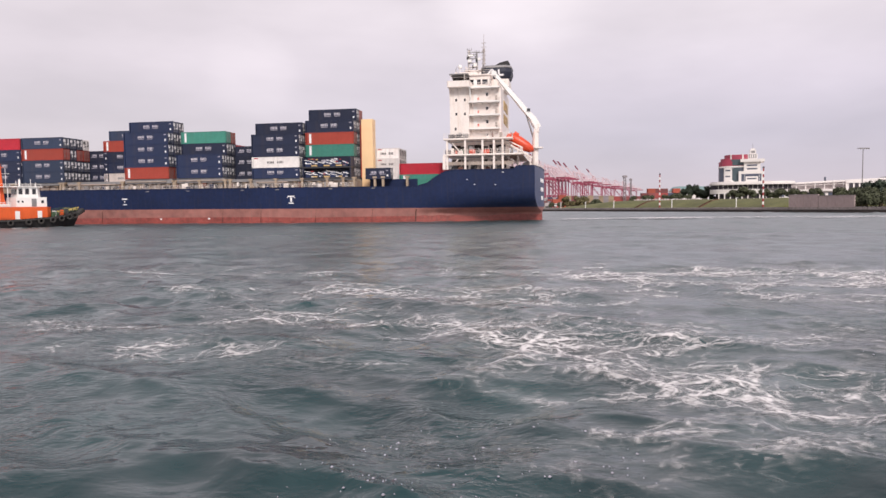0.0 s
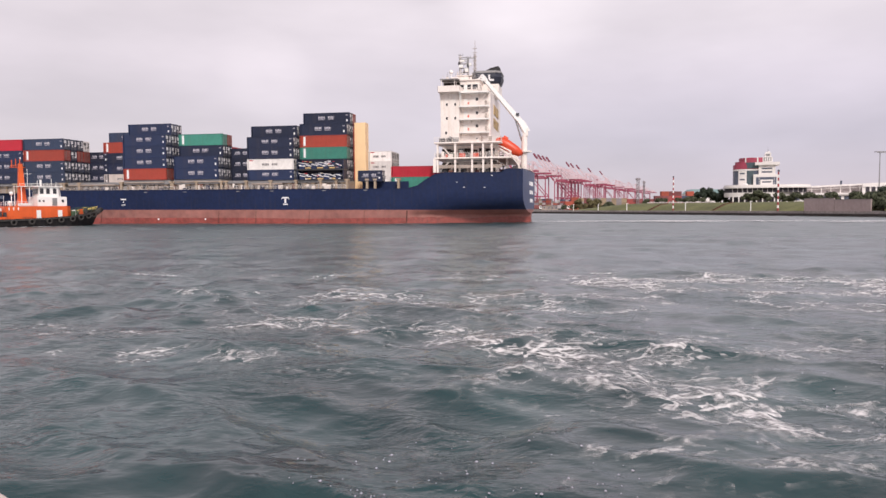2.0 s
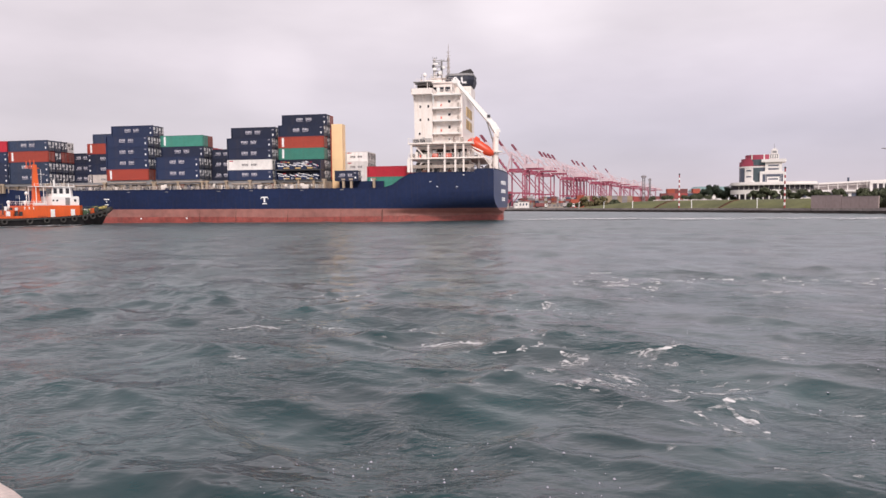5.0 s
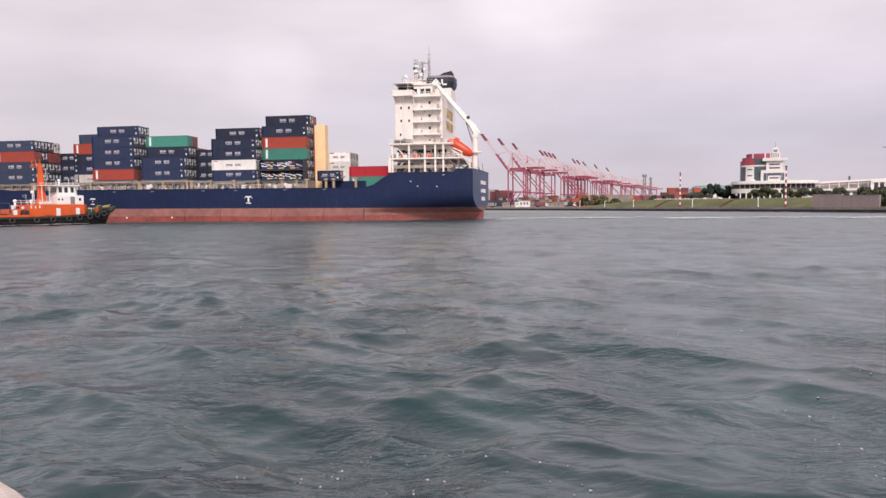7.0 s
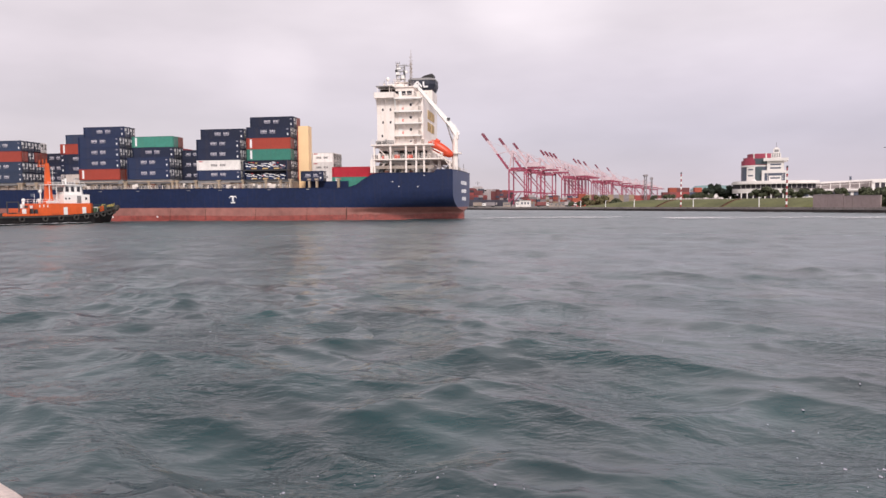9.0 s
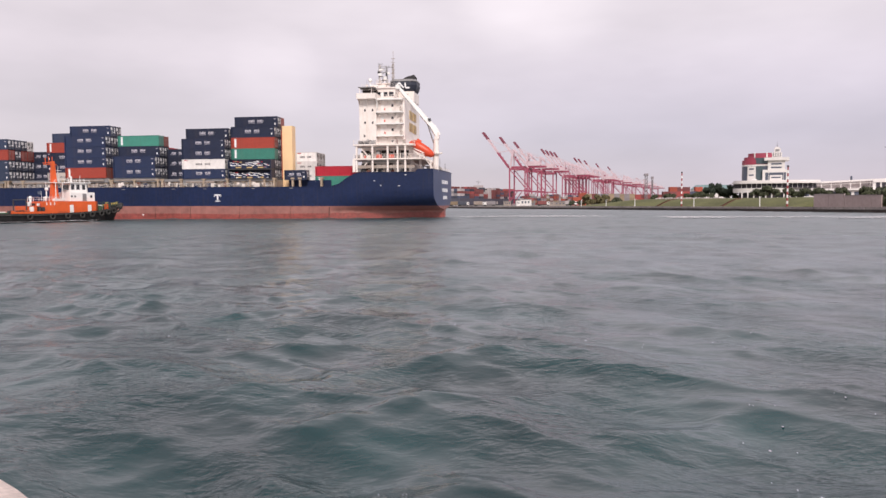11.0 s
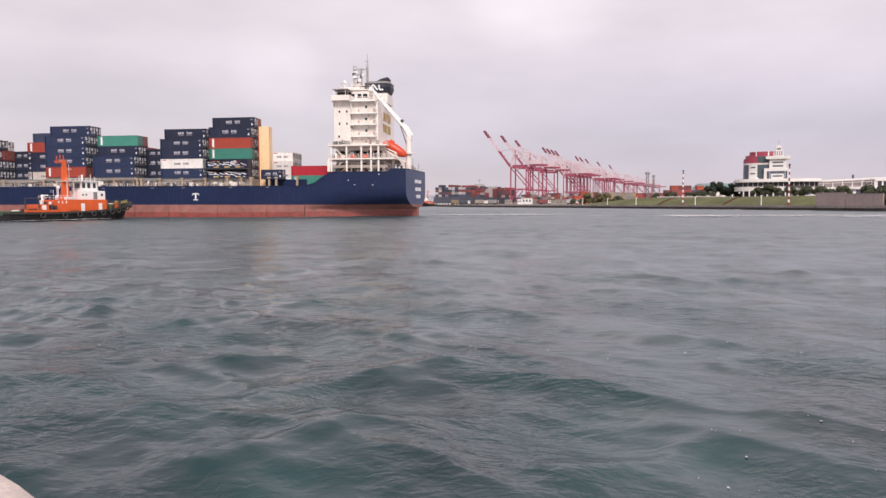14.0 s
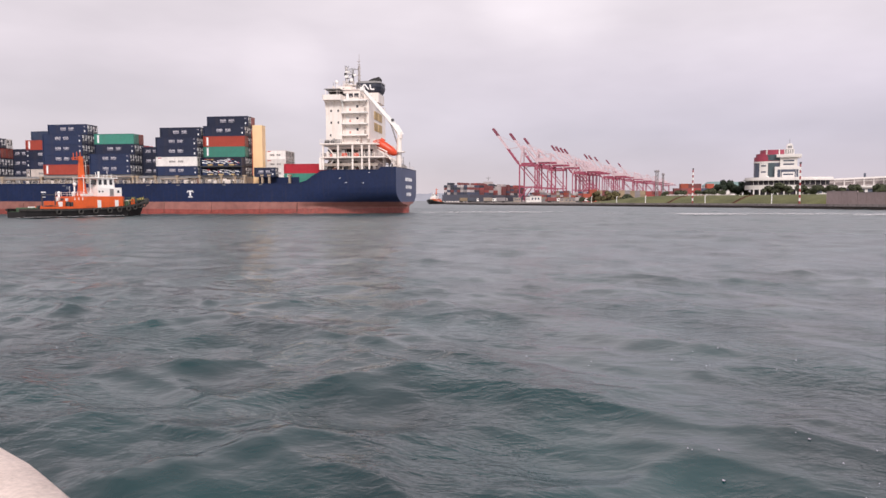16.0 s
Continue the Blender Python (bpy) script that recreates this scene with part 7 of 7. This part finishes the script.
def viewing_boat():
    """Rounded white gunwale of the boat that carries the camera."""
    boat = thing("viewing_boat", Matrix(), "white gelcoat side of a small boat", "boat")
    edge = [(-4.6, 2.95), (-3.4, 2.78), (-2.4, 2.52), (-1.75, 2.22), (-1.37, 1.985), (-1.2, 1.86), (-1.02, 1.70), (-0.82, 1.48), (-0.55, 1.1), (-0.35, 0.7), (-0.2, 0.2), (-0.1, -0.6), (-0.05, -2.0)]
    port = edge + [(-0.1, -4.2), (-0.35, -5.8), (-1.0, -6.9), (-2.4, -7.4), (-4.6, -7.5)]
    loop = port + [(-9.2 - x, y) for x, y in port[-2:0:-1]]
    prof = [(-0.42, -0.02), (-0.30, 0.0), (-0.12, 0.0), (-0.04, -0.02), (0.0, -0.07), (0.0, -0.14), (-0.04, -0.19), (-0.08, -0.22), (-0.10, -3.6), (-0.42, -3.6)]
    rings, inner = [], []
    for i, (x, y) in enumerate(loop):
        d = (Vector(loop[(i + 1) % len(loop)]) - Vector(loop[i - 1])).normalized()
        n = Vector((-d.y, d.x))
        rings.append([(x + n.x * o, y + n.y * o, 2.75 + z) for o, z in prof])
        inner.append((x - n.x * 0.38, y - n.y * 0.38))
    bm = bmesh.new()
    rows = loft(bm, rings, caps=False)
    for i in range(len(prof)):
        bm.faces.new((rows[-1][i], rows[-1][(i + 1) % len(prof)], rows[0][(i + 1) % len(prof)], rows[0][i]))
    part("gunwale", bm, GELCOAT, boat, smooth=True)
    bm = bmesh.new()
    extrude(bm, inner, 1.55, 1.75)
    part("deck", bm, GELCOAT, boat)
    return boat


make_land()
make_bank()
flood_wall()
beacon(104.4, 335, 1.75, 17.6, 13, POLE_RED)
beacon(126.5, 275, 1.75, 17.2, 13, POLE_RED)
for x, y, z1 in ((89, 362, 5.5), (106, 322, 5.6), (121, 287, 5.7), (138.6, 254, 5.6), (70, 412, 5.4), (79, 385, 5.2), (150, 225, 5.8)):
    white_post(x, y, 1.75, z1)
make_terminal_building()
arched_hall()
high_mast(260, 432, 1.7, 36.8)
lattice_tower(183, 700, 1.7, 32.8, 2.0)
lattice_tower(195, 722, 1.7, 30.5, 1.2)
make_cranes()
for x, y, turn, paint, label in ((14, 560, -8, BEIGE, "beige box lorry parked on the quay"), (22, 556, 170, FAR_BOX["c"], "grey box lorry parked on the quay"), (1, 575, 12, FAR_BOX["k"], "dark box lorry parked on the quay"),
                                 (-6, 590, 20, FAR_BOX["y"], "olive box lorry parked on the quay"), (84, 540, -5, FAR_BOX["w"], "pale box lorry parked on the quay"), (62, 535, 5, FAR_BOX["a"], "rust-red box lorry parked on the quay")):
    quay_truck(x, y, turn, paint, label)
far_ship()
small_buildings()
yard_stacks()
plant_trees()
hills()
gunwale = viewing_boat()
far_tug = copy_thing(tug, pose(-33.4, 650, 0, 0, 0, 250))
tagged(far_tug, "distant orange harbour tug beside the moored ship")


def wash(u0, u1, v0, v1, seed, amount, base, label):
    """Churned foam on the water beside a hull, in the hull's own directions."""
    nx, ny = 150, 60
    u, v = np.meshgrid(np.linspace(u0, u1, nx), np.linspace(v0, v1, ny), indexing="ij")
    e = np.minimum((u - u0) / (u1 - u0), (u1 - u) / (u1 - u0)) * 2
    e = np.minimum(e, 2 * np.minimum((v - v0) / (v1 - v0), (v1 - v) / (v1 - v0)))
    n = 0.6 * smooth_noise(u * 0.35, v * 0.9, seed) + 0.4 * smooth_noise(u * 1.3, v * 2.4, seed + 1)
    n += 0.9 * (smooth_noise(u * 0.09 + 5, v * 0.2, seed + 2) - 0.55)
    z = 0.16 * (n - 1 + amount * np.clip(e * 1.6, 0, 1))
    ok = z > -0.03
    faces = grid_faces(nx, ny, False)
    faces = faces[ok.reshape(-1)[faces].any(1)]
    used, inverse = np.unique(faces, return_inverse=True)
    co = np.stack([u, v, base + z], -1).reshape(-1, 3)[used]
    ob = sheet("wash_foam", co, inverse.reshape(-1, 4), WASH)
    return tagged(ob, label, "foam", "wash foam", "stuff")


def flecks():
    """Loose specks of foam on the near water."""
    r, x, y, co = sea_grid
    rng = np.random.RandomState(5)
    pts, faces = [], []
    near = np.argwhere((r > 7) & (r < 24) & (y > 0.6 * np.abs(x)) & (smooth_noise(x * 0.22 + 2, y * 0.22, 91) + 0.02 * x > 0.5))
    pick = near[rng.choice(len(near), 330, replace=False)]
    for i, j in pick:
        px, py, pz = co[i, j]
        s = 0.005 + 0.013 * rng.rand() ** 3
        k = len(pts)
        pts += [(px - s * 1.6, py, pz + 0.012), (px, py - s * 2, pz + 0.012), (px + s * 1.6, py, pz + 0.012), (px, py + s * 2, pz + 0.02)]
        faces.append((k, k + 1, k + 2, k + 3))
    ob = sheet("foam_flecks", pts, faces, INK_GREY)
    return tagged(ob, "loose white foam flecks on the near water", "foam", "", "stuff")


fleck = flecks()
ship_wash = wash(-104, -59.5, -6, 10, 61, 0.52, 0.31, "white wash trailing from the ship's stern")
wake_foam = wash(-165, -66, -11, 12, 83, 0.12, 0.30, "thin white streaks of the ship's spent wake")
wake_foam.matrix_world = SHIP_ROWS[0][1]
tug_wash = wash(-19.5, 9, -7.5, -4.8, 71, 0.68, 0.32, "white wash along the tug's side")


def motions():
    walk(ship, SHIP_ROWS)
    for ob, local in RIDERS:
        walk(ob, [(t, m @ local) for t, m in SHIP_ROWS])
    walk(tug, TUG_ROWS)
    walk(ship_wash, SHIP_ROWS)
    walk(tug_wash, TUG_ROWS)
    walk(gunwale, [(t, pose(0, 0, z + eye_at(t).z - 3.52)) for t, z in ((0, -0.03), (1.5, 0.012), (3.0, 0.02), (7, 0.02), (14.5, 0.03), (15.2, 0.045), (16.0, 0.065))])
    # the sea drifts slowly under the spent wake, then runs on with the wind
    def drift(t, z=0.0):
        late = max(0.0, t - 5.0)
        run = late * late / 8 if late < 4 else late - 2.0
        return pose(-0.13 * t - 0.28 * run, -0.08 * t - 0.42 * run, z)
    times = (0, 1.5, 3.5, 5.0, 6, 7, 8, 9, 10, 12, 14, 16.0)
    walk(fleck, [(t, drift(t)) for t in times])
    walk(sea, [(t, drift(t)) for t in times])
    walk(chop, [(0, pose(5.0, 2.6, 0)), (4, pose(2.4, 1.2, 0)), (8, pose(-0.2, -0.2, 0)), (12, pose(-2.8, -1.5, 0)), (16.0, pose(-5.4, -2.8, 0))])
    for i, ob in enumerate(foams):
        late = (0.0, 0.3, -0.6, 0.6, 0.6, 0.2, 0.4)[i]
        rows = [(0, 0.014), (1.2, -0.002), (2.4, -0.022), (3.3 + late * 0.3, -0.040), (4.4 + late * 0.4, -0.051), (6.4, -0.062), (8.0, -0.07), (16.0, -0.12)]
        walk(ob, [(t, drift(t, float(np.interp(t, [a for a, _ in rows], [z for _, z in rows])))) for t in sorted({*times, *(a for a, _ in rows)})])


motions()
